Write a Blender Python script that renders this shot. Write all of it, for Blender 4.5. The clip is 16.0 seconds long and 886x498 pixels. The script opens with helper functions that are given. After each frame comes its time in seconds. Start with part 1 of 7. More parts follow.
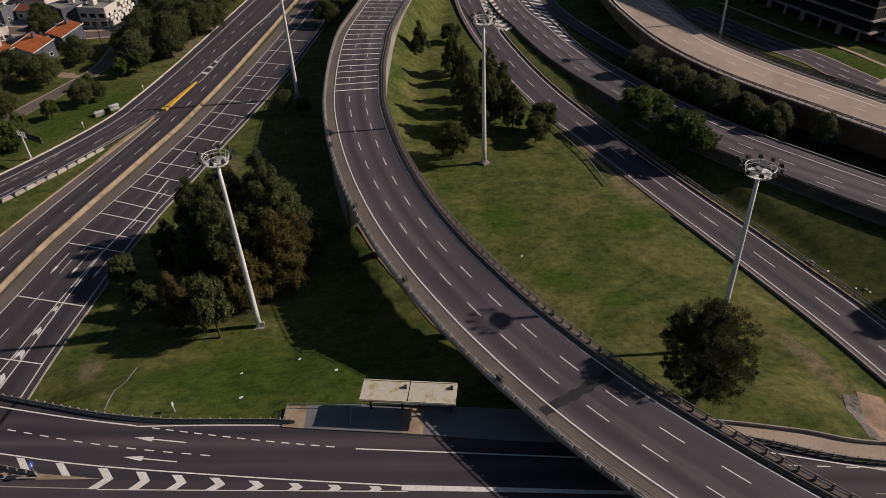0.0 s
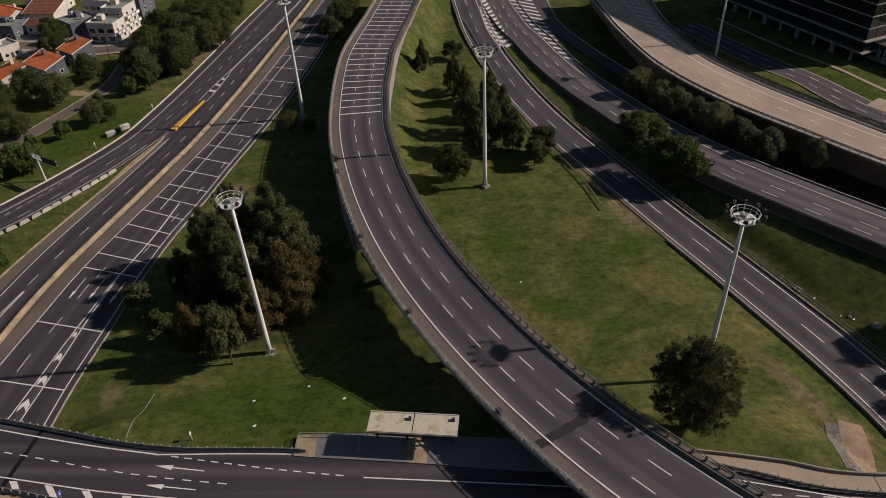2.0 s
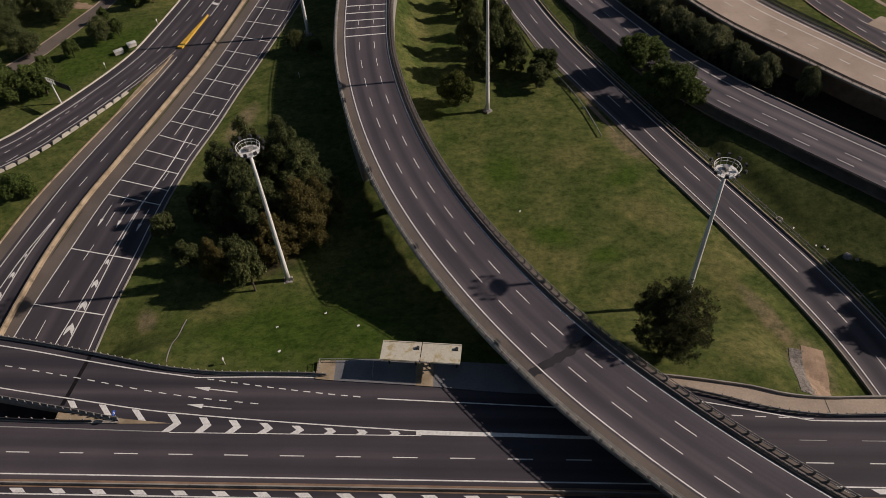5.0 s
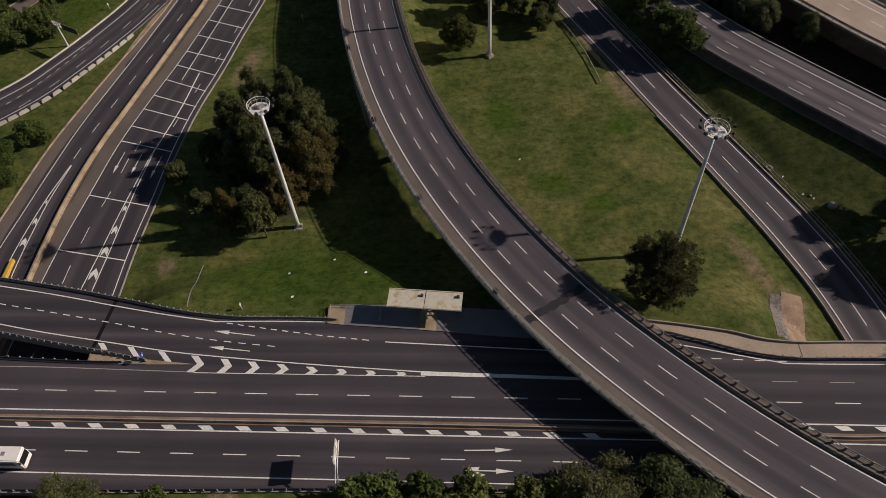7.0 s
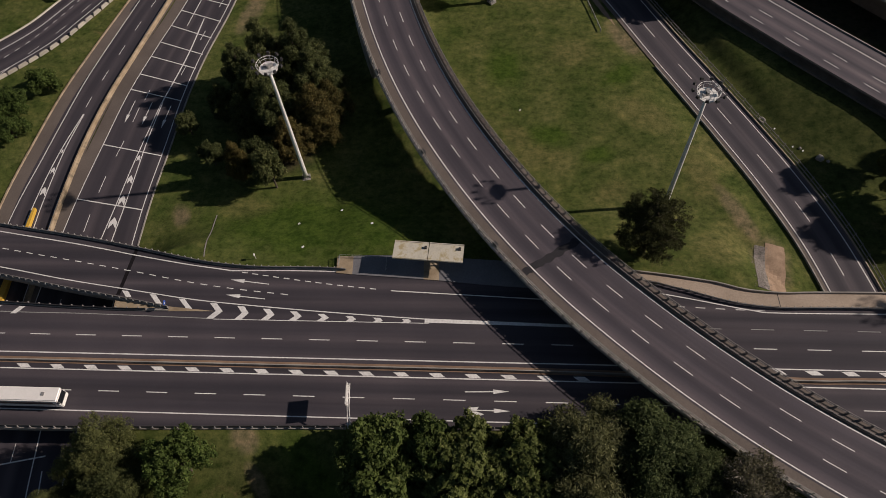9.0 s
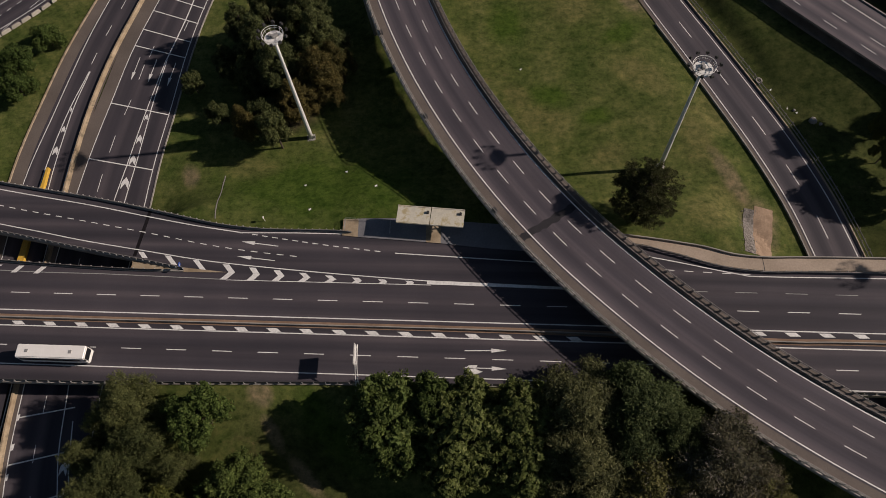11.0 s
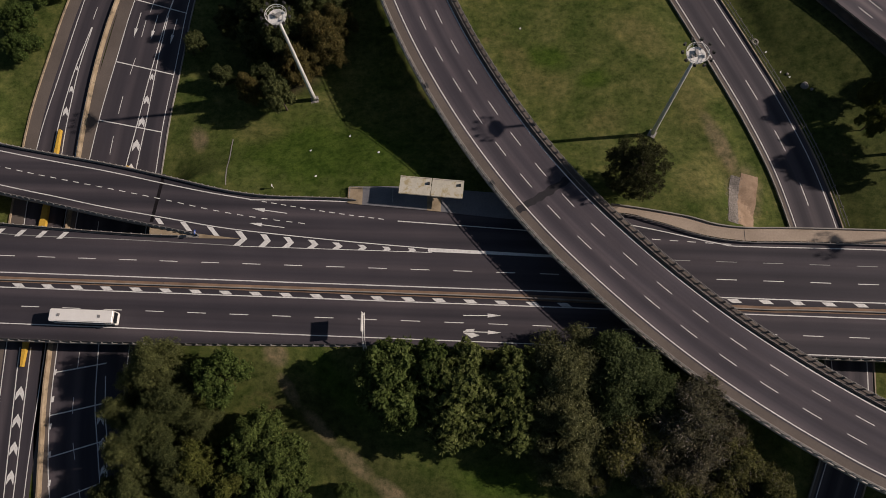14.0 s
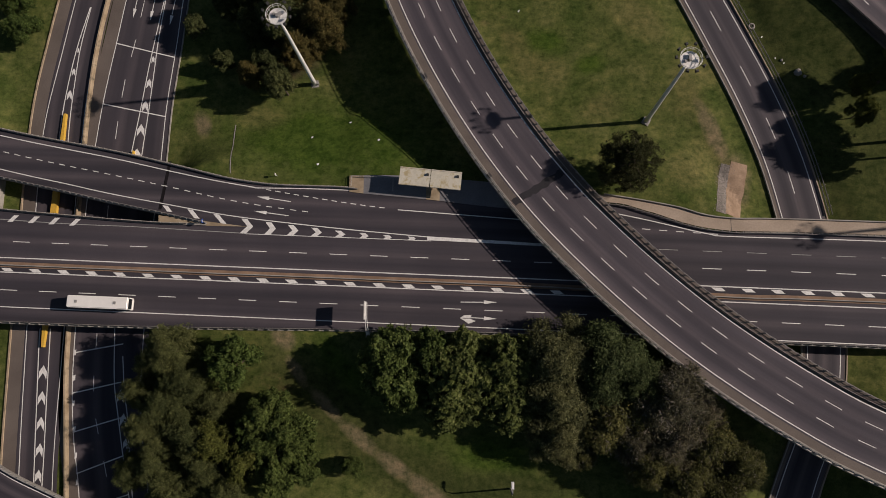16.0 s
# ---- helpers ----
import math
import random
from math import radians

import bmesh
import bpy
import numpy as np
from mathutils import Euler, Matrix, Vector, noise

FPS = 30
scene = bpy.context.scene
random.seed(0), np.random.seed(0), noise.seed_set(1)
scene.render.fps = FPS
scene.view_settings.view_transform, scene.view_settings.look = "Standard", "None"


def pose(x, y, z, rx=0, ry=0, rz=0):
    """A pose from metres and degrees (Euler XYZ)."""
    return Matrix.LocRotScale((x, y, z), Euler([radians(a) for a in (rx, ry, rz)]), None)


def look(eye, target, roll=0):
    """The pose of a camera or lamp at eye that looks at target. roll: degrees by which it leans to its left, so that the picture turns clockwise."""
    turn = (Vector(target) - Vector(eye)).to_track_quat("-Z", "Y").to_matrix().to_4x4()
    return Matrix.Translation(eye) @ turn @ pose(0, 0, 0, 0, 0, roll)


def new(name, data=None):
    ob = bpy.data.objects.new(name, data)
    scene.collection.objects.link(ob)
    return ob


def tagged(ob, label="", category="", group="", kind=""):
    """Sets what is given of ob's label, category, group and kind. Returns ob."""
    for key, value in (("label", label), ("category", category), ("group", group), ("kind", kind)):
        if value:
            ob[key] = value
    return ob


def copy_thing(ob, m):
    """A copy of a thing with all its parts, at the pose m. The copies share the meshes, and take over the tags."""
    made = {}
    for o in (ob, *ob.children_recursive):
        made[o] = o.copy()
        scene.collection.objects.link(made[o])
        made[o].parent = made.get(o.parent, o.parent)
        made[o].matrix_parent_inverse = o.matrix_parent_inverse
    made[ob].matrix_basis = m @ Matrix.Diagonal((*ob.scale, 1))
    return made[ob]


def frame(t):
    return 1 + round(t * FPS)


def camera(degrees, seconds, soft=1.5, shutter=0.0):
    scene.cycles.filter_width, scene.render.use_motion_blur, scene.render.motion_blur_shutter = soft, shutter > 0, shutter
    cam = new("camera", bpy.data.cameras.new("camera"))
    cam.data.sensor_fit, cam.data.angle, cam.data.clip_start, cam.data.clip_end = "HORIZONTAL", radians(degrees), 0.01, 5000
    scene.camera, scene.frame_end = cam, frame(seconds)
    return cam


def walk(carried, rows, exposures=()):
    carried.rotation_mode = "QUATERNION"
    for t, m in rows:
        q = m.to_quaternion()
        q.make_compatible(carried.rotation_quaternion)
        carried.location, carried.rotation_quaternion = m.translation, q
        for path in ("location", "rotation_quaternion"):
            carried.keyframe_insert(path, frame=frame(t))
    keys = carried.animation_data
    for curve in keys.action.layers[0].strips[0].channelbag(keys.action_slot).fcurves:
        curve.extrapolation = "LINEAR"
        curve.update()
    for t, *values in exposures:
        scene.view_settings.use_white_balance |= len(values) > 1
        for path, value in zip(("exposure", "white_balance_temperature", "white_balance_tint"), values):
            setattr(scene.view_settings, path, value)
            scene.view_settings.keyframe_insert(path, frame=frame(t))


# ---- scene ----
cam = camera(63.41, 16.0, soft=0.7)
ROWS = [
    (0, 0.000, 0.000, 85.207, 53.498, 2.274, 0.000),
    (0.5, 0.069, -0.093, 87.519, 53.406, 2.299, 0.022),
    (1, 0.138, -0.174, 89.817, 53.284, 2.324, 0.043),
    (1.5, 0.208, -0.269, 92.166, 53.081, 2.347, 0.065),
    (2, 0.257, -0.363, 94.457, 52.778, 2.369, 0.086),
    (2.5, 0.280, -0.506, 96.740, 51.354, 2.390, 0.107),
    (3, 0.323, -0.618, 99.148, 49.719, 2.417, 0.122),
    (3.5, 0.411, -0.685, 101.423, 48.143, 2.469, 0.155),
    (4, 0.432, -0.766, 103.795, 46.547, 2.486, 0.176),
    (6.5, 0.731, -1.321, 115.337, 38.537, 2.589, 0.306),
    (7, 0.793, -1.410, 117.623, 36.984, 2.600, 0.348),
    (7.5, 0.810, -1.400, 119.981, 35.420, 2.602, 0.382),
    (8, 0.797, -1.336, 122.325, 33.883, 2.590, 0.399),
    (8.5, 0.825, -1.101, 124.706, 32.325, 2.581, 0.438),
    (9, 0.871, -0.714, 127.011, 30.766, 2.575, 0.485),
    (11.5, 1.023, 5.253, 138.675, 23.040, 2.535, 0.614),
    (12, 1.054, 7.073, 140.992, 21.559, 2.520, 0.631),
    (12.5, 1.088, 9.065, 143.318, 20.064, 2.496, 0.641),
    (13, 1.089, 11.187, 145.613, 18.588, 2.464, 0.642),
    (13.5, 1.135, 13.518, 147.923, 17.078, 2.429, 0.643),
    (14, 1.166, 16.076, 150.247, 15.557, 2.414, 0.640),
    (14.5, 1.215, 18.805, 152.562, 14.013, 2.388, 0.642),
    (15, 1.221, 21.747, 154.873, 12.466, 2.323, 0.646),
    (15.5, 1.230, 25.028, 157.214, 10.898, 2.269, 0.652),
    (16, 1.266, 28.573, 159.573, 9.316, 2.235, 0.654),
]
walk(cam, [(t, pose(x, y, z, rx, ry, rz)) for t, x, y, z, rx, ry, rz in ROWS])

# ---------------------------------------------------------------- light
SUN_EL, SUN_AZ = 32.0, 84.3          # degrees above the ground; clockwise from +y
to_sun = Vector((math.sin(radians(SUN_AZ)) * math.cos(radians(SUN_EL)),
                 math.cos(radians(SUN_AZ)) * math.cos(radians(SUN_EL)), math.sin(radians(SUN_EL))))
lamp = bpy.data.lights.new("sun", "SUN")
lamp.energy, lamp.angle, lamp.color = 4.3, radians(0.8), (1.0, 0.85, 0.757)
sun = new("sun", lamp)
sun.matrix_world = look(to_sun * 400, (0, 0, 0))
world = bpy.data.worlds.new("sky")
scene.world = world
world.use_nodes = True
wn = world.node_tree.nodes
sky = wn.new("ShaderNodeTexSky")
sky.sky_type, sky.sun_disc = "NISHITA", False
sky.sun_elevation, sky.sun_rotation = radians(SUN_EL), radians(SUN_AZ)
world.node_tree.links.new(sky.outputs[0], wn["Background"].inputs[0])
wn["Background"].inputs[1].default_value = 0.037


# ---------------------------------------------------------------- materials
def material(name, rough=0.8, metal=0.0):
    m = bpy.data.materials.new(name)
    m.use_nodes = True
    nt = m.node_tree
    b = nt.nodes["Principled BSDF"]
    b.inputs["Roughness"].default_value = rough
    b.inputs["Metallic"].default_value = metal
    return m, nt, b


def coord(nt, scale=(1, 1, 1), kind="Object"):
    tc = nt.nodes.new("ShaderNodeTexCoord")
    mp = nt.nodes.new("ShaderNodeMapping")
    mp.inputs["Scale"].default_value = scale
    nt.links.new(tc.outputs[kind], mp.inputs["Vector"])
    return mp.outputs[0]


def noise_tex(nt, vec, scale, detail=4.0, rough=0.55):
    n = nt.nodes.new("ShaderNodeTexNoise")
    n.inputs["Scale"].default_value, n.inputs["Detail"].default_value, n.inputs["Roughness"].default_value = scale, detail, rough
    nt.links.new(vec, n.inputs["Vector"])
    return n.outputs["Fac"]


def ramp(nt, fac, stops):
    r = nt.nodes.new("ShaderNodeValToRGB")
    el = r.color_ramp.elements
    while len(el) < len(stops):
        el.new(0.5)
    for e, (p, c) in zip(el, stops):
        e.position = p
        e.color = (*c, 1) if len(c) == 3 else c
    nt.links.new(fac, r.inputs[0])
    return r.outputs[0]


def mix(nt, fac, a, b, mode="MIX"):
    m = nt.nodes.new("ShaderNodeMix")
    m.data_type, m.blend_type = "RGBA", mode
    for sock, v in ((m.inputs[0], fac), (m.inputs[6], a), (m.inputs[7], b)):
        if isinstance(v, (int, float)):
            sock.default_value = v
        elif isinstance(v, tuple):
            sock.default_value = (*v, 1)
        else:
            nt.links.new(v, sock)
    return m.outputs[2]


def bump(nt, b, height, strength=0.3, dist=0.05):
    n = nt.nodes.new("ShaderNodeBump")
    n.inputs["Strength"].default_value, n.inputs["Distance"].default_value = strength, dist
    nt.links.new(height, n.inputs["Height"])
    nt.links.new(n.outputs[0], b.inputs["Normal"])


def mottled(name, dark, light, big=0.12, fine=3.0, rough=0.8, metal=0.0, bumps=0.2, contrast=0.22, stain=None, per_object=0.0, grain=0.55):
    """A surface that varies at two scales, with optional stains."""
    m, nt, b = material(name, rough, metal)
    v = coord(nt)
    base = ramp(nt, noise_tex(nt, v, big, 5), [(0.5 - contrast, dark), (0.5 + contrast, light)])
    f = noise_tex(nt, v, fine, 6, 0.7)
    col = mix(nt, grain, base, ramp(nt, f, [(0.3, (0.62, 0.62, 0.62)), (0.7, (1.25, 1.25, 1.25))]), "MULTIPLY")
    if stain:
        s = ramp(nt, noise_tex(nt, v, stain[1], 6, 0.65), [(stain[2], (0, 0, 0)), (stain[2] + 0.12, (1, 1, 1))])
        col = mix(nt, s, col, stain[0])
    if per_object:
        oi = nt.nodes.new("ShaderNodeObjectInfo")
        lo, hi = 1 - per_object, 1 + per_object
        col = mix(nt, 1.0, col, ramp(nt, oi.outputs["Random"], [(0, (lo, lo, lo)), (1, (hi, hi, hi))]), "MULTIPLY")
    nt.links.new(col, b.inputs["Base Color"])
    bump(nt, b, f, bumps)
    return m


def asphalt_mat(name, dark, light, lane=(3.8, 0.0)):
    """Asphalt with fine aggregate, patches, and wheel tracks along the road (u runs across, v along, in metres)."""
    m, nt, b = material(name, 0.86)
    v = coord(nt)
    uv = coord(nt, (0.42, 0.006, 1), "UV")
    uv2 = coord(nt, (0.35, 0.03, 1), "UV")
    base = ramp(nt, noise_tex(nt, v, 0.06, 5), [(0.3, dark), (0.7, light)])
    tracks = ramp(nt, noise_tex(nt, uv, 1.0, 2), [(0.36, (0.62, 0.62, 0.65)), (0.64, (1.28, 1.25, 1.2))])
    col = mix(nt, 0.8, base, tracks, "MULTIPLY")
    # oil-darkened lane middles between paler strips along the lane lines; lane: spacing and one lane's middle
    tc = nt.nodes.new("ShaderNodeTexCoord")
    sep = nt.nodes.new("ShaderNodeSeparateXYZ")
    nt.links.new(tc.outputs["UV"], sep.inputs[0])
    last = sep.outputs[0]
    wob = noise_tex(nt, coord(nt, (0.1, 0.02, 1), "UV"), 1.0, 3)
    for op, val in (("SUBTRACT", lane[1]), ("MULTIPLY", 2 * math.pi / lane[0]), ("ADD", None), ("COSINE", None), ("MULTIPLY_ADD", 0.5)):
        n = nt.nodes.new("ShaderNodeMath")
        n.operation = op
        nt.links.new(last, n.inputs[0])
        if op == "ADD":
            nt.links.new(wob, n.inputs[1])
        elif val is not None:
            n.inputs[1].default_value = val
            n.inputs[2].default_value = 0.5
        last = n.outputs[0]
    col = mix(nt, 0.85, col, ramp(nt, last, [(0.0, (1.32, 1.28, 1.22)), (0.35, (1.02, 1.01, 1.0)), (1.0, (0.74, 0.75, 0.79))]), "MULTIPLY")
    blot = ramp(nt, noise_tex(nt, uv2, 1.0, 6, 0.7), [(0.35, (0.85, 0.85, 0.86)), (0.7, (1.12, 1.11, 1.1))])
    col = mix(nt, 0.7, col, blot, "MULTIPLY")
    f = noise_tex(nt, v, 6.0, 6, 0.75)
    col = mix(nt, 0.4, col, ramp(nt, f, [(0.3, (0.6, 0.6, 0.6)), (0.7, (1.3, 1.3, 1.3))]), "MULTIPLY")
    nt.links.new(col, b.inputs["Base Color"])
    bump(nt, b, f, 0.15)
    return m


def paint_mat(name, colour, worn=0.55):
    """Road paint, rubbed thin in places."""
    m, nt, b = material(name, 0.7)
    v = coord(nt)
    f = noise_tex(nt, v, 2.2, 6, 0.75)
    dull = tuple(c * 0.62 for c in colour)
    col = mix(nt, ramp(nt, f, [(worn - 0.12, (0, 0, 0)), (worn + 0.2, (1, 1, 1))]), colour, dull)
    col = mix(nt, 0.6, col, ramp(nt, noise_tex(nt, v, 0.15, 3), [(0.3, (0.82, 0.82, 0.82)), (0.7, (1.05, 1.05, 1.05))]), "MULTIPLY")
    nt.links.new(col, b.inputs["Base Color"])
    return m


def spots(nt, rows, edge):
    """Where any of a few uneven areas (x, y, half length, half width, turn) lie, from 0 to 1, their rims broken up by noise."""
    tc = nt.nodes.new("ShaderNodeTexCoord")
    ragged = noise_tex(nt, tc.outputs["Object"], 0.3, 7, 0.7)
    last = None
    for x, y, a, b, turn in rows:
        mp = nt.nodes.new("ShaderNodeMapping")
        mp.vector_type = "TEXTURE"
        mp.inputs["Location"].default_value, mp.inputs["Rotation"].default_value, mp.inputs["Scale"].default_value = (x, y, 0), (0, 0, radians(turn)), (a, b, 1000)
        nt.links.new(tc.outputs["Object"], mp.inputs["Vector"])
        gr = nt.nodes.new("ShaderNodeTexGradient")
        gr.gradient_type = "SPHERICAL"
        nt.links.new(mp.outputs[0], gr.inputs[0])
        if last is None:
            last = gr.outputs["Fac"]
        else:
            mx = nt.nodes.new("ShaderNodeMath")
            mx.operation = "MAXIMUM"
            nt.links.new(last, mx.inputs[0])
            nt.links.new(gr.outputs["Fac"], mx.inputs[1])
            last = mx.outputs[0]
    mul = nt.nodes.new("ShaderNodeMath")
    mul.operation = "MULTIPLY"
    nt.links.new(last, mul.inputs[0])
    nt.links.new(ragged, mul.inputs[1])
    return ramp(nt, mul.outputs[0], [(edge[0], (0, 0, 0)), (edge[1], (1, 1, 1))])


STRAW_SPOTS = [(14.5, 98.5, 8, 5.5, 10), (20, 97, 5, 6, 0), (11.5, 104, 7, 4, -50), (50.5, 92, 6, 11, 0), (54, 99, 6, 9, 15), (31, 88, 8, 5, 20), (49.5, 72, 8, 7, 0), (54.5, 77, 6, 8, 0), (40, 110, 11, 6, -30), (25, 130, 9, 7, 0), (-12, 190, 5, 18, 5), (-48, 86, 9, 5, 0)]
BARE_SPOTS = [(-39.5, 34.5, 5, 3.5, -60), (-36.5, 27, 6, 2.0, -60), (-30.5, 20, 7, 2.1, -46), (-23, 13, 8, 2.4, -40), (-15, 7, 8, 2.6, -36), (-8, 2, 9, 3, -35), (-62, 84, 3, 5, 20),
              (39, 135, 11, 5, -62), (31.5, 155, 12, 2.4, -65), (56, 82, 12, 3, -68), (58, 118, 10, 3, -65), (-56, 148, 12, 4, 76), (-52, 128, 10, 6, 70), (60, 70, 10, 6, 80), (-88, 243, 36, 5.5, 80), (-114, 214, 9, 5, 60), (-125, 249, 11, 6, -25), (-127, 215, 9, 4, 40)]
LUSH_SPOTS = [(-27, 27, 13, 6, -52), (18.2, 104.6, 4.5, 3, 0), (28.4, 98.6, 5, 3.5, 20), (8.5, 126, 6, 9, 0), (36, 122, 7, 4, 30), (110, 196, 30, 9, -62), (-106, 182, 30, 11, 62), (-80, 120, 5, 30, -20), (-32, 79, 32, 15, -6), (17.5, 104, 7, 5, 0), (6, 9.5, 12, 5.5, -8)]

# Dark soil; below the viaduct its colour also stands in for the deep shade.
SHADE_SOIL_SPOTS = [(52, 200, 26, 6, -68), (68, 166, 40, 11, -58), (92, 140, 36, 12, -46), (-42, 101, 10, 8, 0)]
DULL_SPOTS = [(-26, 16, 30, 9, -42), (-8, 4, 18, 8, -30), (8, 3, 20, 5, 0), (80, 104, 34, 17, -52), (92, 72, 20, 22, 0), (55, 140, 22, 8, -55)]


def grass_mat():
    """Mown grass: lush and dry areas, worn spots, tufts."""
    m, nt, b = material("lawn_grass", 0.95)
    b.inputs["Specular IOR Level"].default_value = 0.08
    v = coord(nt)
    big = noise_tex(nt, v, 0.03, 6, 0.62)
    mid = noise_tex(nt, v, 0.13, 7, 0.7)
    small_ = noise_tex(nt, v, 0.75, 5, 0.7)
    clump = noise_tex(nt, coord(nt, (1.0, 1.5, 1)), 0.3, 6, 0.72)
    fine = noise_tex(nt, v, 3.2, 6, 0.8)
    col = ramp(nt, big, [(0.36, (0.046, 0.068, 0.014)), (0.5, (0.076, 0.090, 0.026)), (0.64, (0.104, 0.115, 0.037))])
    col = mix(nt, 0.6, col, ramp(nt, mid, [(0.38, (0.032, 0.055, 0.012)), (0.5, (0.073, 0.088, 0.026)), (0.64, (0.120, 0.124, 0.046))]))
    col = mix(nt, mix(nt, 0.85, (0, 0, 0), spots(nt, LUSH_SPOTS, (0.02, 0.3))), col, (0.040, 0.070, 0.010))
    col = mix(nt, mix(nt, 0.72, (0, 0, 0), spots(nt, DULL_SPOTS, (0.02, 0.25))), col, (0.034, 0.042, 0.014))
    col = mix(nt, mix(nt, 0.9, (0, 0, 0), spots(nt, SHADE_SOIL_SPOTS, (0.05, 0.25))), col, (0.040, 0.032, 0.022))
    col = mix(nt, mix(nt, 0.42, (0, 0, 0), spots(nt, STRAW_SPOTS, (0.06, 0.34))), col, (0.150, 0.132, 0.055))
    bare = ramp(nt, noise_tex(nt, coord(nt, (1.0, 1.3, 1)), 0.055, 8, 0.72), [(0.62, (0, 0, 0)), (0.76, (0.85, 0.85, 0.85))])
    col = mix(nt, bare, col, (0.16, 0.115, 0.06))
    col = mix(nt, mix(nt, 0.8, (0, 0, 0), spots(nt, BARE_SPOTS, (0.09, 0.32))), col, (0.17, 0.138, 0.085))
    col = mix(nt, 0.75, col, ramp(nt, small_, [(0.32, (0.42, 0.52, 0.40)), (0.5, (1.0, 1.0, 1.0)), (0.68, (1.42, 1.32, 1.3))]), "MULTIPLY")
    col = mix(nt, 0.8, col, ramp(nt, clump, [(0.34, (0.5, 0.6, 0.5)), (0.5, (1.0, 1.0, 1.0)), (0.66, (1.35, 1.22, 1.25))]), "MULTIPLY")
    col = mix(nt, 0.42, col, ramp(nt, fine, [(0.3, (0.42, 0.46, 0.38)), (0.68, (1.5, 1.45, 1.35))]), "MULTIPLY")
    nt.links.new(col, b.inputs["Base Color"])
    bump(nt, b, fine, 0.55, 0.12)
    return m


def leaf_mat(name, dark, light, odd=None):
    """Foliage: each leaf clump takes its own shade, with some light coming through."""
    m, nt, b = material(name, 0.6)
    g = nt.nodes.new("ShaderNodeNewGeometry")
    shade = lambda k: tuple(a + (b_ - a) * k for a, b_ in zip(dark, light))
    col = ramp(nt, g.outputs["Random Per Island"], [(0.0, shade(0.34)), (0.8, shade(0.8)), (1.0, tuple((p + q) / 2 for p, q in zip(light, odd or light)))])
    oi = nt.nodes.new("ShaderNodeObjectInfo")
    col = mix(nt, 1.0, col, ramp(nt, oi.outputs["Random"], [(0, (0.75, 0.78, 0.75)), (1, (1.2, 1.15, 1.1))]), "MULTIPLY")
    col = mix(nt, 0.7, col, ramp(nt, noise_tex(nt, coord(nt), 0.4, 3), [(0.34, (0.6, 0.62, 0.6)), (0.66, (1.3, 1.26, 1.2))]), "MULTIPLY")
    col = mix(nt, 0.85, col, ramp(nt, noise_tex(nt, coord(nt), 1.25, 3), [(0.36, (0.68, 0.70, 0.68)), (0.64, (1.3, 1.27, 1.2))]), "MULTIPLY")
    nt.links.new(col, b.inputs["Base Color"])
    b.inputs["Specular IOR Level"].default_value = 0.1
    through_ = nt.nodes.new("ShaderNodeBsdfTranslucent")
    nt.links.new(col, through_.inputs["Color"])
    both = nt.nodes.new("ShaderNodeMixShader")
    both.inputs[0].default_value = 0.4
    nt.links.new(b.outputs[0], both.inputs[1])
    nt.links.new(through_.outputs[0], both.inputs[2])
    nt.links.new(both.outputs[0], nt.nodes["Material Output"].inputs["Surface"])
    return m


ASPHALT = asphalt_mat("asphalt", (0.038, 0.0335, 0.0425), (0.054, 0.047, 0.056), (3.8, 50.0))
ASPHALT_OLD = asphalt_mat("asphalt_grey", (0.055, 0.0475, 0.0585), (0.077, 0.0665, 0.078), (4.1, -0.2))
ASPHALT_EAST = asphalt_mat("asphalt_pale", (0.072, 0.063, 0.075), (0.1, 0.088, 0.1), (4.1, -0.2))
ASPHALT_RAMP = asphalt_mat("asphalt_ramp", (0.049, 0.0435, 0.0525), (0.068, 0.06, 0.07), (5.8, 2.9))
SHOULDER = mottled("worn_shoulder", (0.092, 0.075, 0.064), (0.148, 0.122, 0.104), 0.1, 4.0, 0.9)
CONCRETE = mottled("concrete", (0.20, 0.185, 0.165), (0.34, 0.315, 0.28), 0.3, 4.0, 0.85, stain=((0.09, 0.085, 0.075), 0.5, 0.62))
CONCRETE_DECK = mottled("concrete_deck", (0.285, 0.224, 0.178), (0.43, 0.345, 0.275), 0.09, 3.0, 0.85, stain=((0.24, 0.185, 0.14), 0.16, 0.58), grain=0.3)
STAINED_WALL = mottled("brown_stained_concrete", (0.15, 0.095, 0.062), (0.27, 0.18, 0.12), 0.3, 4.0, 0.9, stain=((0.07, 0.05, 0.038), 0.4, 0.62))
EDGE_BLOCK = mottled("pale_edge_concrete", (0.36, 0.33, 0.28), (0.54, 0.5, 0.43), 0.5, 5.0, 0.88, per_object=0.18)
PALE_KERB = mottled("whitewashed_kerb", (0.42, 0.38, 0.31), (0.6, 0.56, 0.48), 0.3, 4.0, 0.88, stain=((0.26, 0.23, 0.18), 0.3, 0.6))
BEIGE = mottled("beige_paving", (0.29, 0.23, 0.172), (0.41, 0.33, 0.258), 0.15, 3.0, 0.88)
GREY_PAVING = mottled("grey_paving", (0.13, 0.13, 0.14), (0.2, 0.2, 0.21), 0.2, 3.0, 0.88)
ROOF_PANEL = mottled("canopy_concrete", (0.42, 0.39, 0.31), (0.6, 0.57, 0.48), 0.5, 5.0, 0.8, stain=((0.36, 0.30, 0.17), 0.5, 0.5), grain=0.35)
SAND = mottled("sandy_kerb", (0.22, 0.165, 0.10), (0.40, 0.32, 0.22), 0.4, 5.0, 0.92, stain=((0.12, 0.1, 0.07), 0.35, 0.55))
EARTH = mottled("bare_earth", (0.20, 0.135, 0.088), (0.35, 0.25, 0.17), 0.5, 5.0, 0.95, bumps=0.5)
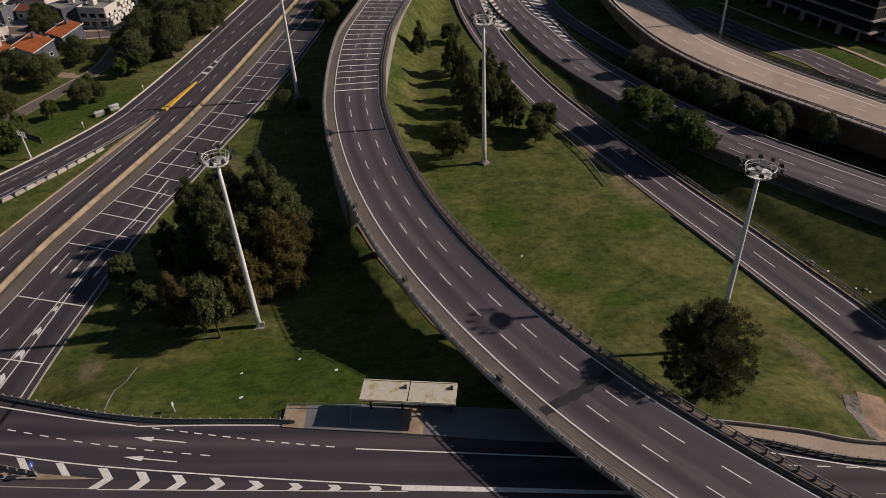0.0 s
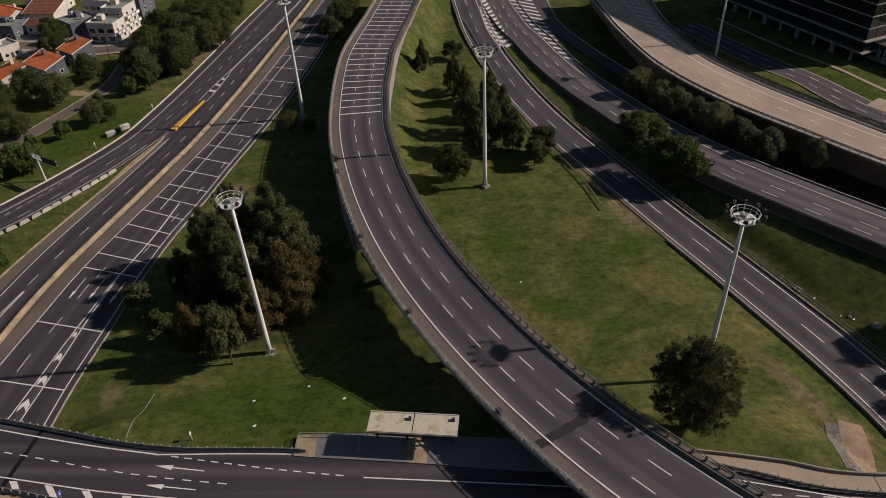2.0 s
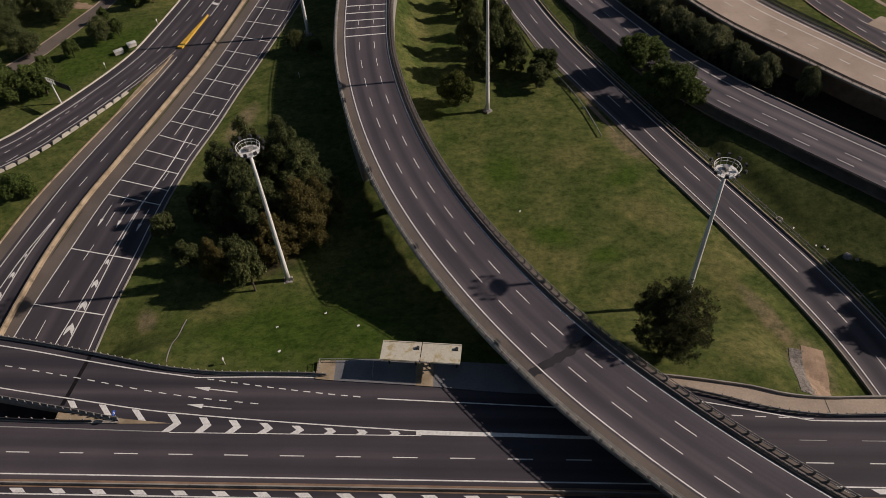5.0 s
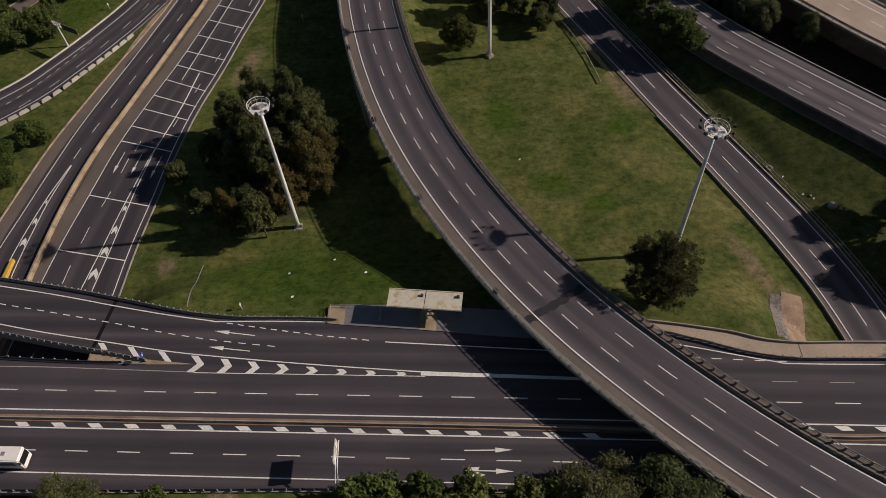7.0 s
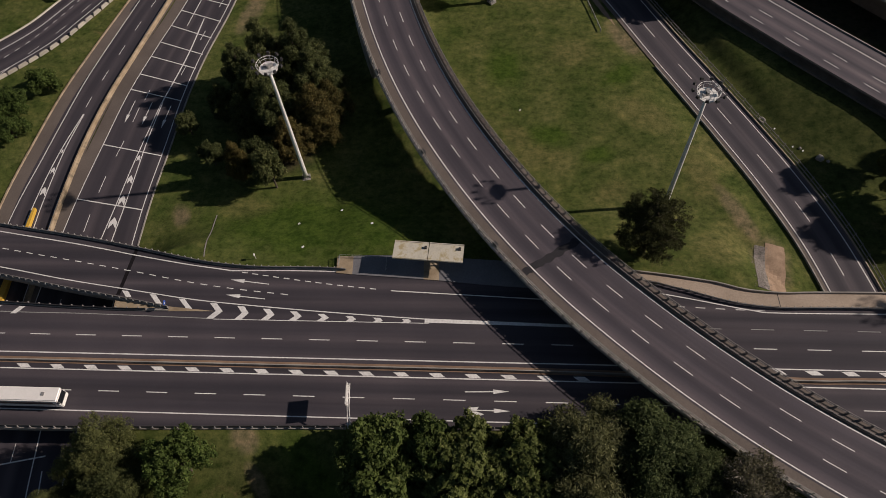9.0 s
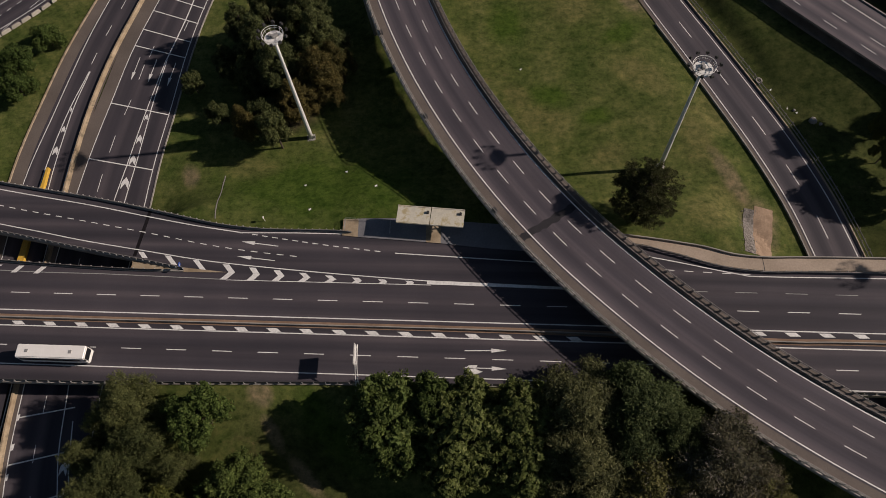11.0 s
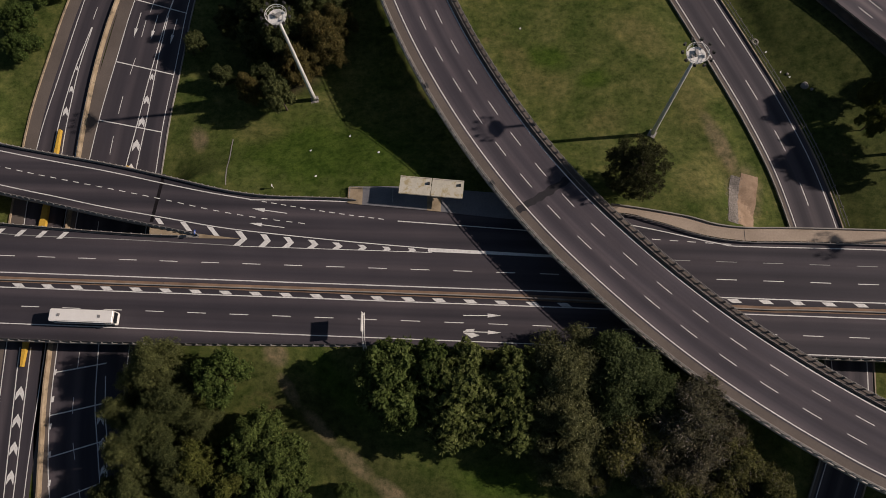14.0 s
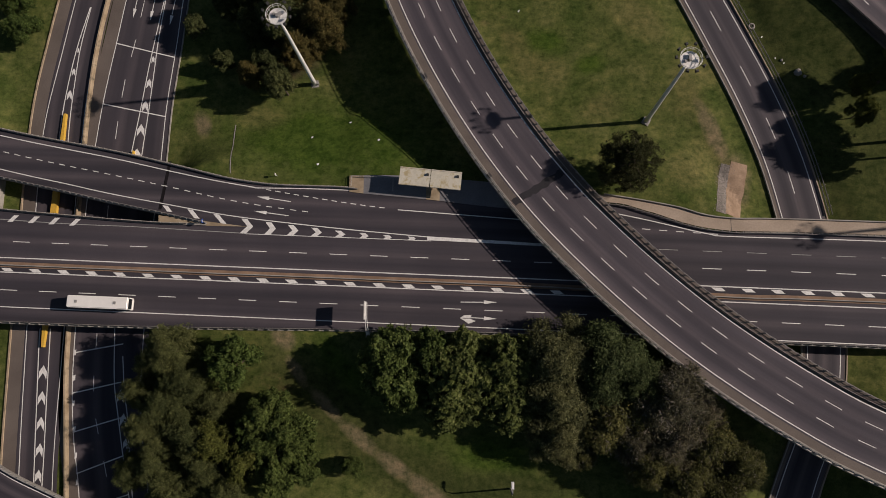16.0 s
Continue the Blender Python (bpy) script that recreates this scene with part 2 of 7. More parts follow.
GRAVEL = mottled("gravel", (0.09, 0.08, 0.07), (0.28, 0.25, 0.22), 2.5, 9.0, 0.95, bumps=0.8)
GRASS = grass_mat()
DARK_WALL = mottled("dark_concrete", (0.04, 0.034, 0.03), (0.10, 0.085, 0.075), 0.3, 4.0, 0.9)
TAR = mottled("tar", (0.006, 0.005, 0.006), (0.014, 0.012, 0.014), 0.6, 5.0, 0.95)
TAR.node_tree.nodes["Principled BSDF"].inputs["Specular IOR Level"].default_value = 0.15
REPAIR = mottled("patched_asphalt", (0.012, 0.011, 0.014), (0.022, 0.020, 0.024), 0.3, 5.0, 0.9)
WHITE = paint_mat("white_road_paint", (0.74, 0.73, 0.70))
FAINT = paint_mat("faded_road_paint", (0.36, 0.36, 0.34), 0.45)
YELLOW = paint_mat("yellow_paint", (0.62, 0.38, 0.05), 0.6)
STEEL = mottled("galvanised_steel", (0.28, 0.27, 0.26), (0.42, 0.41, 0.39), 0.8, 6.0, 0.55, 0.4)
OLD_STEEL = mottled("weathered_steel", (0.14, 0.13, 0.12), (0.26, 0.24, 0.22), 0.8, 6.0, 0.65, 0.2)
DARK_STEEL = mottled("dark_steel", (0.03, 0.03, 0.032), (0.07, 0.068, 0.066), 0.9, 6.0, 0.6, 0.3)
WHITE_METAL = mottled("white_metal", (0.62, 0.61, 0.58), (0.78, 0.77, 0.74), 0.6, 5.0, 0.5, 0.0, stain=((0.36, 0.33, 0.28), 0.6, 0.66))
BARK = mottled("bark", (0.045, 0.034, 0.024), (0.12, 0.095, 0.07), 1.2, 7.0, 0.95, bumps=0.8)
TWIG = mottled("grey_twigs", (0.16, 0.14, 0.12), (0.3, 0.27, 0.23), 1.2, 7.0, 0.95)
GLASS_DARK = material("dark_glass", 0.08)[0]
GLASS_DARK.node_tree.nodes["Principled BSDF"].inputs["Base Color"].default_value = (0.012, 0.014, 0.017, 1)
RUBBER = mottled("rubber", (0.015, 0.015, 0.015), (0.03, 0.03, 0.03), 2.0, 9.0, 0.9)
TILE = mottled("orange_roof_tile", (0.42, 0.105, 0.028), (0.58, 0.17, 0.055), 0.5, 5.0, 0.85, per_object=0.12)
TILE_DARK = mottled("brown_roof_tile", (0.14, 0.05, 0.032), (0.22, 0.085, 0.055), 0.5, 5.0, 0.85, per_object=0.12)
PLASTER = mottled("white_plaster", (0.5, 0.46, 0.41), (0.66, 0.62, 0.56), 0.4, 4.0, 0.9, stain=((0.38, 0.34, 0.29), 0.3, 0.64))
PLASTER_GREY = mottled("grey_plaster", (0.08, 0.086, 0.105), (0.13, 0.138, 0.16), 0.4, 4.0, 0.9)
FLAT_ROOF = mottled("grey_green_flat_roof", (0.17, 0.19, 0.16), (0.27, 0.29, 0.25), 0.4, 4.0, 0.9)
BUS_WHITE = mottled("white_coach_paint", (0.74, 0.72, 0.68), (0.82, 0.8, 0.76), 0.5, 4.0, 0.35, grain=0.08)
SIGN_BLUE = mottled("blue_sign", (0.02, 0.06, 0.28), (0.03, 0.08, 0.34), 1.0, 6.0, 0.5)
LEAF_BROAD = leaf_mat("broad_leaves", (0.048, 0.078, 0.024), (0.122, 0.162, 0.050), (0.2, 0.23, 0.085))
LEAF_DARK = leaf_mat("dark_leaves", (0.048, 0.062, 0.02), (0.125, 0.138, 0.048), (0.22, 0.22, 0.085))
LEAF_EVERGREEN = leaf_mat("evergreen_leaves", (0.046, 0.062, 0.026), (0.118, 0.138, 0.06), (0.22, 0.22, 0.11))
LEAF_PINE = leaf_mat("pine_needles", (0.036, 0.042, 0.018), (0.085, 0.09, 0.04), (0.18, 0.17, 0.085))
LEAF_RUST = leaf_mat("rusty_leaves", (0.062, 0.060, 0.024), (0.145, 0.126, 0.05), (0.24, 0.17, 0.07))
LEAF_OLIVE = leaf_mat("olive_leaves", (0.052, 0.068, 0.018), (0.134, 0.148, 0.042), (0.22, 0.215, 0.075))
LEAF_GREY = leaf_mat("grey_green_leaves", (0.068, 0.080, 0.044), (0.148, 0.162, 0.092), (0.25, 0.265, 0.165))
LEAF_BROWN = leaf_mat("brownish_leaves", (0.070, 0.068, 0.046), (0.145, 0.138, 0.095), (0.3, 0.26, 0.2))
LEAF_HAZE = leaf_mat("hazy_olive_leaves", (0.058, 0.073, 0.029), (0.126, 0.142, 0.060), (0.2, 0.205, 0.1))
LEAF_GUM = leaf_mat("pale_glinting_leaves", (0.066, 0.074, 0.034), (0.150, 0.155, 0.075), (0.42, 0.42, 0.27))
LEAF_DEEP = leaf_mat("deep_green_leaves", (0.036, 0.054, 0.024), (0.090, 0.116, 0.050), (0.2, 0.23, 0.12))
LEAF_SPARSE = leaf_mat("sparse_olive_leaves", (0.060, 0.066, 0.026), (0.135, 0.138, 0.055), (0.24, 0.22, 0.11))
LEAF_ROSETTE = leaf_mat("rosette_leaves", (0.058, 0.084, 0.024), (0.150, 0.178, 0.062), (0.27, 0.29, 0.14))
LEAF_FAR = leaf_mat("dull_street_leaves", (0.050, 0.064, 0.028), (0.105, 0.126, 0.056), (0.17, 0.19, 0.095))
LEAF_LIME = leaf_mat("bright_leaves", (0.046, 0.080, 0.022), (0.110, 0.155, 0.047), (0.19, 0.23, 0.075))


# ---------------------------------------------------------------- builders
class Geo:
    """Vertices and faces of one mesh."""

    def __init__(self):
        self.v, self.f, self.uv = [], [], []

    def quad(self, a, b, c, d):
        n = len(self.v)
        self.v += [tuple(a), tuple(b), tuple(c), tuple(d)]
        self.f.append((n, n + 1, n + 2, n + 3))

    def poly(self, pts):
        n = len(self.v)
        self.v += [tuple(p) for p in pts]
        self.f.append(tuple(range(n, n + len(pts))))

    def box(self, c, size, rz=0.0, taper=1.0):
        x, y, z = c
        sx, sy, sz = (k / 2 for k in size)
        ca, sa = math.cos(rz), math.sin(rz)
        n = len(self.v)
        for dz, k in ((-sz, 1.0), (sz, taper)):
            for dx, dy in ((-sx, -sy), (sx, -sy), (sx, sy), (-sx, sy)):
                self.v.append((x + k * (dx * ca - dy * sa), y + k * (dx * sa + dy * ca), z + dz))
        self.f += [tuple(n + i for i in q) for q in ((3, 2, 1, 0), (4, 5, 6, 7), (0, 1, 5, 4), (1, 2, 6, 5), (2, 3, 7, 6), (3, 0, 4, 7))]

    def tube(self, pts, radii, sides=8, caps=True):
        rings = []
        for i, p in enumerate(pts):
            a, b = Vector(pts[max(i - 1, 0)]), Vector(pts[min(i + 1, len(pts) - 1)])
            t = (b - a).normalized()
            u = t.orthogonal().normalized() if abs(t.z) < 0.99 else Vector((1, 0, 0))
            w = t.cross(u).normalized()
            r = radii[i] if hasattr(radii, "__len__") else radii
            n = len(self.v)
            for k in range(sides):
                ang = 2 * math.pi * k / sides
                self.v.append(tuple(Vector(p) + u * (r * math.cos(ang)) + w * (r * math.sin(ang))))
            rings.append(n)
        for a, b in zip(rings[:-1], rings[1:]):
            for k in range(sides):
                self.f.append((a + k, a + (k + 1) % sides, b + (k + 1) % sides, b + k))
        if caps:
            self.f.append(tuple(rings[0] + k for k in reversed(range(sides))))
            self.f.append(tuple(rings[-1] + k for k in range(sides)))

    def mesh(self, name, mat, smooth=False):
        me = bpy.data.meshes.new(name)
        me.from_pydata(self.v, [], self.f)
        if self.uv and len(self.uv) == len(self.v):
            lay = me.uv_layers.new(name="road")
            idx = np.empty(len(me.loops), dtype=np.int32)
            me.loops.foreach_get("vertex_index", idx)
            lay.data.foreach_set("uv", np.array(self.uv, dtype=np.float32)[idx].ravel())
        if smooth:
            me.polygons.foreach_set("use_smooth", np.ones(len(me.polygons), dtype=bool))
        me.materials.append(mat)
        me.update()
        return me


def part(name, geo, mat, parent=None, label="", smooth=False):
    ob = new(name, geo if isinstance(geo, bpy.types.Mesh) else geo.mesh(name, mat, smooth))
    if parent is not None:
        ob.parent = parent
    if label:
        ob["label"] = label
    return ob


def thing(name, label, category, group="", kind="", at=None):
    ob = new(name)
    if at is not None:
        ob.matrix_basis = at
    return tagged(ob, label, category, group, kind)


def ease(a, b, x):
    t = np.clip((x - a) / (b - a), 0, 1)
    return t * t * (3 - 2 * t)


class Way:
    """A smooth line through a few points (x, y, z, half width); offsets are to its right."""

    def __init__(self, pts, step=1.0):
        p = np.array(pts, float)
        p = np.vstack([2 * p[0] - p[1], p, 2 * p[-1] - p[-2]])
        out = []
        for i in range(1, len(p) - 2):
            a, b, c, d = p[i - 1:i + 3]
            n = max(2, int(np.linalg.norm(c[:2] - b[:2]) / step))
            for k in range(n):
                t = k / n
                out.append(0.5 * (2 * b + (c - a) * t + (2 * a - 5 * b + 4 * c - d) * t ** 2 + (3 * b - a - 3 * c + d) * t ** 3))
        out.append(p[-2])
        self.p = np.array(out)
        d = np.gradient(self.p[:, :2], axis=0)
        d /= np.linalg.norm(d, axis=1)[:, None]
        self.n = np.stack([d[:, 1], -d[:, 0]], 1)
        self.t = d
        self.s = np.concatenate([[0], np.cumsum(np.linalg.norm(np.diff(self.p[:, :2], axis=0), axis=1))])

    def at(self, s, off=0.0, dz=0.0, edge=0.0):
        x, y, z, hw = (np.interp(s, self.s, self.p[:, i]) for i in range(4))
        nx, ny = (np.interp(s, self.s, self.n[:, i]) for i in range(2))
        o = off + edge * hw
        return np.array((x + nx * o, y + ny * o, z + dz))

    def heading(self, s):
        return math.atan2(np.interp(s, self.s, self.t[:, 1]), np.interp(s, self.s, self.t[:, 0]))

    def near(self, x, y):
        return float(self.s[np.argmin((self.p[:, 0] - x) ** 2 + (self.p[:, 1] - y) ** 2)])

    def steps(self, s0=None, s1=None, step=2.0):
        s0, s1 = (0.0 if s0 is None else s0), (self.s[-1] if s1 is None else s1)
        return np.linspace(s0, s1, max(2, int(abs(s1 - s0) / step) + 1))


def sweep(geo, way, profile, s0=None, s1=None, step=2.0, closed=False, uvs=False):
    """Carry a cross-section along a way. Profile rows: (edge factor, offset, height)."""
    ss = way.steps(s0, s1, step)
    m = len(profile)
    n0 = len(geo.v)
    for s in ss:
        for e, o, z in profile:
            geo.v.append(tuple(way.at(s, o, z, e)))
            if uvs:
                geo.uv.append((o + e * 6, s))
    for i in range(len(ss) - 1):
        for k in range(m if closed else m - 1):
            a, b = n0 + i * m + k, n0 + i * m + (k + 1) % m
            geo.f.append((a, b, b + m, a + m))
    if closed:
        geo.f.append(tuple(n0 + k for k in range(m)))
        geo.f.append(tuple(n0 + (len(ss) - 1) * m + k for k in reversed(range(m))))


def stripe(geo, way, off, width, s0=None, s1=None, edge=0.0, dash=0.0, gap=0.0, lift=0.015):
    s0, s1 = (0.0 if s0 is None else s0), (way.s[-1] if s1 is None else s1)
    spans = [(s0, s1)]
    if dash:
        spans, s = [], s0
        while s + dash <= s1:
            spans.append((s, s + dash))
            s += dash + gap
    for a, b in spans:
        sweep(geo, way, [(edge, off - width / 2, lift), (edge, off + width / 2, lift)], a, b, 1.5 if not dash else 1.6)


def arrow_shape(geo, x, y, z, ang, length=7.6, turn=0):
    """A slim road arrow: a long shaft and a pointed head."""
    ca, sa = math.cos(ang), math.sin(ang)
    put = lambda a, b: (x + a * ca - b * sa, y + a * sa + b * ca, z)
    h = length * 0.36
    geo.poly([put(-length / 2, -0.09), put(length / 2 - h, -0.09), put(length / 2 - h, 0.09), put(-length / 2, 0.09)])
    geo.poly([put(length / 2 - h, -0.42), put(length / 2, 0), put(length / 2 - h, 0.42)])
    if turn:
        k = -length * 0.22
        geo.poly([put(k, 0), put(k + 0.5, 0), put(k + 0.1, turn * 1.0), put(k - 0.7, turn * 1.0)])
        geo.poly([put(k - 1.6, turn * 0.9), put(k + 1.4, turn * 0.9), put(k - 0.6, turn * 1.7)])


def chevron_shape(geo, x, y, z, ang, width, depth, bar):
    """A V painted across a gore, its tip towards ang."""
    ca, sa = math.cos(ang), math.sin(ang)
    put = lambda a, b: (x + a * ca - b * sa, y + a * sa + b * ca, z)
    w = width / 2
    geo.poly([put(-depth, w), put(-depth + bar, w), put(bar, 0), put(0, 0)][::-1])
    geo.poly([put(-depth, -w), put(-depth + bar, -w), put(bar, 0), put(0, 0)])


def guard_rail(way, off, edge, s0, s1, label, height=0.75, side=1, spacing=2.3, rails=1, post_h=0.85, category="guard rail", mat=None, dz=0.0, post=(0.12, 0.16), post_out=0.12, post_mat=None):
    """A steel guard rail: a folded beam on posts, each post a part."""
    mat = mat or STEEL
    rail = thing("guard_rail", label, category, "guard rails")
    g = Geo()
    for k in range(rails):
        z = dz + height - 0.33 * k
        sweep(g, way, [(edge, off, z), (edge, off - side * 0.11, z - 0.03), (edge, off - side * 0.02, z - 0.13), (edge, off - side * 0.11, z - 0.22),
                       (edge, off, z - 0.26), (edge, off + side * 0.07, z - 0.13)], s0, s1, 3.0, closed=True)
    part("rail_beam", g, mat, rail)
    pg = Geo()
    pg.box((0, 0, post_h / 2), (post[0], post[1], post_h), taper=0.9)
    pg.box((0, -0.09, post_h * 0.72), (0.1, 0.1, 0.3))
    pm = pg.mesh("post", post_mat or mat)
    for s in np.arange(s0, s1, spacing)[:290]:
        p = part("post", pm, mat, rail)
        x, y, z = way.at(s, off + side * post_out, dz, edge)
        p.matrix_basis = pose(x, y, z, 0, 0, math.degrees(way.heading(s)) + (180 if side < 0 else 0))
    return rail


def slim_railing(way, off, edge, s0, s1, label, heights, spacing=2.0, base=None, lean=0, dz=0.1, mat=None, thick=0.11, post=(0.13, 0.16)):
    """An open steel railing: square rails on slender posts, each post a part on its concrete block."""
    mat = mat or OLD_STEEL
    rail = thing("guard_rail", label, "guard rail", "guard rails")
    for h in heights:
        g = Geo()
        a, b = off - thick / 2, off + thick / 2
        sweep(g, way, [(edge, a, dz + h), (edge, b, dz + h), (edge, b, dz + h - 0.13), (edge, a, dz + h - 0.13)], s0, s1, 3.0, closed=True)
        part("rail_beam", g, mat, rail)
    pg = Geo()
    pg.box((0, 0, heights[0] / 2), (post[0], post[1], heights[0] + 0.02), taper=0.85)
    pm = pg.mesh("post", mat)
    if base:
        bg = Geo()
        bg.box((0, lean, base[2] / 2 - 0.1), base, taper=0.9)
        bm_ = bg.mesh("edge_block", EDGE_BLOCK)
    for s in np.arange(s0, s1, spacing)[:290]:
        x, y, z = way.at(s, off, dz, edge)
        turn = pose(x, y, z, 0, 0, math.degrees(way.heading(s)))
        p = part("post", pm, mat, rail)
        p.matrix_basis = turn
        if base:
            q = part("edge_block", bm_, EDGE_BLOCK, rail)
            q.matrix_basis = turn
    return rail


# ---------------------------------------------------------------- the ways
FLY = Way([(-16, 285, 10, 5.9), (-19.6, 261.3, 10.2, 5.9), (-22, 241.4, 10.4, 5.9), (-25.7, 213.7, 10.6, 5.9), (-26.1, 199.7, 10.7, 5.9), (-25.9, 185.7, 10.8, 5.6), (-25, 171.7, 10.9, 5.5), (-23.7, 159.8, 11, 5.4), (-21.5, 148, 11.1, 5.4), (-18.7, 136.3, 11.2, 5.4), (-15.3, 124.8, 11.3, 5.4), (-11.2, 113.4, 11.4, 5.4), (-6.4, 102.4, 11.5, 5.4), (-0.8, 91.6, 11.6, 5.4), (5.4, 81.3, 11.6, 5.4), (12.3, 71.4, 11.6, 5.4), (19.9, 62, 11.6, 5.4), (28.2, 53.3, 11.6, 5.4), (36.9, 45.1, 11.6, 5.4), (46, 37.4, 11.6, 5.4), (55.6, 30.3, 11.6, 5.4), (67.2, 22.8, 11.6, 5.4), (79.4, 16.1, 11.6, 5.4), (97.9, 8.7, 11.6, 5.4), (150.4, -8.8, 11.6, 5.4)])
R1 = Way([(4.2, 289.8, 1, 4.15), (7.2, 259.9, 0.76, 4.15), (9.3, 245, 0.6, 4.15), (12.1, 230.2, 0.44, 4.15), (15.6, 215.5, 0.27, 4.15), (19.5, 201, 0.14, 4.15), (24.1, 186.6, 0.04, 4.15), (29.5, 172.39, -0.07, 4.15), (35.52, 158.66, -0.17, 4.02), (41.74, 144.98, -0.27, 3.9), (47.9, 131.29, -0.38, 3.96), (54.4, 117.81, -0.57, 4.03), (60.78, 104.22, -0.79, 4.1), (66.8, 90.5, -0.9, 4.15), (71.82, 76.36, -0.95, 4.15), (75.2, 61.71, -1, 4.14), (77.7, 46.9, -0.89, 3.91), (77.7, 31.9, -0.8, 3.49), (75.4, 17.4, -0.8, 3.4), (70, 3.8, -0.8, 3.4), (59.5, -24.2, -0.8, 4.2), (42, -60, -0.8, 4.6)])
R2 = Way([(16.7, 285.18, 0.6, 5.5), (21.35, 256.41, 0.649, 5.5), (25.43, 242.47, 0.714, 5.5), (28.94, 228.59, 0.806, 5.5), (32.9, 214.77, 0.984, 5.5), (37.81, 200.85, 1.366, 5.5), (43.42, 186.44, 2.163, 5.5), (49.01, 171.48, 3.314, 5.5), (55.77, 157.31, 4.286, 5.5), (64.0, 144.61, 4.76, 5.5), (73.8, 133.2, 4.8, 5.5), (83.9, 122.1, 4.8, 5.5), (104.5, 100.3, 4.8, 5.5), (149.8, 54.8, 4.8, 5.5)])
R3 = Way([(57.4, 275.8, 9.0, 9.2), (58.7, 258.7, 9.2, 8.6), (59.3, 240.4, 9.4, 7.54), (60.7, 224.2, 9.5, 7.0), (65.9, 198.2, 9.5, 6.8), (75.9, 176.9, 9.5, 7.05), (90.4, 155.6, 9.5, 6.55), (100.2, 142.2, 9.5, 6.31), (116.6, 123.6, 9.5, 6.34), (148.6, 93.5, 9.5, 6.4), (180, 64.5, 9.5, 6.4)])
SIDE = Way([(32.7, 299.8, 0.57, 2.2), (34.4, 282.8, 0.58, 2.2), (35.5, 261.6, 0.61, 2.3), (38.1, 248.5, 0.67, 2.5), (44.3, 230.2, 0.8, 2.1), (50.2, 215.0, 1.07, 2.0), (54.7, 204.5, 1.45, 2.0), (60.5, 193.2, 2.12, 2.0)])
L1 = Way([(-175, 92, 0.01, 4.8), (-140, 115, 0.01, 4.8), (-114.2, 136.8, 0.01, 4.7), (-104.2, 150.2, 0.01, 4.6), (-94.8, 167.0, 0.01, 4.6), (-89.4, 179.6, 0.01, 4.5), (-86.3, 190, 0.01, 5.0), (-81.7, 212, 0.01, 5.6),
          (-77.6, 238, 0.01, 5.9), (-71.9, 275, 0.01, 6.6), (-66, 312, 0.01, 6.8)])
L2 = Way([(-91, -45, 0, 6.2), (-95.2, -0.2, 0, 6.2), (-96.2, 29.8, 0, 6.46), (-96.7, 59.8, 0, 6.7), (-96.8, 74.8, 0, 6.79), (-96.5, 89.8, 0, 6.72), (-95, 104.7, 0, 6.35), (-92.8, 119.5, 0, 6.19), (-89.4, 134.1, 0, 5.92), (-85.7, 148.7, 0, 5.51), (-81.7, 163.1, 0, 5.24), (-78.2, 177.7, 0, 5.08), (-73.6, 207.3, 0, 4.95), (-69.6, 237, 0, 4.8), (-65.7, 266.8, 0, 4.57), (-59.6, 312.2, 0, 4.5)])
MED = Way([(-82.6, -45, 0, 0.5), (-86.5, -0.2, 0, 0.5), (-88, 14.8, 0, 0.5), (-89.3, 29.7, 0, 0.57), (-89.8, 59.7, 0, 0.7), (-89.9, 74.7, 0, 0.7), (-89.8, 89.7, 0, 0.7), (-88.9, 104.7, 0, 0.7), (-86.7, 119.6, 0, 0.7), (-83.3, 134.2, 0, 0.73), (-79.8, 148.8, 0, 0.75), (-76.4, 163.4, 0, 0.75), (-73.1, 178, 0, 0.75), (-68.4, 207.5, 0, 0.72), (-64.6, 237.3, 0, 0.7), (-61.1, 267.1, 0, 0.7), (-55.7, 312.3, 0, 0.7)])
L3 = Way([(-69.5, -45, 0, 7.6), (-76.2, -0.5, 0, 7.6), (-79, 14.2, 0, 7.58), (-80.2, 29.2, 0, 7.82), (-80.3, 59.2, 0, 8.11), (-79.7, 74.2, 0, 8.12), (-78.9, 89.1, 0, 7.75), (-77.3, 104.1, 0, 7.4), (-75.7, 119, 0, 6.89), (-72.9, 133.8, 0, 6.22), (-69.3, 148.4, 0, 5.9), (-66.3, 163.1, 0, 5.6), (-63.2, 177.7, 0, 5.56), (-57.9, 207.2, 0, 6), (-53.8, 236.8, 0, 6), (-50.5, 266.6, 0, 6), (-45, 312.2, 0, 6)])
SLOPE = -0.0342
CROSS = Way([(-300, 46.3 - 300 * SLOPE, 5.55, 5), (0, 46.3, 5.55, 5), (300, 46.3 + 300 * SLOPE, 5.55, 5)])
SOUTH_EDGE = Way([(-300, 44.5, 5.55, 0), (-200, 40.6, 5.55, 0), (-101.6, 37.0, 5.55, 0), (-64, 36.1, 5.55, 0), (-20, 35.9, 5.55, 0), (20, 35.2, 5.55, 0), (87, 33.4, 5.55, 0), (300, 26.2, 5.55, 0)])
NORTH_EDGE_W = Way([(-300, 80, 5.55, 0), (-200, 71.0, 5.55, 0), (-104.5, 62.3, 5.55, 0), (-72, 59.6, 5.55, 0), (-57.6, 59.1, 5.55, 0)])
RAMP_S = Way([(-300, 118, 5.55, 0), (-200, 92, 5.55, 0), (-150, 79.6, 5.55, 0), (-105.2, 69.6, 5.55, 0), (-91.8, 66.7, 5.55, 0), (-78.8, 63.8, 5.55, 0), (-65.8, 61.1, 5.55, 0), (-57.6, 59.25, 5.55, 0)])
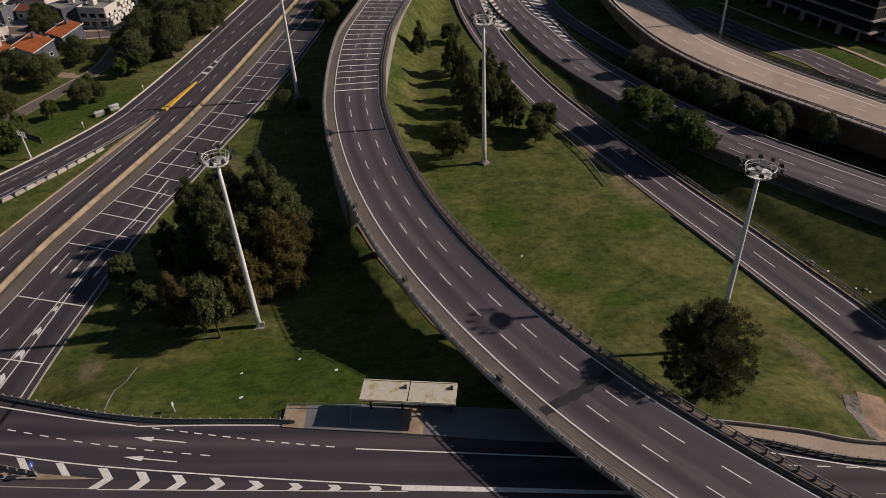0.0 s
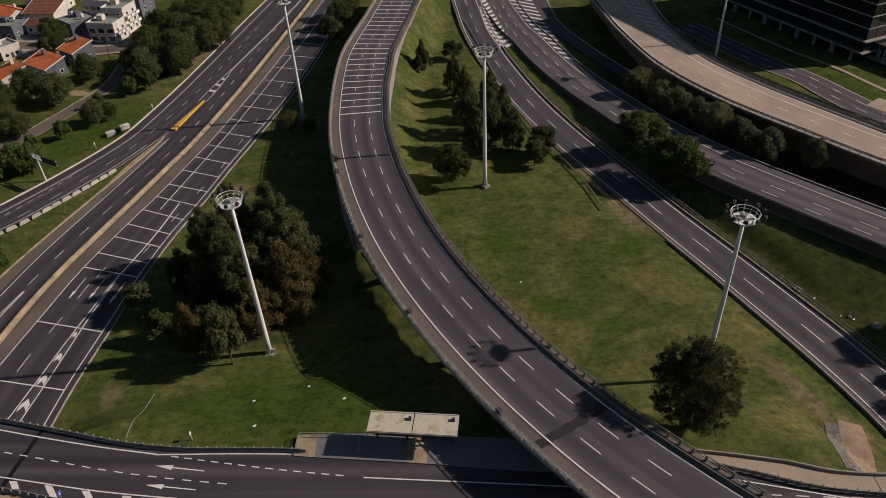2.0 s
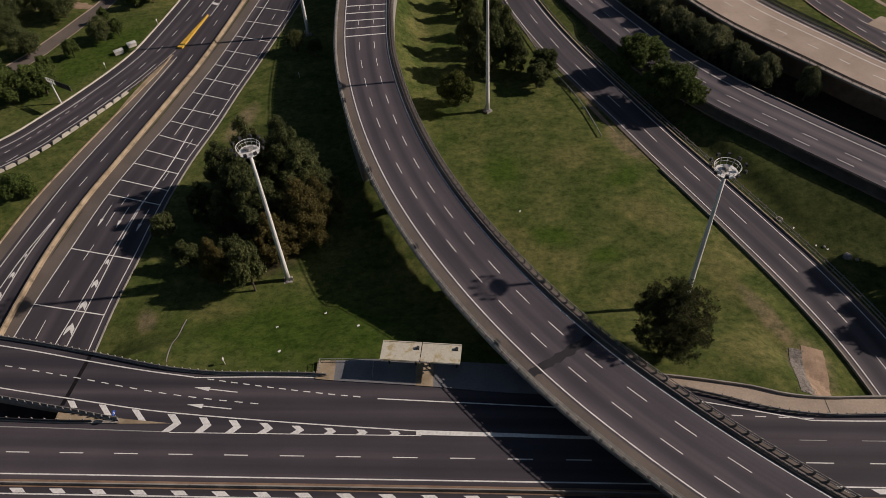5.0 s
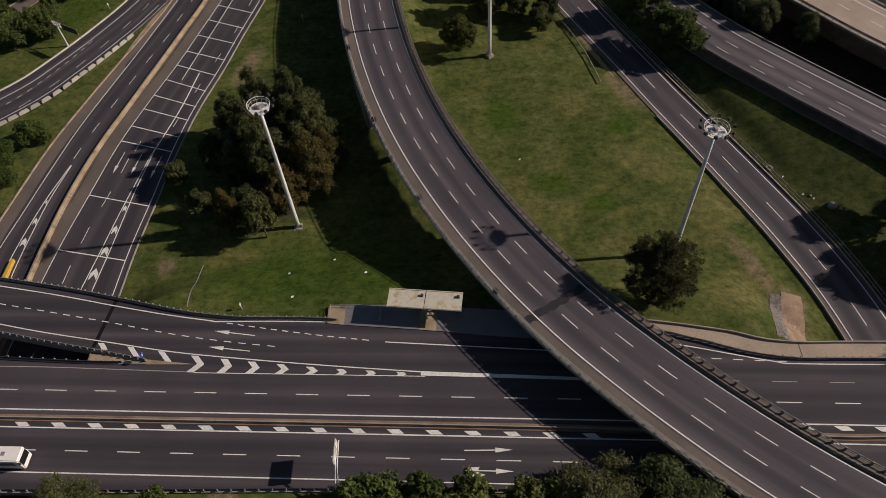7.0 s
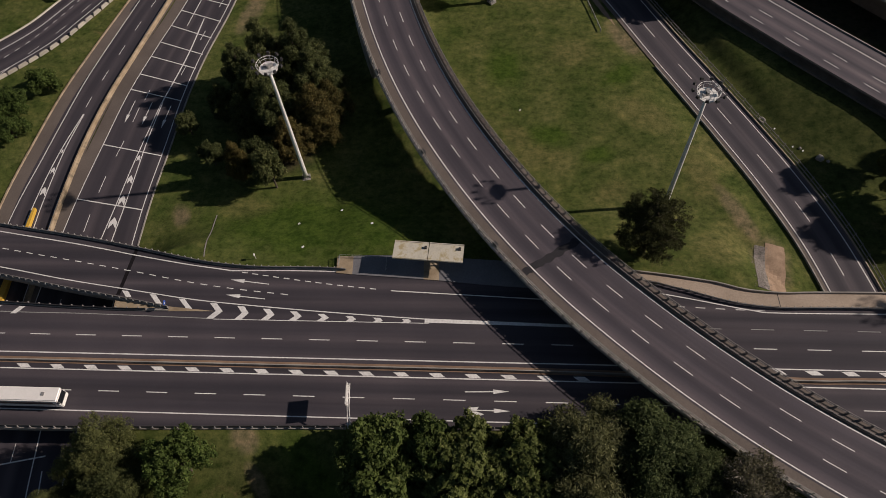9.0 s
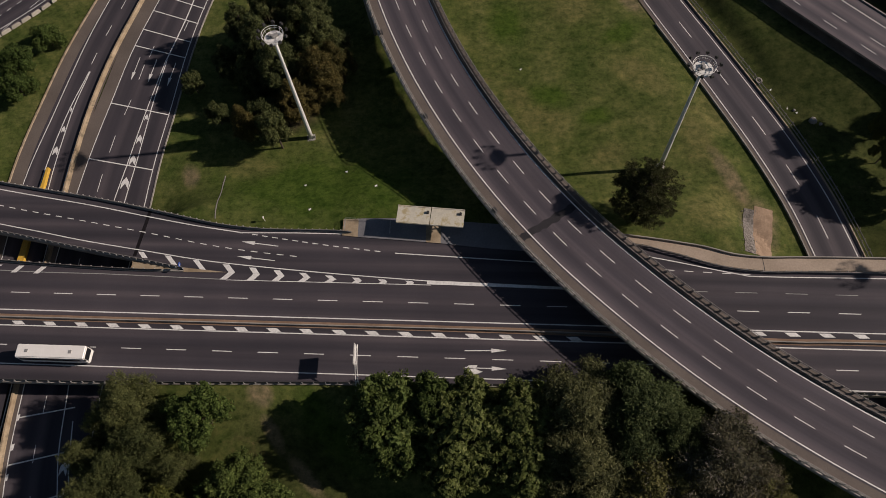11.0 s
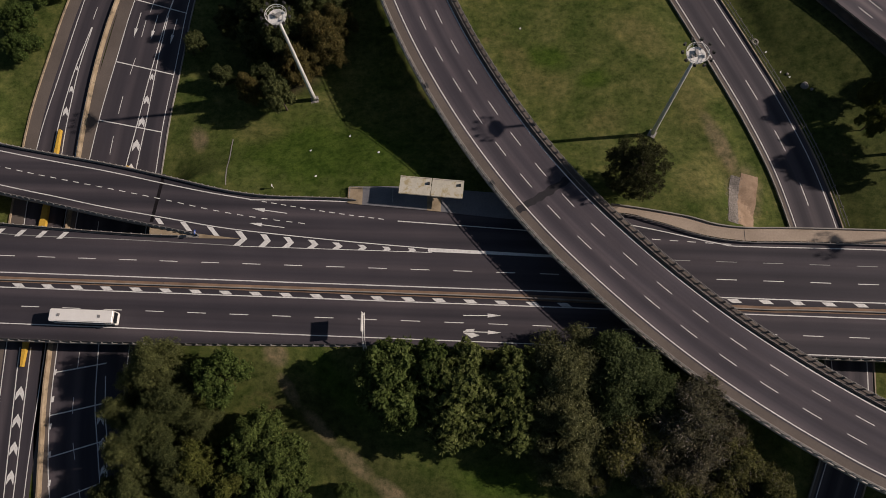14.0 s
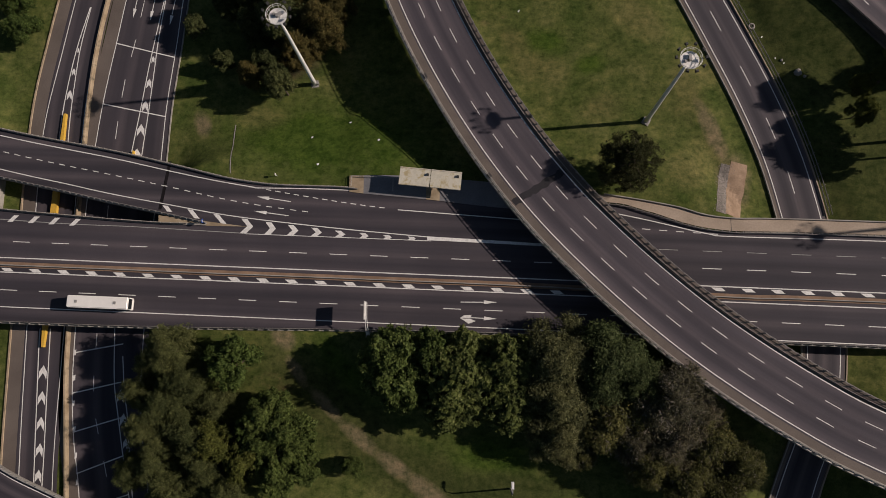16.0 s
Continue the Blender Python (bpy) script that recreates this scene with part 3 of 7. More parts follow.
NORTH_EDGE = Way([(-300, 131, 5.55, 0), (-200, 104.5, 5.55, 0), (-150, 91.5, 5.55, 0), (-106.7, 81.2, 5.55, 0), (-79.9, 75.9, 5.55, 0), (-66.7, 72.9, 5.55, 0), (-53.6, 69.7, 5.55, 0), (-47, 68.6, 5.55, 0), (-40.8, 68.0, 5.55, 0),
                  (-28.2, 67.6, 5.55, 0), (-22.5, 67.0, 5.55, 0), (-8.6, 65.7, 5.55, 0), (12, 63.6, 5.55, 0), (31.2, 63.9, 5.55, 0), (39.6, 61.9, 5.55, 0), (55.0, 57.9, 5.55, 0), (89.0, 56.9, 5.55, 0), (300, 49.6, 5.55, 0)])
WALK_N = Way([(-26, 70.2, 5.7, 0), (-14, 70.2, 5.7, 0), (9, 68.4, 5.7, 0), (31.4, 65.7, 5.7, 0), (45, 63.3, 5.7, 0), (56.7, 60.7, 5.7, 0), (89.7, 59.9, 5.7, 0), (300, 52.6, 5.7, 0)])


def y_on(way, x):
    return np.interp(x, way.p[:, 0], way.p[:, 1])


# ---------------------------------------------------------------- ground
def distance_to(way, x, y):
    """Signed distance (right of the way is positive) and height of the nearest point, over arrays."""
    best, sd, hz = np.full(x.shape, 1e9), np.zeros(x.shape), np.zeros(x.shape)
    for px, py, pz, nx, ny in zip(way.p[::3, 0], way.p[::3, 1], way.p[::3, 2], way.n[::3, 0], way.n[::3, 1]):
        d = (x - px) ** 2 + (y - py) ** 2
        w = d < best
        best[w] = d[w]
        sd[w] = np.sqrt(d[w]) * np.sign((x[w] - px) * nx + (y[w] - py) * ny)
        hz[w] = pz
    return sd, hz


def ground_height(x, y):
    x, y = np.atleast_1d(np.asarray(x, float)), np.atleast_1d(np.asarray(y, float))
    base = -0.14 - 0.98 * ease(50, 61, x) * (1 - ease(95, 150, y)) * (1 - ease(96, 110, x))
    dn = y - np.where(x < -26, y_on(NORTH_EDGE, x), y_on(WALK_N, x))
    ds = y_on(SOUTH_EDGE, x) - y
    bank = np.where(dn > -2, 1 - ease(0, 24, dn), np.where(ds > -2, 1 - ease(0, 20, ds), 1.0))
    k = np.clip(np.maximum(dn, ds) / 13, 0, 1)
    mask = np.clip((x + 66.5) / (4 + 20 * k), 0, 1) * (1 - ease(54 - 6 * k, 68 - 8 * k, x))
    mask = np.maximum(mask, ease(88, 125, x))
    mask = np.maximum(mask, 1 - ease(-118, -107, x))
    h = base + (5.38 - base) * bank * mask
    sd, hz = distance_to(R2, x, y)
    behind = ease(1.0, 8.0, -sd) * ease(0, 25, x) * ease(75, 100, y)
    h = h + behind * (hz - 0.35 - h) * (1 - 0.45 * ease(14, 34, -sd))
    h = h - 2.6 * ease(8.5, 12, -sd) * (1 - ease(25, 33, -sd)) * ease(100, 115, y) * (1 - ease(180, 192, y)) * ease(30, 45, x)
    h = h + ease(30, 42, -sd) * ease(0, 25, x) * ease(120, 140, y) * (2.42 - h)
    fd, fz = distance_to(FLY, x, y)
    h = h + 1.6 * (1 - ease(6, 11, np.abs(fd))) * (1 - ease(140, 160, y)) * (y > 66) * (1 - bank)
    bank_e = (fz - 0.75) * (0.55 + 0.45 * ease(205, 232, y)) * (1 - ease(6, 16, -fd)) * ease(146, 176, y)
    h = np.where((fd < 0) & (fd > -25), np.maximum(h, bank_e), h)
    slope = (hz - 1.9 + 1.4 * ease(150, 200, y)) * (1 - ease(172, 188, y)) * (1 - ease(6, 22, sd)) * ease(18, 30, x) * ease(85, 105, y)
    h = np.where((sd > 0) & (slope > h), slope, h)
    r1d, r1z = distance_to(R1, x, y)
    h = np.where((sd > 0) & (r1d < 0) & (y > 165) & (x > 0), np.maximum(h, (0.4 * r1z + 0.6 * hz - 0.14) * ease(180, 192, y)), h)
    for w in (R1, L1, L2, L3):
        rd, rz = distance_to(w, x, y)
        k = 1 - (ease(6.5, 12.5, np.abs(rd)) if w is not R1 else np.maximum(ease(6.5, 12.5, np.abs(rd)), ease(5.8, 8.2, np.abs(rd)) * ease(178, 190, y)))
        h = h + k * (np.minimum(h, rz - 0.16) - h)
    und = 0.10 * np.sin(x * 0.21 + 1.3) * np.sin(y * 0.17) + 0.06 * np.sin(x * 0.53 + y * 0.31)
    clear = np.minimum(np.abs(distance_to(R1, x, y)[0]), np.minimum(np.abs(distance_to(L2, x, y)[0]), np.minimum(np.abs(distance_to(L3, x, y)[0]), np.abs(distance_to(L1, x, y)[0]))))
    return h + und * ease(9, 16, clear)


XS = np.concatenate([[-3000, -1200, -600, -400, -300, -240], np.arange(-200, 45, 2.5), np.arange(45, 72, 0.75), np.arange(72.5, 180, 2.5), [190, 220, 280, 400, 700, 1400, 3000]])
YS = np.concatenate([[-3000, -1200, -500, -250, -150, -100], np.arange(-70, 57, 2.5), np.arange(57.5, 80, 0.75), np.arange(80, 330, 2.5), [340, 380, 460, 600, 900, 1600, 3000]])
GX, GY = np.meshgrid(XS, YS)
GZ = ground_height(GX.ravel(), GY.ravel()).reshape(GX.shape)


def height_at(x, y):
    """The height of the laid ground sheet."""
    i, j = int(np.clip(np.searchsorted(XS, x) - 1, 0, len(XS) - 2)), int(np.clip(np.searchsorted(YS, y) - 1, 0, len(YS) - 2))
    u, v = (x - XS[i]) / (XS[i + 1] - XS[i]), (y - YS[j]) / (YS[j + 1] - YS[j])
    return float((GZ[j, i] * (1 - u) + GZ[j, i + 1] * u) * (1 - v) + (GZ[j + 1, i] * (1 - u) + GZ[j + 1, i + 1] * u) * v)


def lay_ground():
    xs, ys, gx, gy, gz = XS, YS, GX, GY, GZ.ravel()
    g = Geo()
    g.v = list(zip(gx.ravel().tolist(), gy.ravel().tolist(), gz.tolist()))
    n = len(xs)
    g.f = [(j * n + i, j * n + i + 1, (j + 1) * n + i + 1, (j + 1) * n + i) for j in range(len(ys) - 1) for i in range(n - 1)]
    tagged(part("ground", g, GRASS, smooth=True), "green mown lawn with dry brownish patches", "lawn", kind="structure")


lay_ground()


# ---------------------------------------------------------------- roads at ground level
def road(name, label, way, pieces, mat=ASPHALT, s0=None, s1=None):
    """A carriageway: strips of surface, each (edge a, offset a, edge b, offset b, material)."""
    top = thing(name, label, "road", kind="structure")
    for ea, oa, eb, ob_, m in pieces:
        g = Geo()
        n = 5
        prof = [(ea + (eb - ea) * k / n, oa + (ob_ - oa) * k / n, 0.0) for k in range(n + 1)]
        sweep(g, way, prof, s0, s1, 2.0, uvs=True)
        part("road_surface" if m in (ASPHALT, ASPHALT_OLD, ASPHALT_RAMP, CONCRETE_DECK) else "shoulder", g, m, top)
    return top


l1 = road("road_west_ramp", "dark asphalt ramp curving past lawns", L1, [(-1, 0, 1, 1.05, ASPHALT), (-1, -2.0, -1, 0, ASPHALT)])
l2 = road("road_west", "dark asphalt carriageway with white lane lines", L2, [(-1, 0, 1, 0, ASPHALT)])
for a, b, wide in ((0, 195, 3.0), (195, 225, 1.9)):
    g = Geo()
    sweep(g, L2, [(-1, wide * k / 3, 0.006) for k in range(4)], a, b)
    part("shoulder", g, SHOULDER, l2)
l3 = road("road_middle", "dark asphalt carriageway with white cross bars", L3, [(-1, 0, 1, 1.25, ASPHALT), (-1, -3.2, -1, 0, SHOULDER)])
r1 = road("road_east_ramp", "grey asphalt two-lane ramp between lawns", R1, [(-1, -0.9, 1, 0.45, ASPHALT_RAMP), (-1, -1.2, -1, -0.9, SHOULDER), (1, 0.45, 1, 1.15, SHOULDER)])


def markings(top, *rows, mat=WHITE, name="lane_marking"):
    for r in rows:
        g = Geo()
        stripe(g, *r[:3], **r[3])
        part(name, g, mat, top)


yL2, yL3 = (lambda y: L2.near(np.interp(y, L2.p[:, 1], L2.p[:, 0]), y)), (lambda y: L3.near(np.interp(y, L3.p[:, 1], L3.p[:, 0]), y))
yL1 = lambda y: L1.near(np.interp(y, L1.p[:, 1], L1.p[:, 0]), y)
markings(l1, (L1, 1.0, 0.22, dict(edge=-1)), (L1, -0.9, 0.2, dict(edge=1, s1=yL1(178))))
markings(l2, (L2, -1.0, 0.18, dict(edge=1, s0=yL2(-40))), (L2, 1.4, 0.15, dict(s0=161.9, s1=214, dash=3.4, gap=5.55)), (L2, 0.65, 0.15, dict(s0=215.6, s1=243, dash=3.4, gap=6.0)))
markings(l3, (L3, 0.0, 0.2, dict(edge=-1)), (L3, 0.0, 0.2, dict(edge=1)))


def line_to(top, pts, width=0.2, dash=0, gap=0, mat=WHITE, lift=0.015):
    w = Way([(x, y, z, 0) for x, y, z in pts])
    g = Geo()
    stripe(g, w, 0, width, dash=dash, gap=gap, lift=lift)
    return part("lane_marking", g, mat, top)


line_to(l1, [(-142.2, 101.5, 0), (-125.0, 117.7, 0), (-113.4, 133.0, 0), (-108.2, 140, 0), (-103.4, 147.5, 0), (-99.1, 155.7, 0), (-95.2, 163.8, 0), (-91.9, 171.5, 0), (-89, 180, 0), (-86.6, 189, 0), (-84.5, 197.5, 0), (-82.6, 206, 0), (-81.0, 215.2, 0), (-79.4, 226, 0), (-78.1, 236, 0), (-76.9, 245, 0), (-75.8, 255, 0), (-73.2, 274, 0)], 0.15, 3.3, 5.72, lift=0.025)
line_to(l1, [(-128.5, 122.8, 0), (-116.8, 135.1, 0), (-112.9, 139.7, 0), (-109.7, 144.6, 0), (-106.7, 149.7, 0), (-103.8, 155.2, 0), (-101.2, 161, 0)], 0.18, 1.4, 1.65)
line_to(l2, [(-93.6, -40, 0), (-97.2, -5, 0), (-99.2, 29.8, 0), (-100.2, 60, 0), (-100.4, 82.7, 0), (-97.9, 101.9, 0), (-94.9, 121.8, 0), (-92.8, 131.9, 0), (-90.2, 142.4, 0), (-86.6, 156.9, 0), (-82.9, 173.4, 0), (-81.4, 180, 0)], 0.2)
line_to(l2, [(-74.55, 197.1, 0), (-73.1, 207.9, 0), (-72.1, 216.6, 0), (-71.2, 225.7, 0), (-70.2, 234.5, 0), (-69.1, 243.6, 0), (-67.1, 261.7, 0), (-62.5, 295, 0)], 0.15, 3.4, 5.72, lift=0.03)
# the two ramps join in one line beyond the yellow nose
line_to(l1, [(-79.6, 203.2, 0.01), (-78.9, 207.3, 0.01), (-77.65, 214.4, 0.01), (-75.9, 223, 0.01), (-74.9, 228, 0.01)], 0.22, lift=0.025)
line_to(l1, [(-77.0, 203, 0.01), (-76.5, 205.5, 0.01), (-75.7, 211.6, 0.01), (-75.0, 219, 0.01), (-74.6, 228, 0.01)], 0.22, lift=0.025)
line_to(l1, [(-74.75, 227, 0.01), (-73.1, 235.8, 0.01), (-71.2, 246, 0.01), (-68.4, 260.4, 0.01), (-66.3, 273.8, 0.01), (-62, 300, 0.01)], 0.4, lift=0.025)
for y, x0, x1 in ((210.5, -78.1, -76.0), (215.0, -77.3, -75.6), (219.5, -76.5, -75.2)):
    g = Geo()
    g.quad((x0, y, 0.032), (x1, y - 0.9, 0.032), (x1, y + 0.4, 0.032), (x0, y + 1.3, 0.032))
    part("hatch_marking", g, WHITE, l1)
# gore of the west carriageway, south and north of the overpass
def gore(top, left, right, ys, flip=1, bar=1.7, depth=1.5):
    for line in (left, right):
        line_to(top, [(x, y, 0.0) for x, y in line], 0.22)
    for y in ys:
        xa, xb = np.interp(y, [p[1] for p in left], [p[0] for p in left]), np.interp(y, [p[1] for p in right], [p[0] for p in right])
        w = xb - xa - 0.55
        if w > 0.35:
            g = Geo()
            chevron_shape(g, (xa + xb) / 2, y, 0.02, math.pi / 2 * flip, w, min(depth, w * 0.8), bar * min(1, 0.4 + w / 2.2))
            part("chevron_marking", g, WHITE, top)


gore(l2, [(-96.5, 78), (-96.3, 86), (-95.5, 95), (-94.2, 104), (-92.0, 114)], [(-94.2, 78), (-94.3, 86), (-94.0, 95), (-93.4, 104), (-91.8, 114)], [91.2, 97, 102.5])
gore(l2, [(-93.9, -4), (-94.8, 9), (-95.4, 18.4), (-96.2, 31), (-96.4, 36)], [(-92.2, -4), (-92.7, 9), (-93.3, 20.7), (-94.0, 36)], [3.5, 9.1, 14.8, 20.4, 26.1])
gore(l3, [(-79.3, 72), (-78.4, 80), (-77.4, 88), (-76.4, 97), (-75.2, 106), (-73.6, 117)], [(-76.5, 72), (-76.0, 80), (-75.4, 88), (-74.9, 97), (-74.4, 106), (-73.3, 117)], [76.6, 82.6, 88.4, 94.0, 100.0, 105.5])
gore(l3, [(-71.9, -4), (-74.3, 5.6), (-76.8, 17.1), (-78.3, 24.8), (-79.3, 38)], [(-71.4, -4), (-73.1, 5.6), (-74.7, 17.1), (-75.7, 21.7), (-76.8, 30)], [0.5, 5.4, 10.6, 15.8, 21.0])
line_to(l3, [(-73.5, 117, 0), (-70.3, 132, 0), (-68.4, 146, 0)], 0.3)
line_to(l3, [(-72.4, 143.5, 0), (-66.5, 173, 0), (-64.3, 185, 0), (-61.2, 205, 0), (-57.8, 228, 0), (-53.2, 258, 0), (-50, 285, 0)], 0.22)
line_to(l3, [(-83.2, 60, 0), (-82.9, 80, 0), (-81.8, 95, 0), (-80.1, 105, 0), (-78.4, 118, 0)], 0.15, 4.5, 5.8)
line_to(l3, [(-70.6, 126, 0), (-66.2, 146, 0), (-62.3, 162, 0), (-59.6, 180, 0), (-57.0, 200, 0), (-53.6, 224, 0)], 0.15, 3.4, 9.0)
line_to(l3, [(-77.9, 118, 0), (-75.4, 133, 0)], 0.15, 3.4, 9.0)
line_to(l3, [(-78.2, 4, 0), (-82.5, 20, 0), (-83.2, 36, 0)], 0.15, 3.4, 6.0)
CROSS_BARS = [-1, 7.3, 14.9, 23, 32, 88, 103, 119.8, 125, 130.4, 135.9, 141.6, 147.5, 153.6, 159.9, 166.6, 173.6, 180.7, 188.4, 197.2, 206.3, 216, 226.5, 237.1, 248, 259]
for y in CROSS_BARS:
    s = yL3(y)
    g = Geo()
    sag = 1.4 if y > 60 else -1.2
    ra = 1.0 if y > 60 else 0.42
    a, b = L3.at(s, 0, 0.018, -1), L3.at(s, 0, 0.018, ra)
    a, b = a + np.array((0, 0.7 if y > 60 else -0.9, 0)), b + np.array((0, -sag if y > 60 else 1.0, 0))
    g.quad(a + (0, -0.13, 0), b + (0, -0.13, 0), b + (0, 0.13, 0), a + (0, 0.13, 0))
    part("cross_bar", g, WHITE, l3)
for x, y in ((-80.7, 114.5), (-76.4, 113.8), (-71.5, 112.6)):
    g = Geo()
    arrow_shape(g, x, y, 0.02, math.radians(-98), 7.0)
    part("arrow_marking", g, WHITE, l3)
for y in np.arange(2, 34, 5.6):
    g = Geo()
    x = np.interp(y, [0, 18, 34], [-84.6, -87.3, -88.3])
    g.quad((x, y, 0.02), (x + 0.5, y + 0.2, 0.02), (x + 0.5, y + 1.4, 0.02), (x, y + 1.2, 0.02))
    part("block_marking", g, WHITE, l3)
markings(r1, (R1, 0.0, 0.2, dict(edge=-1)), (R1, 0.0, 0.2, dict(edge=1)), *((R1, 0.0, 0.16, dict(s0=a, s1=a + 5.4)) for a in (4.8, 19.9, 35.0, 50.1, 65.2, 80.3, 95.4, 109.6, 124.6, 140.5, 156.1, 171.8, 187.1, 202.1, 215.7, 228.9, 242.5)))

# the raised roads on the east side
r2 = thing("road_east", "grey asphalt three-lane road on a dark retaining wall", "road", kind="structure")
g = Geo()
sweep(g, R2, [(-1 + k / 3, (-2.3 if k == 0 else 0) + (0.5 if k == 6 else 0), 0.0) for k in range(7)], uvs=True)
part("road_surface", g, ASPHALT_EAST, r2)
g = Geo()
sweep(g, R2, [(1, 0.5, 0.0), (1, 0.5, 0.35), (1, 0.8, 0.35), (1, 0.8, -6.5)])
part("retaining_wall", g, DARK_WALL, r2, "dark mottled concrete wall")
g = Geo()
sweep(g, R2, [(1, 0.8, -1.5), (1, 1.2, -1.55), (1, 1.25, -3.0)])
part("wall_plinth", g, SHOULDER, r2)
g = Geo()
sweep(g, R2, [(-1, -2.6, -0.8), (-1, -2.6, 0.3), (-1, -2.3, 0.3), (-1, -2.3, 0.0)])
part("kerb", g, CONCRETE, r2)
markings(r2, (R2, 0.6, 0.2, dict(edge=-1)), (R2, 0.15, 0.2, dict(edge=1)), *((R2, -1.25 + float(np.interp(q, [136, 171], [0.1, 1.1])), 0.15, dict(s0=q, s1=q + 3.75)) for q in [7.0, 16.9, 26.8, 36.7, 46.4, 56.1, 65.8, 75.6, 85.7, 95.9, 106.5, 117.4, 128.0, 138.5, 148.7, 158.8, 168.9, 179.0, 189.1, 199.2, 209.3]), *((R2, 2.2 + float(np.interp(q, [128, 165], [0, 0.75])), 0.15, dict(s0=q, s1=q + 3.75)) for q in [6.7, 16.7, 26.5, 36.3, 46.0, 55.7, 65.5, 75.3, 85.5, 95.8, 106.5, 117.4, 128.0, 138.3, 148.5, 158.6, 168.7, 178.8, 188.9, 199.0, 209.1]))
side = road("slip_lane", "grey slip lane running below a viaduct", SIDE, [(-1, 0, 1, 0.5, ASPHALT_RAMP)])
markings(side, (SIDE, -0.15, 0.15, dict(edge=-1)))
kerb_geo = Geo()
sweep(kerb_geo, SIDE, [(-1, -0.6, -0.3), (-1, -0.55, 0.14), (-1, -0.3, 0.14), (-1, -0.25, -0.05)], 60)
part("kerb", kerb_geo, CONCRETE, side)


def gore_z(x, y):
    """The surface between the two ramps, tilted from one edge to the other."""
    xa, xb = np.interp(y, [235.5, 249, 262, 276, 290], [15.2, 12.2, 10.6, 9.8, 9.2]), np.interp(y, [238.48, 250.35, 275.14, 290.0], [20.52, 18.36, 14.72, 12.59])
    za, zb = np.interp(y, [235, 245, 260, 290], [0.5, 0.6, 0.76, 1.0]), np.interp(y, [228.59, 242.47, 256.41, 285.18], [0.806, 0.714, 0.649, 0.6])
    k = np.clip((x - xa) / (xb - xa), 0, 1)
    return float(za + (zb - za) * k) + 0.02


line_to(r1, [(10.2, 276, 0.9), (11.0, 262, 0.8), (12.6, 249, 0.68), (15.6, 235.5, 0.55)], 0.22, lift=0.03)
for y in np.arange(237.5, 285, 4.2):
    xa, xb = np.interp(y, [235.5, 249, 262, 276, 290], [15.6, 12.6, 11.0, 10.2, 9.6]), np.interp(y, [238.47, 250.34, 275.19, 289.98], [20.12, 17.96, 14.31, 12.21])
    g = Geo()
    chevron_shape(g, (xa + xb) / 2, y, 0, -math.pi / 2, xb - xa - 0.3, 2.4, 2.3)
    g.v = [(p[0], p[1], gore_z(p[0], p[1]) + 0.02) for p in g.v]
    part("chevron_marking", g, WHITE, r1)
r2z = lambda y: float(np.interp(y, [214.77, 228.59, 242.47, 256.41, 285.18], [0.984, 0.806, 0.714, 0.649, 0.6]))
hatch_in = lambda y: float(np.interp(y, [216.48, 222.26, 236.59, 254.81, 282.11, 289.98], [37.63, 35.87, 32.02, 27.08, 21.81, 20.4]))
hatch_out = lambda y: float(np.interp(y, [216.48, 222.31, 236.63, 254.77, 282.1, 290.03], [39.04, 38.69, 36.05, 33.5, 31.02, 30.4]))
g = Geo()
for y in np.arange(214, 290, 3.0):
    g.v += [(hatch_in(y) - 1.6, y, r2z(y) + 0.012), (hatch_out(y) + 0.7, y, r2z(y) + 0.012)]
g.f = [(2 * k, 2 * k + 1, 2 * k + 3, 2 * k + 2) for k in range(len(g.v) // 2 - 1)]
part("hatched_shoulder", g, ASPHALT_EAST, r2)
for y in np.arange(223, 287, 4.4):
    a, b = hatch_in(y), hatch_out(y)
    dy = 0.35 * (b - a)
    g = Geo()
    g.quad(*((x, yy, r2z(yy) + 0.035) for x, yy in ((a, y + dy), (b, y - dy), (b, y - dy + 1.3), (a, y + dy + 1.3))))
    part("hatch_marking", g, WHITE, r2)
g = Geo()
for y in np.arange(236, 288, 4):
    for yy in (y, y + 4):
        xa, xb = np.interp(yy, [235.5, 249, 262, 276, 290], [15.2, 12.2, 10.6, 9.8, 9.2]), np.interp(yy, [238.48, 250.35, 275.14, 290.0], [20.52, 18.36, 14.72, 12.59])
        g.v += [(xa, yy, gore_z(xa, yy)), (xb, yy, gore_z(xb, yy))]
    n = len(g.v)
    g.f.append((n - 4, n - 3, n - 1, n - 2))
part("gore_surface", g, SHOULDER, r1)


def deck(name, label, way, surfaces, thick, lo, hi, mat=CONCRETE):
    """A bridge deck: a slab with its edge beams, and strips of surface on top."""
    top = thing(name, label, "bridge", kind="structure")
    g = Geo()
    sweep(g, way, [(-1, -lo, -0.02), (1, hi, -0.02), (1, hi, -0.55), (1, hi - 1.6, -0.7), (1, hi - 2.6, -thick), (-1, -lo + 2.6, -thick), (-1, -lo + 1.6, -0.7), (-1, -lo, -0.55)], closed=True)
    part("deck_slab", g, mat, top)
    for ea, oa, eb, ob_, m in surfaces:
        g = Geo()
        sweep(g, way, [(ea + (eb - ea) * k / 6, oa + (ob_ - oa) * k / 6, 0.0) for k in range(7)], uvs=True)
        part("road_surface" if m is not SHOULDER else "shoulder", g, m, top)
    return top


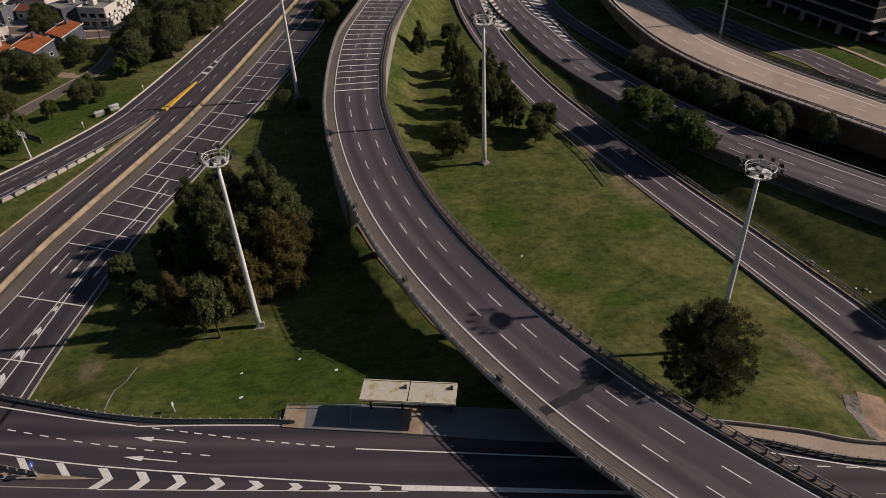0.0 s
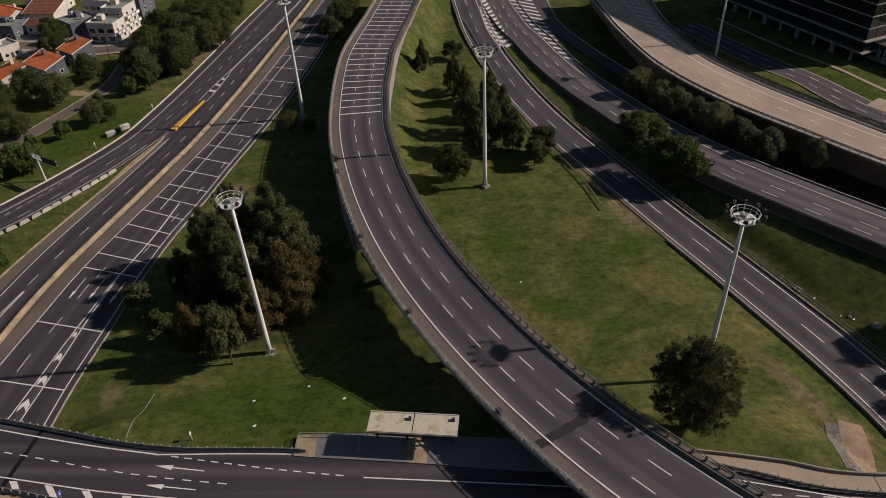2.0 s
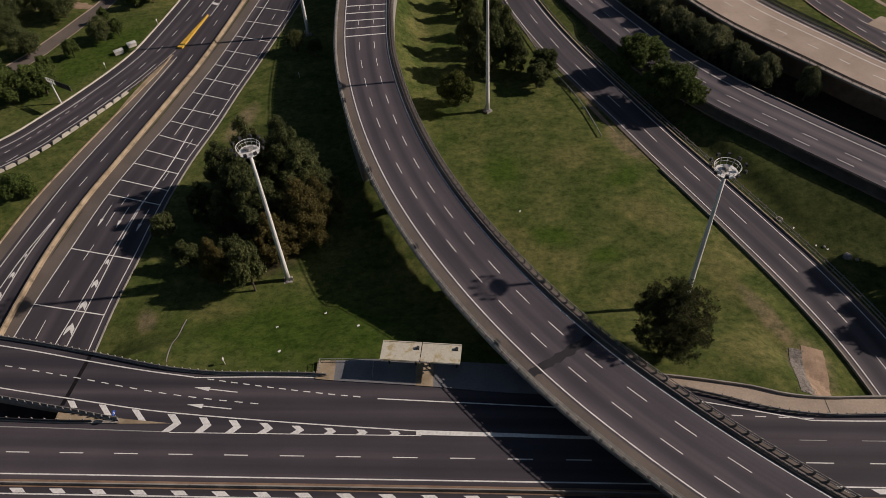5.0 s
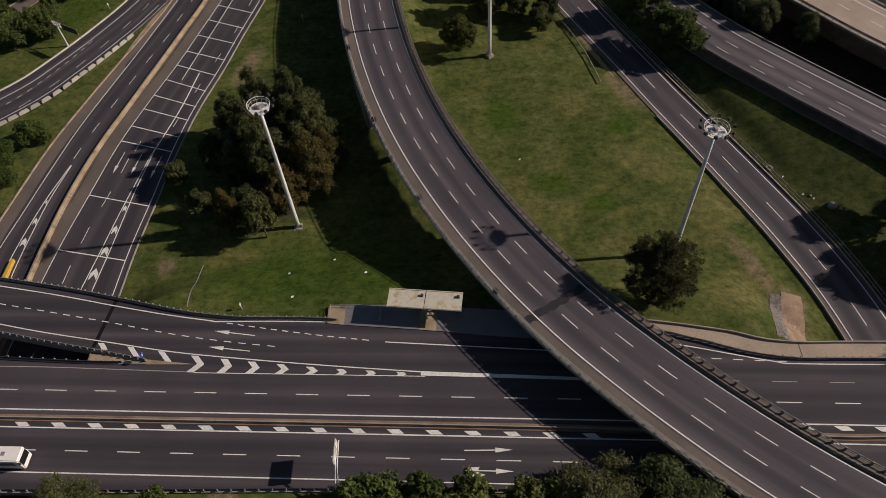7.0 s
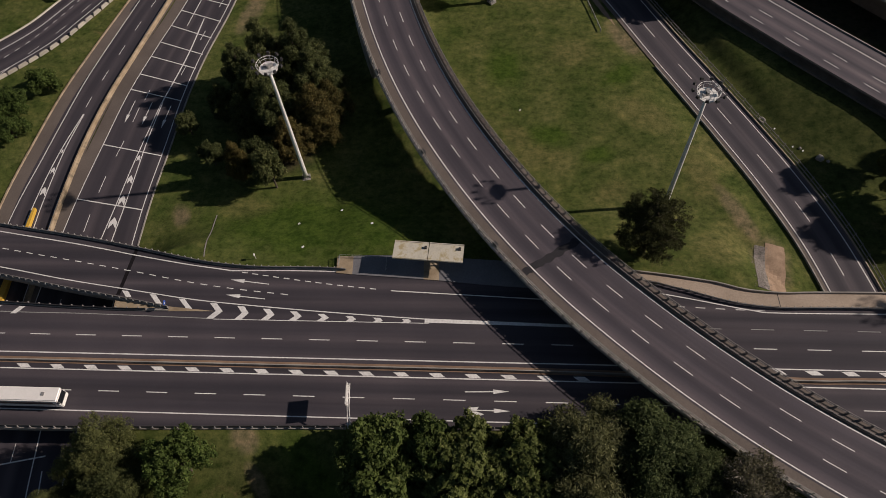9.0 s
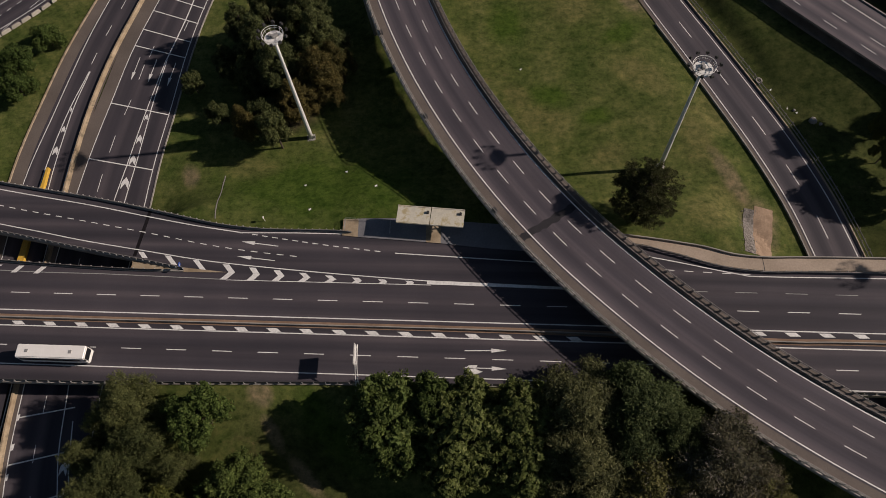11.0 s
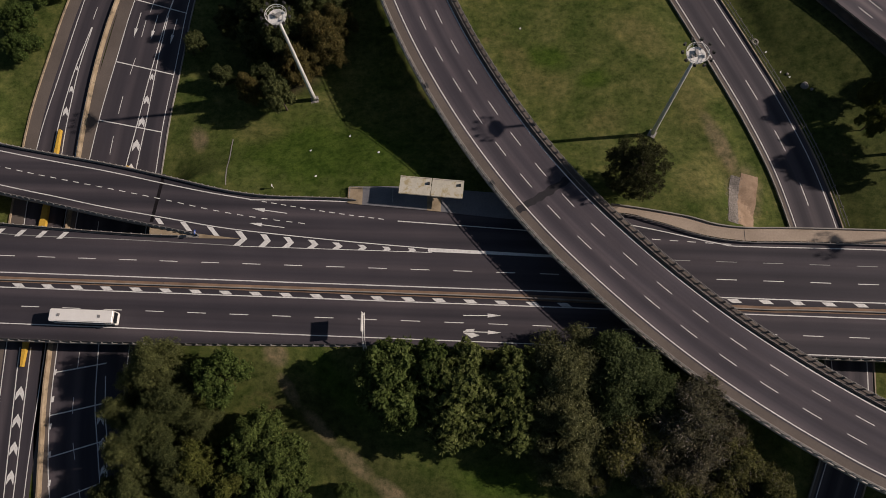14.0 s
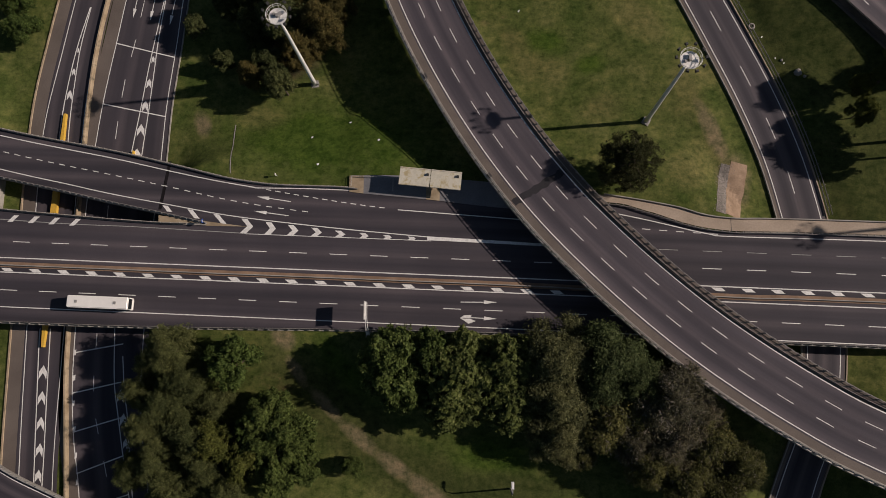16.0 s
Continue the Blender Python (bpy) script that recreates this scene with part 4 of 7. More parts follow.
def pier(x, y, ztop, w=1.6, cap=0.0, rz=0.0):
    p = thing("bridge_pier", "plain grey concrete bridge pier", "pier", "bridge piers")
    z0 = height_at(x, y) - 0.6
    g = Geo()
    g.tube([(x, y, z0), (x, y, ztop - (1.0 if cap else 0))], w / 2, 14)
    part("column", g, CONCRETE, p, smooth=False)
    if cap:
        c = Geo()
        c.box((x, y, ztop - 0.5), (cap, w * 1.1, 1.0), rz)
        part("pier_cap", c, CONCRETE, p)


fly = deck("flyover", "curved concrete flyover with dark asphalt lanes", FLY, [(-1, 0, 1, 0.45, ASPHALT_OLD), (1, 0.45, 1, 2.1, SHOULDER), (-1, -0.4, -1, 0, SHOULDER)], 1.7, 1.95, 3.0)
s_wall = FLY.near(-15.3, 124.8)
for side, o in ((1, 2.5), (-1, -1.75)):
    g = Geo()
    sweep(g, FLY, [(side, o, -0.3), (side, o + side * 0.05, -0.5), (side, o + side * 0.05, -12.0), (side, o - side * 0.4, -12.0), (side, o - side * 0.4, -0.5)], 0, s_wall, closed=True)
    part("retaining_wall", g, CONCRETE, fly, "stained grey concrete wall")
g = Geo()
x, y, z = FLY.at(s_wall, 0)
g.box((x, y, 5.2), (0.8, 15.0, 10.6), FLY.heading(s_wall))
part("abutment_wall", g, CONCRETE, fly)
markings(fly, (FLY, 0.0, 0.24, dict(edge=-1)), (FLY, 0.0, 0.22, dict(edge=1)), *((FLY, o, 0.15, d) for o in (-2.12, 1.72) for d in (dict(dash=3.7, gap=4.747, s0=120.0, s1=195), dict(dash=3.7, gap=4.947, s0=196.0))),
         (FLY, -2.1, 0.13, dict(dash=2.0, gap=6.1, s0=3.5, s1=111)), (FLY, 1.9, 0.13, dict(dash=2.0, gap=6.1, s0=3.5, s1=111)))
g = Geo()
rnd = random.Random(4)
for k in range(19):
    o = -5.9 + 13.1 * k / 18
    mid = 228.5 - 0.11 * o
    g.v += [tuple(FLY.at(mid - 0.85 + rnd.uniform(-0.25, 0.25), o, 0.012)), tuple(FLY.at(mid + 0.75 + rnd.uniform(-0.25, 0.25), o, 0.012))]
g.f = [(2 * k, 2 * k + 1, 2 * k + 3, 2 * k + 2) for k in range(18)]
part("repair_patch", g, REPAIR, fly, "dark tar repair across the lanes")
s_end = FLY.near(-25, 169.0)
for k, s in enumerate(np.arange(s_end, 20, -4.05)):
    g = Geo()
    sweep(g, FLY, [(-1, 0.2, 0.018), (0, 0, 0.018), (1, -0.2, 0.018)], s, s + 0.42, 0.4)
    part("cross_bar", g, WHITE, fly)
for s in np.arange(40, FLY.s[-1] - 40, 27.0):
    x, y, z = FLY.at(s, 0.5)
    if s < s_wall or (34 < y < 68 and abs(x - 30) < 40):
        continue
    if min(abs(distance_to(w, np.array([x]), np.array([y]))[0][0]) for w in (R1, L3)) < 8:
        continue
    pier(x, y, z - 1.65, 2.0, 7.0, FLY.heading(s) + math.pi / 2)

r3 = deck("viaduct", "curved pale concrete viaduct", R3, [(-1, -0.6, 1, 0.6, CONCRETE_DECK), (-1, -2.3, -1, -1.15, CONCRETE)], 1.5, 2.5, 1.3)
# Wall run the whole length below the deck, added to keep sun out there.
g = Geo()
sweep(g, R3, [(1, -4.0, -1.0), (1, -4.0, -9.5), (1, -4.4, -9.5), (1, -4.4, -1.0)], closed=True)
part("retaining_wall", g, STAINED_WALL, r3, "brown stained concrete wall, added to block sun under the deck")
for s in np.arange(18, R3.s[-1] - 20, 21.0):
    x, y, z = R3.at(s, -4.9, 0, 1)
    pier(x, y, z - 0.6, 1.1)
markings(r3, (R3, -0.3, 0.3, dict(edge=1)))
markings(r3, (R3, -3.3, 0.26, dict(s0=58)), (R3, 0.9, 0.2, dict(dash=3.0, gap=5.9, s0=60)), (R3, 4.0, 0.18, dict(dash=2.6, gap=6.3, s0=5, s1=44)), mat=WHITE)
hatch_west = lambda q: float(np.interp(q, [10, 22, 38, 51, 60], [0.8, -0.2, -1.4, -2.1, -2.6]))
for s in np.arange(9, 56, 5.0):
    g = Geo()
    a, b = hatch_west(s) - 0.2, -6.0 if s > 32 else -5.4
    g.quad(*(R3.at(q, o, 0.02) for q, o in ((s, a), (s + 0.7, a), (s + 4.6 + 0.7, b), (s + 4.6, b))))
    part("hatch_marking", g, WHITE, r3)
g = Geo()
ss = np.linspace(4, 60, 24)
g.v = [tuple(R3.at(q, hatch_west(q) + o, 0.02)) for q in ss for o in (-0.12, 0.12)]
g.f = [(2 * k, 2 * k + 1, 2 * k + 3, 2 * k + 2) for k in range(23)]
part("lane_marking", g, WHITE, r3)
markings(r3, (R3, 0.9, 0.2, dict(edge=-1)))


# ---------------------------------------------------------------- the cross road on its overpass
def slab_between(geo, lo, hi, x0, x1, z_top, thick, step=3.0, uvs=True):
    xs = np.linspace(x0, x1, max(2, int((x1 - x0) / step) + 1))
    n0 = len(geo.v)
    for x in xs:
        ya, yb = float(y_on(lo, x)), float(y_on(hi, x))
        for y, z in ((ya, z_top), (yb, z_top), (yb, z_top - thick), (ya, z_top - thick)):
            geo.v.append((float(x), y, z))
            geo.uv.append((y - SLOPE * x, float(x)))
    for i in range(len(xs) - 1):
        for k in range(4):
            a, b = n0 + i * 4 + k, n0 + i * 4 + (k + 1) % 4
            geo.f.append((b, a, a + 4, b + 4))
    geo.f.append(tuple(n0 + k for k in range(4)))
    geo.f.append(tuple(n0 + (len(xs) - 1) * 4 + k for k in reversed(range(4))))


cross = thing("cross_road", "dark asphalt dual carriageway on a low overpass", "road", kind="structure")
for lo, hi, x0, x1 in ((SOUTH_EDGE, NORTH_EDGE_W, -280, -57.6), (RAMP_S, NORTH_EDGE, -280, -57.6), (SOUTH_EDGE, NORTH_EDGE, -57.6, 280)):
    g = Geo()
    slab_between(g, lo, hi, x0, x1, 5.55, 0.12)
    part("road_surface", g, ASPHALT, cross)
for lo, hi, x0, x1 in ((SOUTH_EDGE, NORTH_EDGE_W, -112, -57.6), (RAMP_S, NORTH_EDGE, -112, -57.6), (SOUTH_EDGE, NORTH_EDGE, -57.6, -48), (SOUTH_EDGE, WALK_N, 60, 92)):
    g = Geo()
    slab_between(g, lo, hi, x0, x1, 5.42, 1.15)
    part("deck_slab", g, CONCRETE, cross)
for x in (-66.0, 65.5, 86.0, -108.5):
    g = Geo()
    ya, yb = float(y_on(SOUTH_EDGE, x)) + 0.3, float(y_on(NORTH_EDGE if x < 0 else WALK_N, x)) - 0.3
    g.box((x, (ya + yb) / 2, 1.7), (0.9, yb - ya, 5.2))
    part("abutment_wall", g, CONCRETE, cross)
for y in (41, 50, 58, 70):
    pier(-89.5, y, 4.3, 1.0)
off_of = lambda y0: 46.3 - y0
xs_ = lambda x: CROSS.near(x, 46.3 + SLOPE * x)
markings(cross,
         (CROSS, off_of(47.85), 0.22, dict(s0=xs_(-200), s1=xs_(200))), (CROSS, off_of(44.62), 0.22, dict(s0=xs_(-200), s1=xs_(200))),
         (CROSS, off_of(36.95), 0.2, dict(s0=xs_(-200), s1=xs_(200))),
         (CROSS, off_of(51.52), 0.16, dict(s0=263.1 - 18 * 8.92 - 1.95, s1=xs_(34), dash=3.9, gap=5.02)), (CROSS, off_of(51.6), 0.16, dict(s0=341.15, s1=xs_(200), dash=4.1, gap=5.25)),
         (CROSS, off_of(40.68), 0.16, dict(s0=199.3 - 11 * 8.92 - 1.95, s1=xs_(200), dash=3.9, gap=5.02)),
         (CROSS, off_of(55.3), 0.14, dict(s0=xs_(-49.5), s1=xs_(-8))))
markings(cross, (CROSS, off_of(55.35), 0.13, dict(s0=341.3, s1=xs_(200), dash=4.1, gap=5.25)), mat=FAINT)
Z = 5.55
line_to(cross, [(-200, 71.0 - 3.4, Z), (-105, 62.3 - 2.2, Z), (-72.4, 59.5 - 1.1, Z), (-49.3, 57.1, Z)], 0.16, mat=FAINT)
g = Geo()
w = Way([(-8.5, 56.15, Z, 0.42), (6, 55.4, Z, 0.34), (24, 54.4, Z, 0.24), (38, 53.8, Z, 0.12)])
sweep(g, w, [(-1, 0, 0.016), (1, 0, 0.016)])
part("lane_marking", g, WHITE, cross)
line_to(cross, [(-200, 103, Z), (-150, 90, Z), (-107.0, 79.7, Z), (-80.1, 74.25, Z), (-66.9, 71.3, Z), (-56.4, 69.1, Z), (-47.2, 67.5, Z)], 0.22)
line_to(cross, [(-47.2, 67.4, Z), (-36, 67.25, Z), (-25.8, 66.9, Z)], 0.2)
line_to(cross, [(-200, 94, Z), (-150, 82, Z), (-106.1, 71.7, Z), (-90.0, 68.2, Z), (-79.4, 65.9, Z), (-66.3, 63.5, Z), (-53.4, 61.2, Z), (-40.6, 59.6, Z), (-25.5, 58.0, Z), (-8.0, 56.4, Z)], 0.2)
line_to(cross, [(-185, 95.2, Z), (-150, 86, Z), (-104.5, 75.5, Z), (-90.1, 72.4, Z), (-81.1, 70.6, Z), (-66.6, 67.6, Z), (-54.8, 65.0, Z), (-44.7, 63.25, Z), (-33.0, 61.7, Z)], 0.17, 1.4, 1.32)
line_to(cross, [(-44.7, 67.05, Z), (-34.9, 65.35, Z), (-25.7, 63.9, Z), (-16.2, 62.65, Z)], 0.18, 1.2, 0.95)
line_to(cross, [(-15.1, 62.5, Z), (9.2, 60.6, Z), (24, 59.4, Z)], 0.2)
line_to(cross, [(34.5, 58.7, Z), (45, 57.9, Z), (56, 57.15, Z)], 0.16, 1.7, 1.9)
line_to(cross, [(33, 61.7, Z), (40, 60.2, Z), (52, 57.4, Z), (57.7, 56.8, Z), (89.4, 55.9, Z), (200, 52.1, Z)], 0.2)
for tip, y, wide, long in ((-47.1, 58.66, 3.3, 2.9), (-42.0, 58.2, 2.75, 2.5), (-37.0, 57.8, 2.3, 2.45), (-31.75, 57.4, 1.9, 2.45), (-26.55, 57.0, 1.5, 2.35), (-21.4, 56.65, 1.2, 2.1), (-16.3, 56.35, 0.98, 1.95), (-11.0, 56.1, 0.76, 1.85)):
    g = Geo()
    chevron_shape(g, tip - 1.35, y, Z + 0.02, -0.05, wide, long - 1.35, 1.35)
    part("chevron_marking", g, WHITE, cross)
for x, y, l in ((-66.6, 62.6, 1.5), (-60.6, 61.4, 2.1), (-54.4, 60.1, 2.6)):
    g = Geo()
    g.quad((x - l / 2 - 0.5, y + l / 2, Z + 0.02), (x - l / 2 + 0.7, y + l / 2 - 0.1, Z + 0.02), (x + l / 2 + 0.3, y - l / 2, Z + 0.02), (x + l / 2 - 0.9, y - l / 2 + 0.1, Z + 0.02))
    part("hatch_marking", g, WHITE, cross)
for x in np.arange(-154, -86, 4.75):
    y = 59.4 - 0.056 * (x + 86.8)
    g = Geo()
    g.quad((x - 1.3, y - 0.75, Z + 0.02), (x - 0.1, y - 0.75, Z + 0.02), (x + 1.3, y + 0.75, Z + 0.02), (x + 0.1, y + 0.75, Z + 0.02))
    part("hatch_marking", g, WHITE, cross)
for x in np.concatenate([np.arange(-197.6, 25, 6.385), np.arange(41.3, 200, 6.2)]):
    y = (45.15 if x < 30 else 47.2) + SLOPE * x
    g = Geo()
    g.quad((x - 0.5, y - 0.36, Z + 0.02), (x + 1.5, y - 0.38, Z + 0.02), (x + 0.6, y + 0.4, Z + 0.02), (x - 1.5, y + 0.42, Z + 0.02))
    part("hatch_marking", g, WHITE, cross)
for x, y, a, turn in ((-42.8, 64.85, 171.6, 0), (-43.2, 61.6, 172.4, 0), (2.8, 42.25, 0, 0), (2.8, 38.85, -2, 0)):
    g = Geo()
    arrow_shape(g, x, y, Z + 0.02, radians(a), 7.8)
    part("arrow_marking", g, WHITE, cross)
g = Geo()
g.poly([(-1.2, 38.75, Z + 0.022), (0.9, 38.7, Z + 0.022), (2.2, 38.2, Z + 0.022), (0.6, 37.6, Z + 0.022), (-0.2, 38.2, Z + 0.022)])
g.poly([(-1.0, 38.9, Z + 0.022), (0.9, 38.8, Z + 0.022), (1.3, 39.5, Z + 0.022), (-0.4, 39.4, Z + 0.022)])
part("arrow_marking", g, WHITE, cross, "white turn arrow head")
for a, b, w in (((-67.3, 73.5), (-68.8, 62.4), 0.75),):
    g = Geo()
    g.quad((a[0], a[1], Z + 0.012), (b[0], b[1], Z + 0.012), (b[0] + w, b[1], Z + 0.012), (a[0] + w, a[1], Z + 0.012))
    part("expansion_joint", g, TAR, cross, "dark tar joint across the road")
# central barrier with a sandy strip
g = Geo()
MEDC = Way([(-290, 46.3 - 290 * SLOPE, Z, 0), (-100, 49.6, Z, 0), (0, 46.28, Z, 0), (30, 45.0, Z, 0), (60, 43.55, Z, 0), (90, 42.8, Z, 0), (290, 36.0, Z, 0)])
sweep(g, MEDC, [(0, -0.75, 0.02), (0, 0.45, 0.02)], uvs=True)
part("median_strip", g, STAINED_WALL, cross, "dusty brown median strip")
g = Geo()
sweep(g, MEDC, [(0, -0.16, 0.02), (0, -0.1, 0.7), (0, 0.1, 0.7), (0, 0.16, 0.02)])
tagged(part("median_barrier", g, CONCRETE), "low weathered sandy concrete median barrier", "barrier", kind="structure")


# ---------------------------------------------------------------- kerbs, rails and barriers
def kerb(name, label, way, profile, mat, s0=None, s1=None, category="kerb"):
    g = Geo()
    sweep(g, way, profile, s0, s1)
    return tagged(part(name, g, mat), label, category, kind="structure")


kerb("median_strip", "dusty brown strip under a median barrier", MED, [(-1, -0.1, -0.006), (1, 0.1, -0.006)], SHOULDER, category="median strip")
kerb("median_kerb", "weathered sandy concrete median barrier between carriageways", MED, [(0, -0.5, -0.1), (0, -0.44, 0.8), (0, -0.1, 0.8), (0, 0.0, 0.25), (0, 0.3, 0.1), (0, 0.33, -0.1)], SAND)
kerb("kerb_west", "pale sandy roadside kerb along grass", L2, [(-1, -0.45, -0.2), (-1, -0.4, 0.24), (-1, -0.05, 0.24), (-1, 0.0, 0.0)], SAND, 0, yL2(180))
kerb("kerb_ramp", "pale concrete kerb along a ramp", L1, [(-1, -2.45, -0.2), (-1, -2.4, 0.26), (-1, -2.05, 0.26), (-1, -2.0, 0.0)], PALE_KERB)
kerb("kerb_lawn", "low pale kerb between road and lawn", L3, [(1, 1.2, 0.0), (1, 1.25, 0.14), (1, 1.5, 0.14), (1, 1.55, -0.2)], CONCRETE, yL3(66))
kerb("kerb_east", "narrow concrete kerb beside a ramp", R1, [(-1, -1.55, -0.3), (-1, -1.5, 0.16), (-1, -1.25, 0.16), (-1, -1.2, 0.0)], BEIGE)
kerb("kerb_east_far", "low pale concrete wall beside a ramp", R1, [(1, 1.15, 0.0), (1, 1.2, 0.35), (1, 1.45, 0.35), (1, 1.5, -0.5)], CONCRETE, R1.near(48.5, 127))
# flyover edges: kerb and double rail on posts
kerb("parapet_kerb", "weathered concrete edge kerb of a flyover", FLY, [(1, 2.1, 0.0), (1, 2.1, 0.26), (1, 2.55, 0.26), (1, 2.75, 0.0), (1, 2.75, -0.6)], CONCRETE)
kerb("walkway_kerb", "raised concrete service walkway on a flyover edge", FLY, [(-1, -0.4, 0.0), (-1, -0.42, 0.2), (-1, -1.95, 0.22), (-1, -1.97, -0.6)], SHOULDER)
S0, S1 = FLY.near(-20, 262), FLY.near(110, 3)
slim_railing(FLY, 2.45, 1, S0, S1, "weathered two-bar steel railing on pale concrete edge blocks", (1.1, 0.58), 2.0, (1.62, 0.5, 0.42), -0.24)
slim_railing(FLY, -0.75, -1, S0, S1, "weathered two-bar steel railing beside a service walkway", (0.5, 0.26), 2.0, thick=0.09, post=(0.12, 0.14))
slim_railing(FLY, -1.8, -1, S0, S1, "weathered two-bar steel railing on a flyover edge", (1.15, 0.62), 2.0, thick=0.08, post=(0.34, 0.22))
guard_rail(R1, -1.75, -1, R1.near(11, 236), R1.near(77, 62), "weathered guard rail beside a ramp", 0.75, -1, 2.4, mat=OLD_STEEL)
guard_rail(R1, -2.5, -1, R1.near(30, 175), R1.near(77, 62), "weathered guard rail on the grass beside a ramp", 0.75, -1, 2.4, mat=OLD_STEEL)
LAWN_RAIL = Way([(33.2, 137.0, 0, 0), (32.2, 142, 0, 0), (30.6, 149, 0, 0), (28.0, 157, 0, 0), (24.5, 166, 0, 0), (19, 184, 0, 0), (13.5, 208, 0, 0), (8.6, 236, 0.2, 0), (4, 262, 0.6, 0)])
guard_rail(LAWN_RAIL, 0, 0, 0, LAWN_RAIL.s[-1], "weathered guard rail between lawn and ramp", 0.7, -1, 2.4)
guard_rail(R2, 0.65, 1, 20, R2.near(110, 95), "dark guard rail on top of a retaining wall", 0.6, 1, 2.6, 2, 0.6, mat=DARK_STEEL, dz=0.3)
guard_rail(R3, -1.0, -1, 20, R3.near(140, 104), "brown-grey railing on a viaduct edge", 0.95, -1, 2.2, 2, 1.0, mat=DARK_STEEL)
guard_rail(R3, -2.4, -1, R3.near(66, 208), R3.near(140, 104), "dark railing on a viaduct edge", 0.95, -1, 2.2, 2, 1.0, mat=DARK_STEEL)
guard_rail(R3, 1.0, 1, 20, R3.near(140, 104), "dark railing on a viaduct edge", 0.95, 1, 2.2, 2, 1.0, mat=DARK_STEEL)
guard_rail(L1, 1.15, 1, L1.near(-94, 164), L1.near(-86, 184), "rusty brown guard rail between ramp and sandy verge", 0.7, 1, 2.2, mat=OLD_STEEL)
row = thing("barrier", "row of whitewashed concrete barrier blocks along a ramp", "barrier")
bg = Geo()
bg.box((0, 0, 0.15), (2.55, 0.5, 0.4))
bg.box((0, 0, 0.58), (2.55, 0.36, 0.5), taper=0.75)
bg = bg.mesh("block", EDGE_BLOCK)
for s in np.arange(L1.near(-128, 124), L1.near(-94, 164), 2.75):
    x, y, z = L1.at(s, 1.3, 0, 1)
    part("block", bg, EDGE_BLOCK, row).matrix_basis = pose(x, y, z, 0, 0, math.degrees(L1.heading(s)))
for way, x0, x1, label, side in ((NORTH_EDGE, -190, -24, "weathered steel parapet rail with many short posts", -1), (RAMP_S, -190, -58, "dark steel parapet rail with many short posts", 1),
                                 (SOUTH_EDGE, -190, 190, "low steel parapet rail on an overpass", 1), (NORTH_EDGE_W, -190, -62, "low steel parapet rail on an overpass", -1),
                                 (NORTH_EDGE, 30, 190, "dark steel rail between road and footway", -1)):
    guard_rail(way, -0.1 * side, 0, way.near(x0, float(y_on(way, x0))), way.near(x1, float(y_on(way, x1))), label, 0.9, side, 1.45 if way in (NORTH_EDGE, RAMP_S) else 2.2, 2, 1.0, mat=OLD_STEEL if way in (NORTH_EDGE, RAMP_S) else DARK_STEEL, post_mat=STEEL)
for way, side, s0x, s1x in ((NORTH_EDGE, -1, -280, -25), (RAMP_S, 1, -280, -57.6), (SOUTH_EDGE, 1, -280, 280), (NORTH_EDGE_W, -1, -280, -57.6)):
    kerb("parapet_kerb", "concrete edge kerb of an overpass", way, [(0, -0.3 * side, 0.0), (0, -0.3 * side, 0.22), (0, 0.22 * side, 0.22), (0, 0.22 * side, -1.1)], CONCRETE,
         way.near(s0x, float(y_on(way, s0x))), way.near(s1x, float(y_on(way, s1x))))

# yellow crash cushions at the gore noses
def crash_nose(x, y, z, rz, length=6.5, w=1.25, h=0.85, tip=0.35):
    t = thing("crash_cushion", "yellow painted wedge-shaped crash cushion at a road fork", "crash cushion", "crash cushions", at=pose(x, y, z, 0, 0, rz))
    g = Geo()
    for k in range(6):
        a = k / 5
        g.v += [(-w / 2 * (tip + (1 - tip) * a), a * length, 0), (w / 2 * (tip + (1 - tip) * a), a * length, 0), (w / 2 * (tip + (1 - tip) * a), a * length, h), (-w / 2 * (tip + (1 - tip) * a), a * length, h)]
    for k in range(5):
        for q in range(4):
            a, b = k * 4 + q, k * 4 + (q + 1) % 4
            g.f.append((a, b, b + 4, a + 4))
    g.f += [(3, 2, 1, 0), (20, 21, 22, 23)]
    part("cushion_body", g, YELLOW, t)
    for k in (1, 2, 3, 4):
        r = Geo()
        a = k / 5
        r.box((0, a * length, h + 0.03), (w * (tip + (1 - tip) * a) + 0.06, 0.1, 0.08))
        part("band", r, YELLOW, t)


crash_nose(-95.2, 86.6, 0, 179, 24, 1.5)
crash_nose(-95.0, 31.8, 0, 0, 9, 1.4)
crash_nose(-77.6, 203.2, 0, 168, 19.2, 1.6, 0.55, 0.12)
crash_nose(-78.0, 77.5, 0, 180, 4, 0.8)
# concrete nose between ramp and main carriageway
g = Geo()
nose = [(-68.5, 61.1), (-57.8, 59.75), (-48.5, 58.6), (-57.5, 58.75), (-68.5, 59.5)]
g.poly([(x, y, 5.578) for x, y in nose][::-1])
g.poly([(-68.6, 61.4, 5.2), (-68.6, 59.3, 5.2), (-68.6, 59.3, 5.6), (-68.6, 61.4, 5.6)])
tagged(part("gore_island", g, SAND), "bare sandy concrete island at a ramp fork", "traffic island", kind="structure")

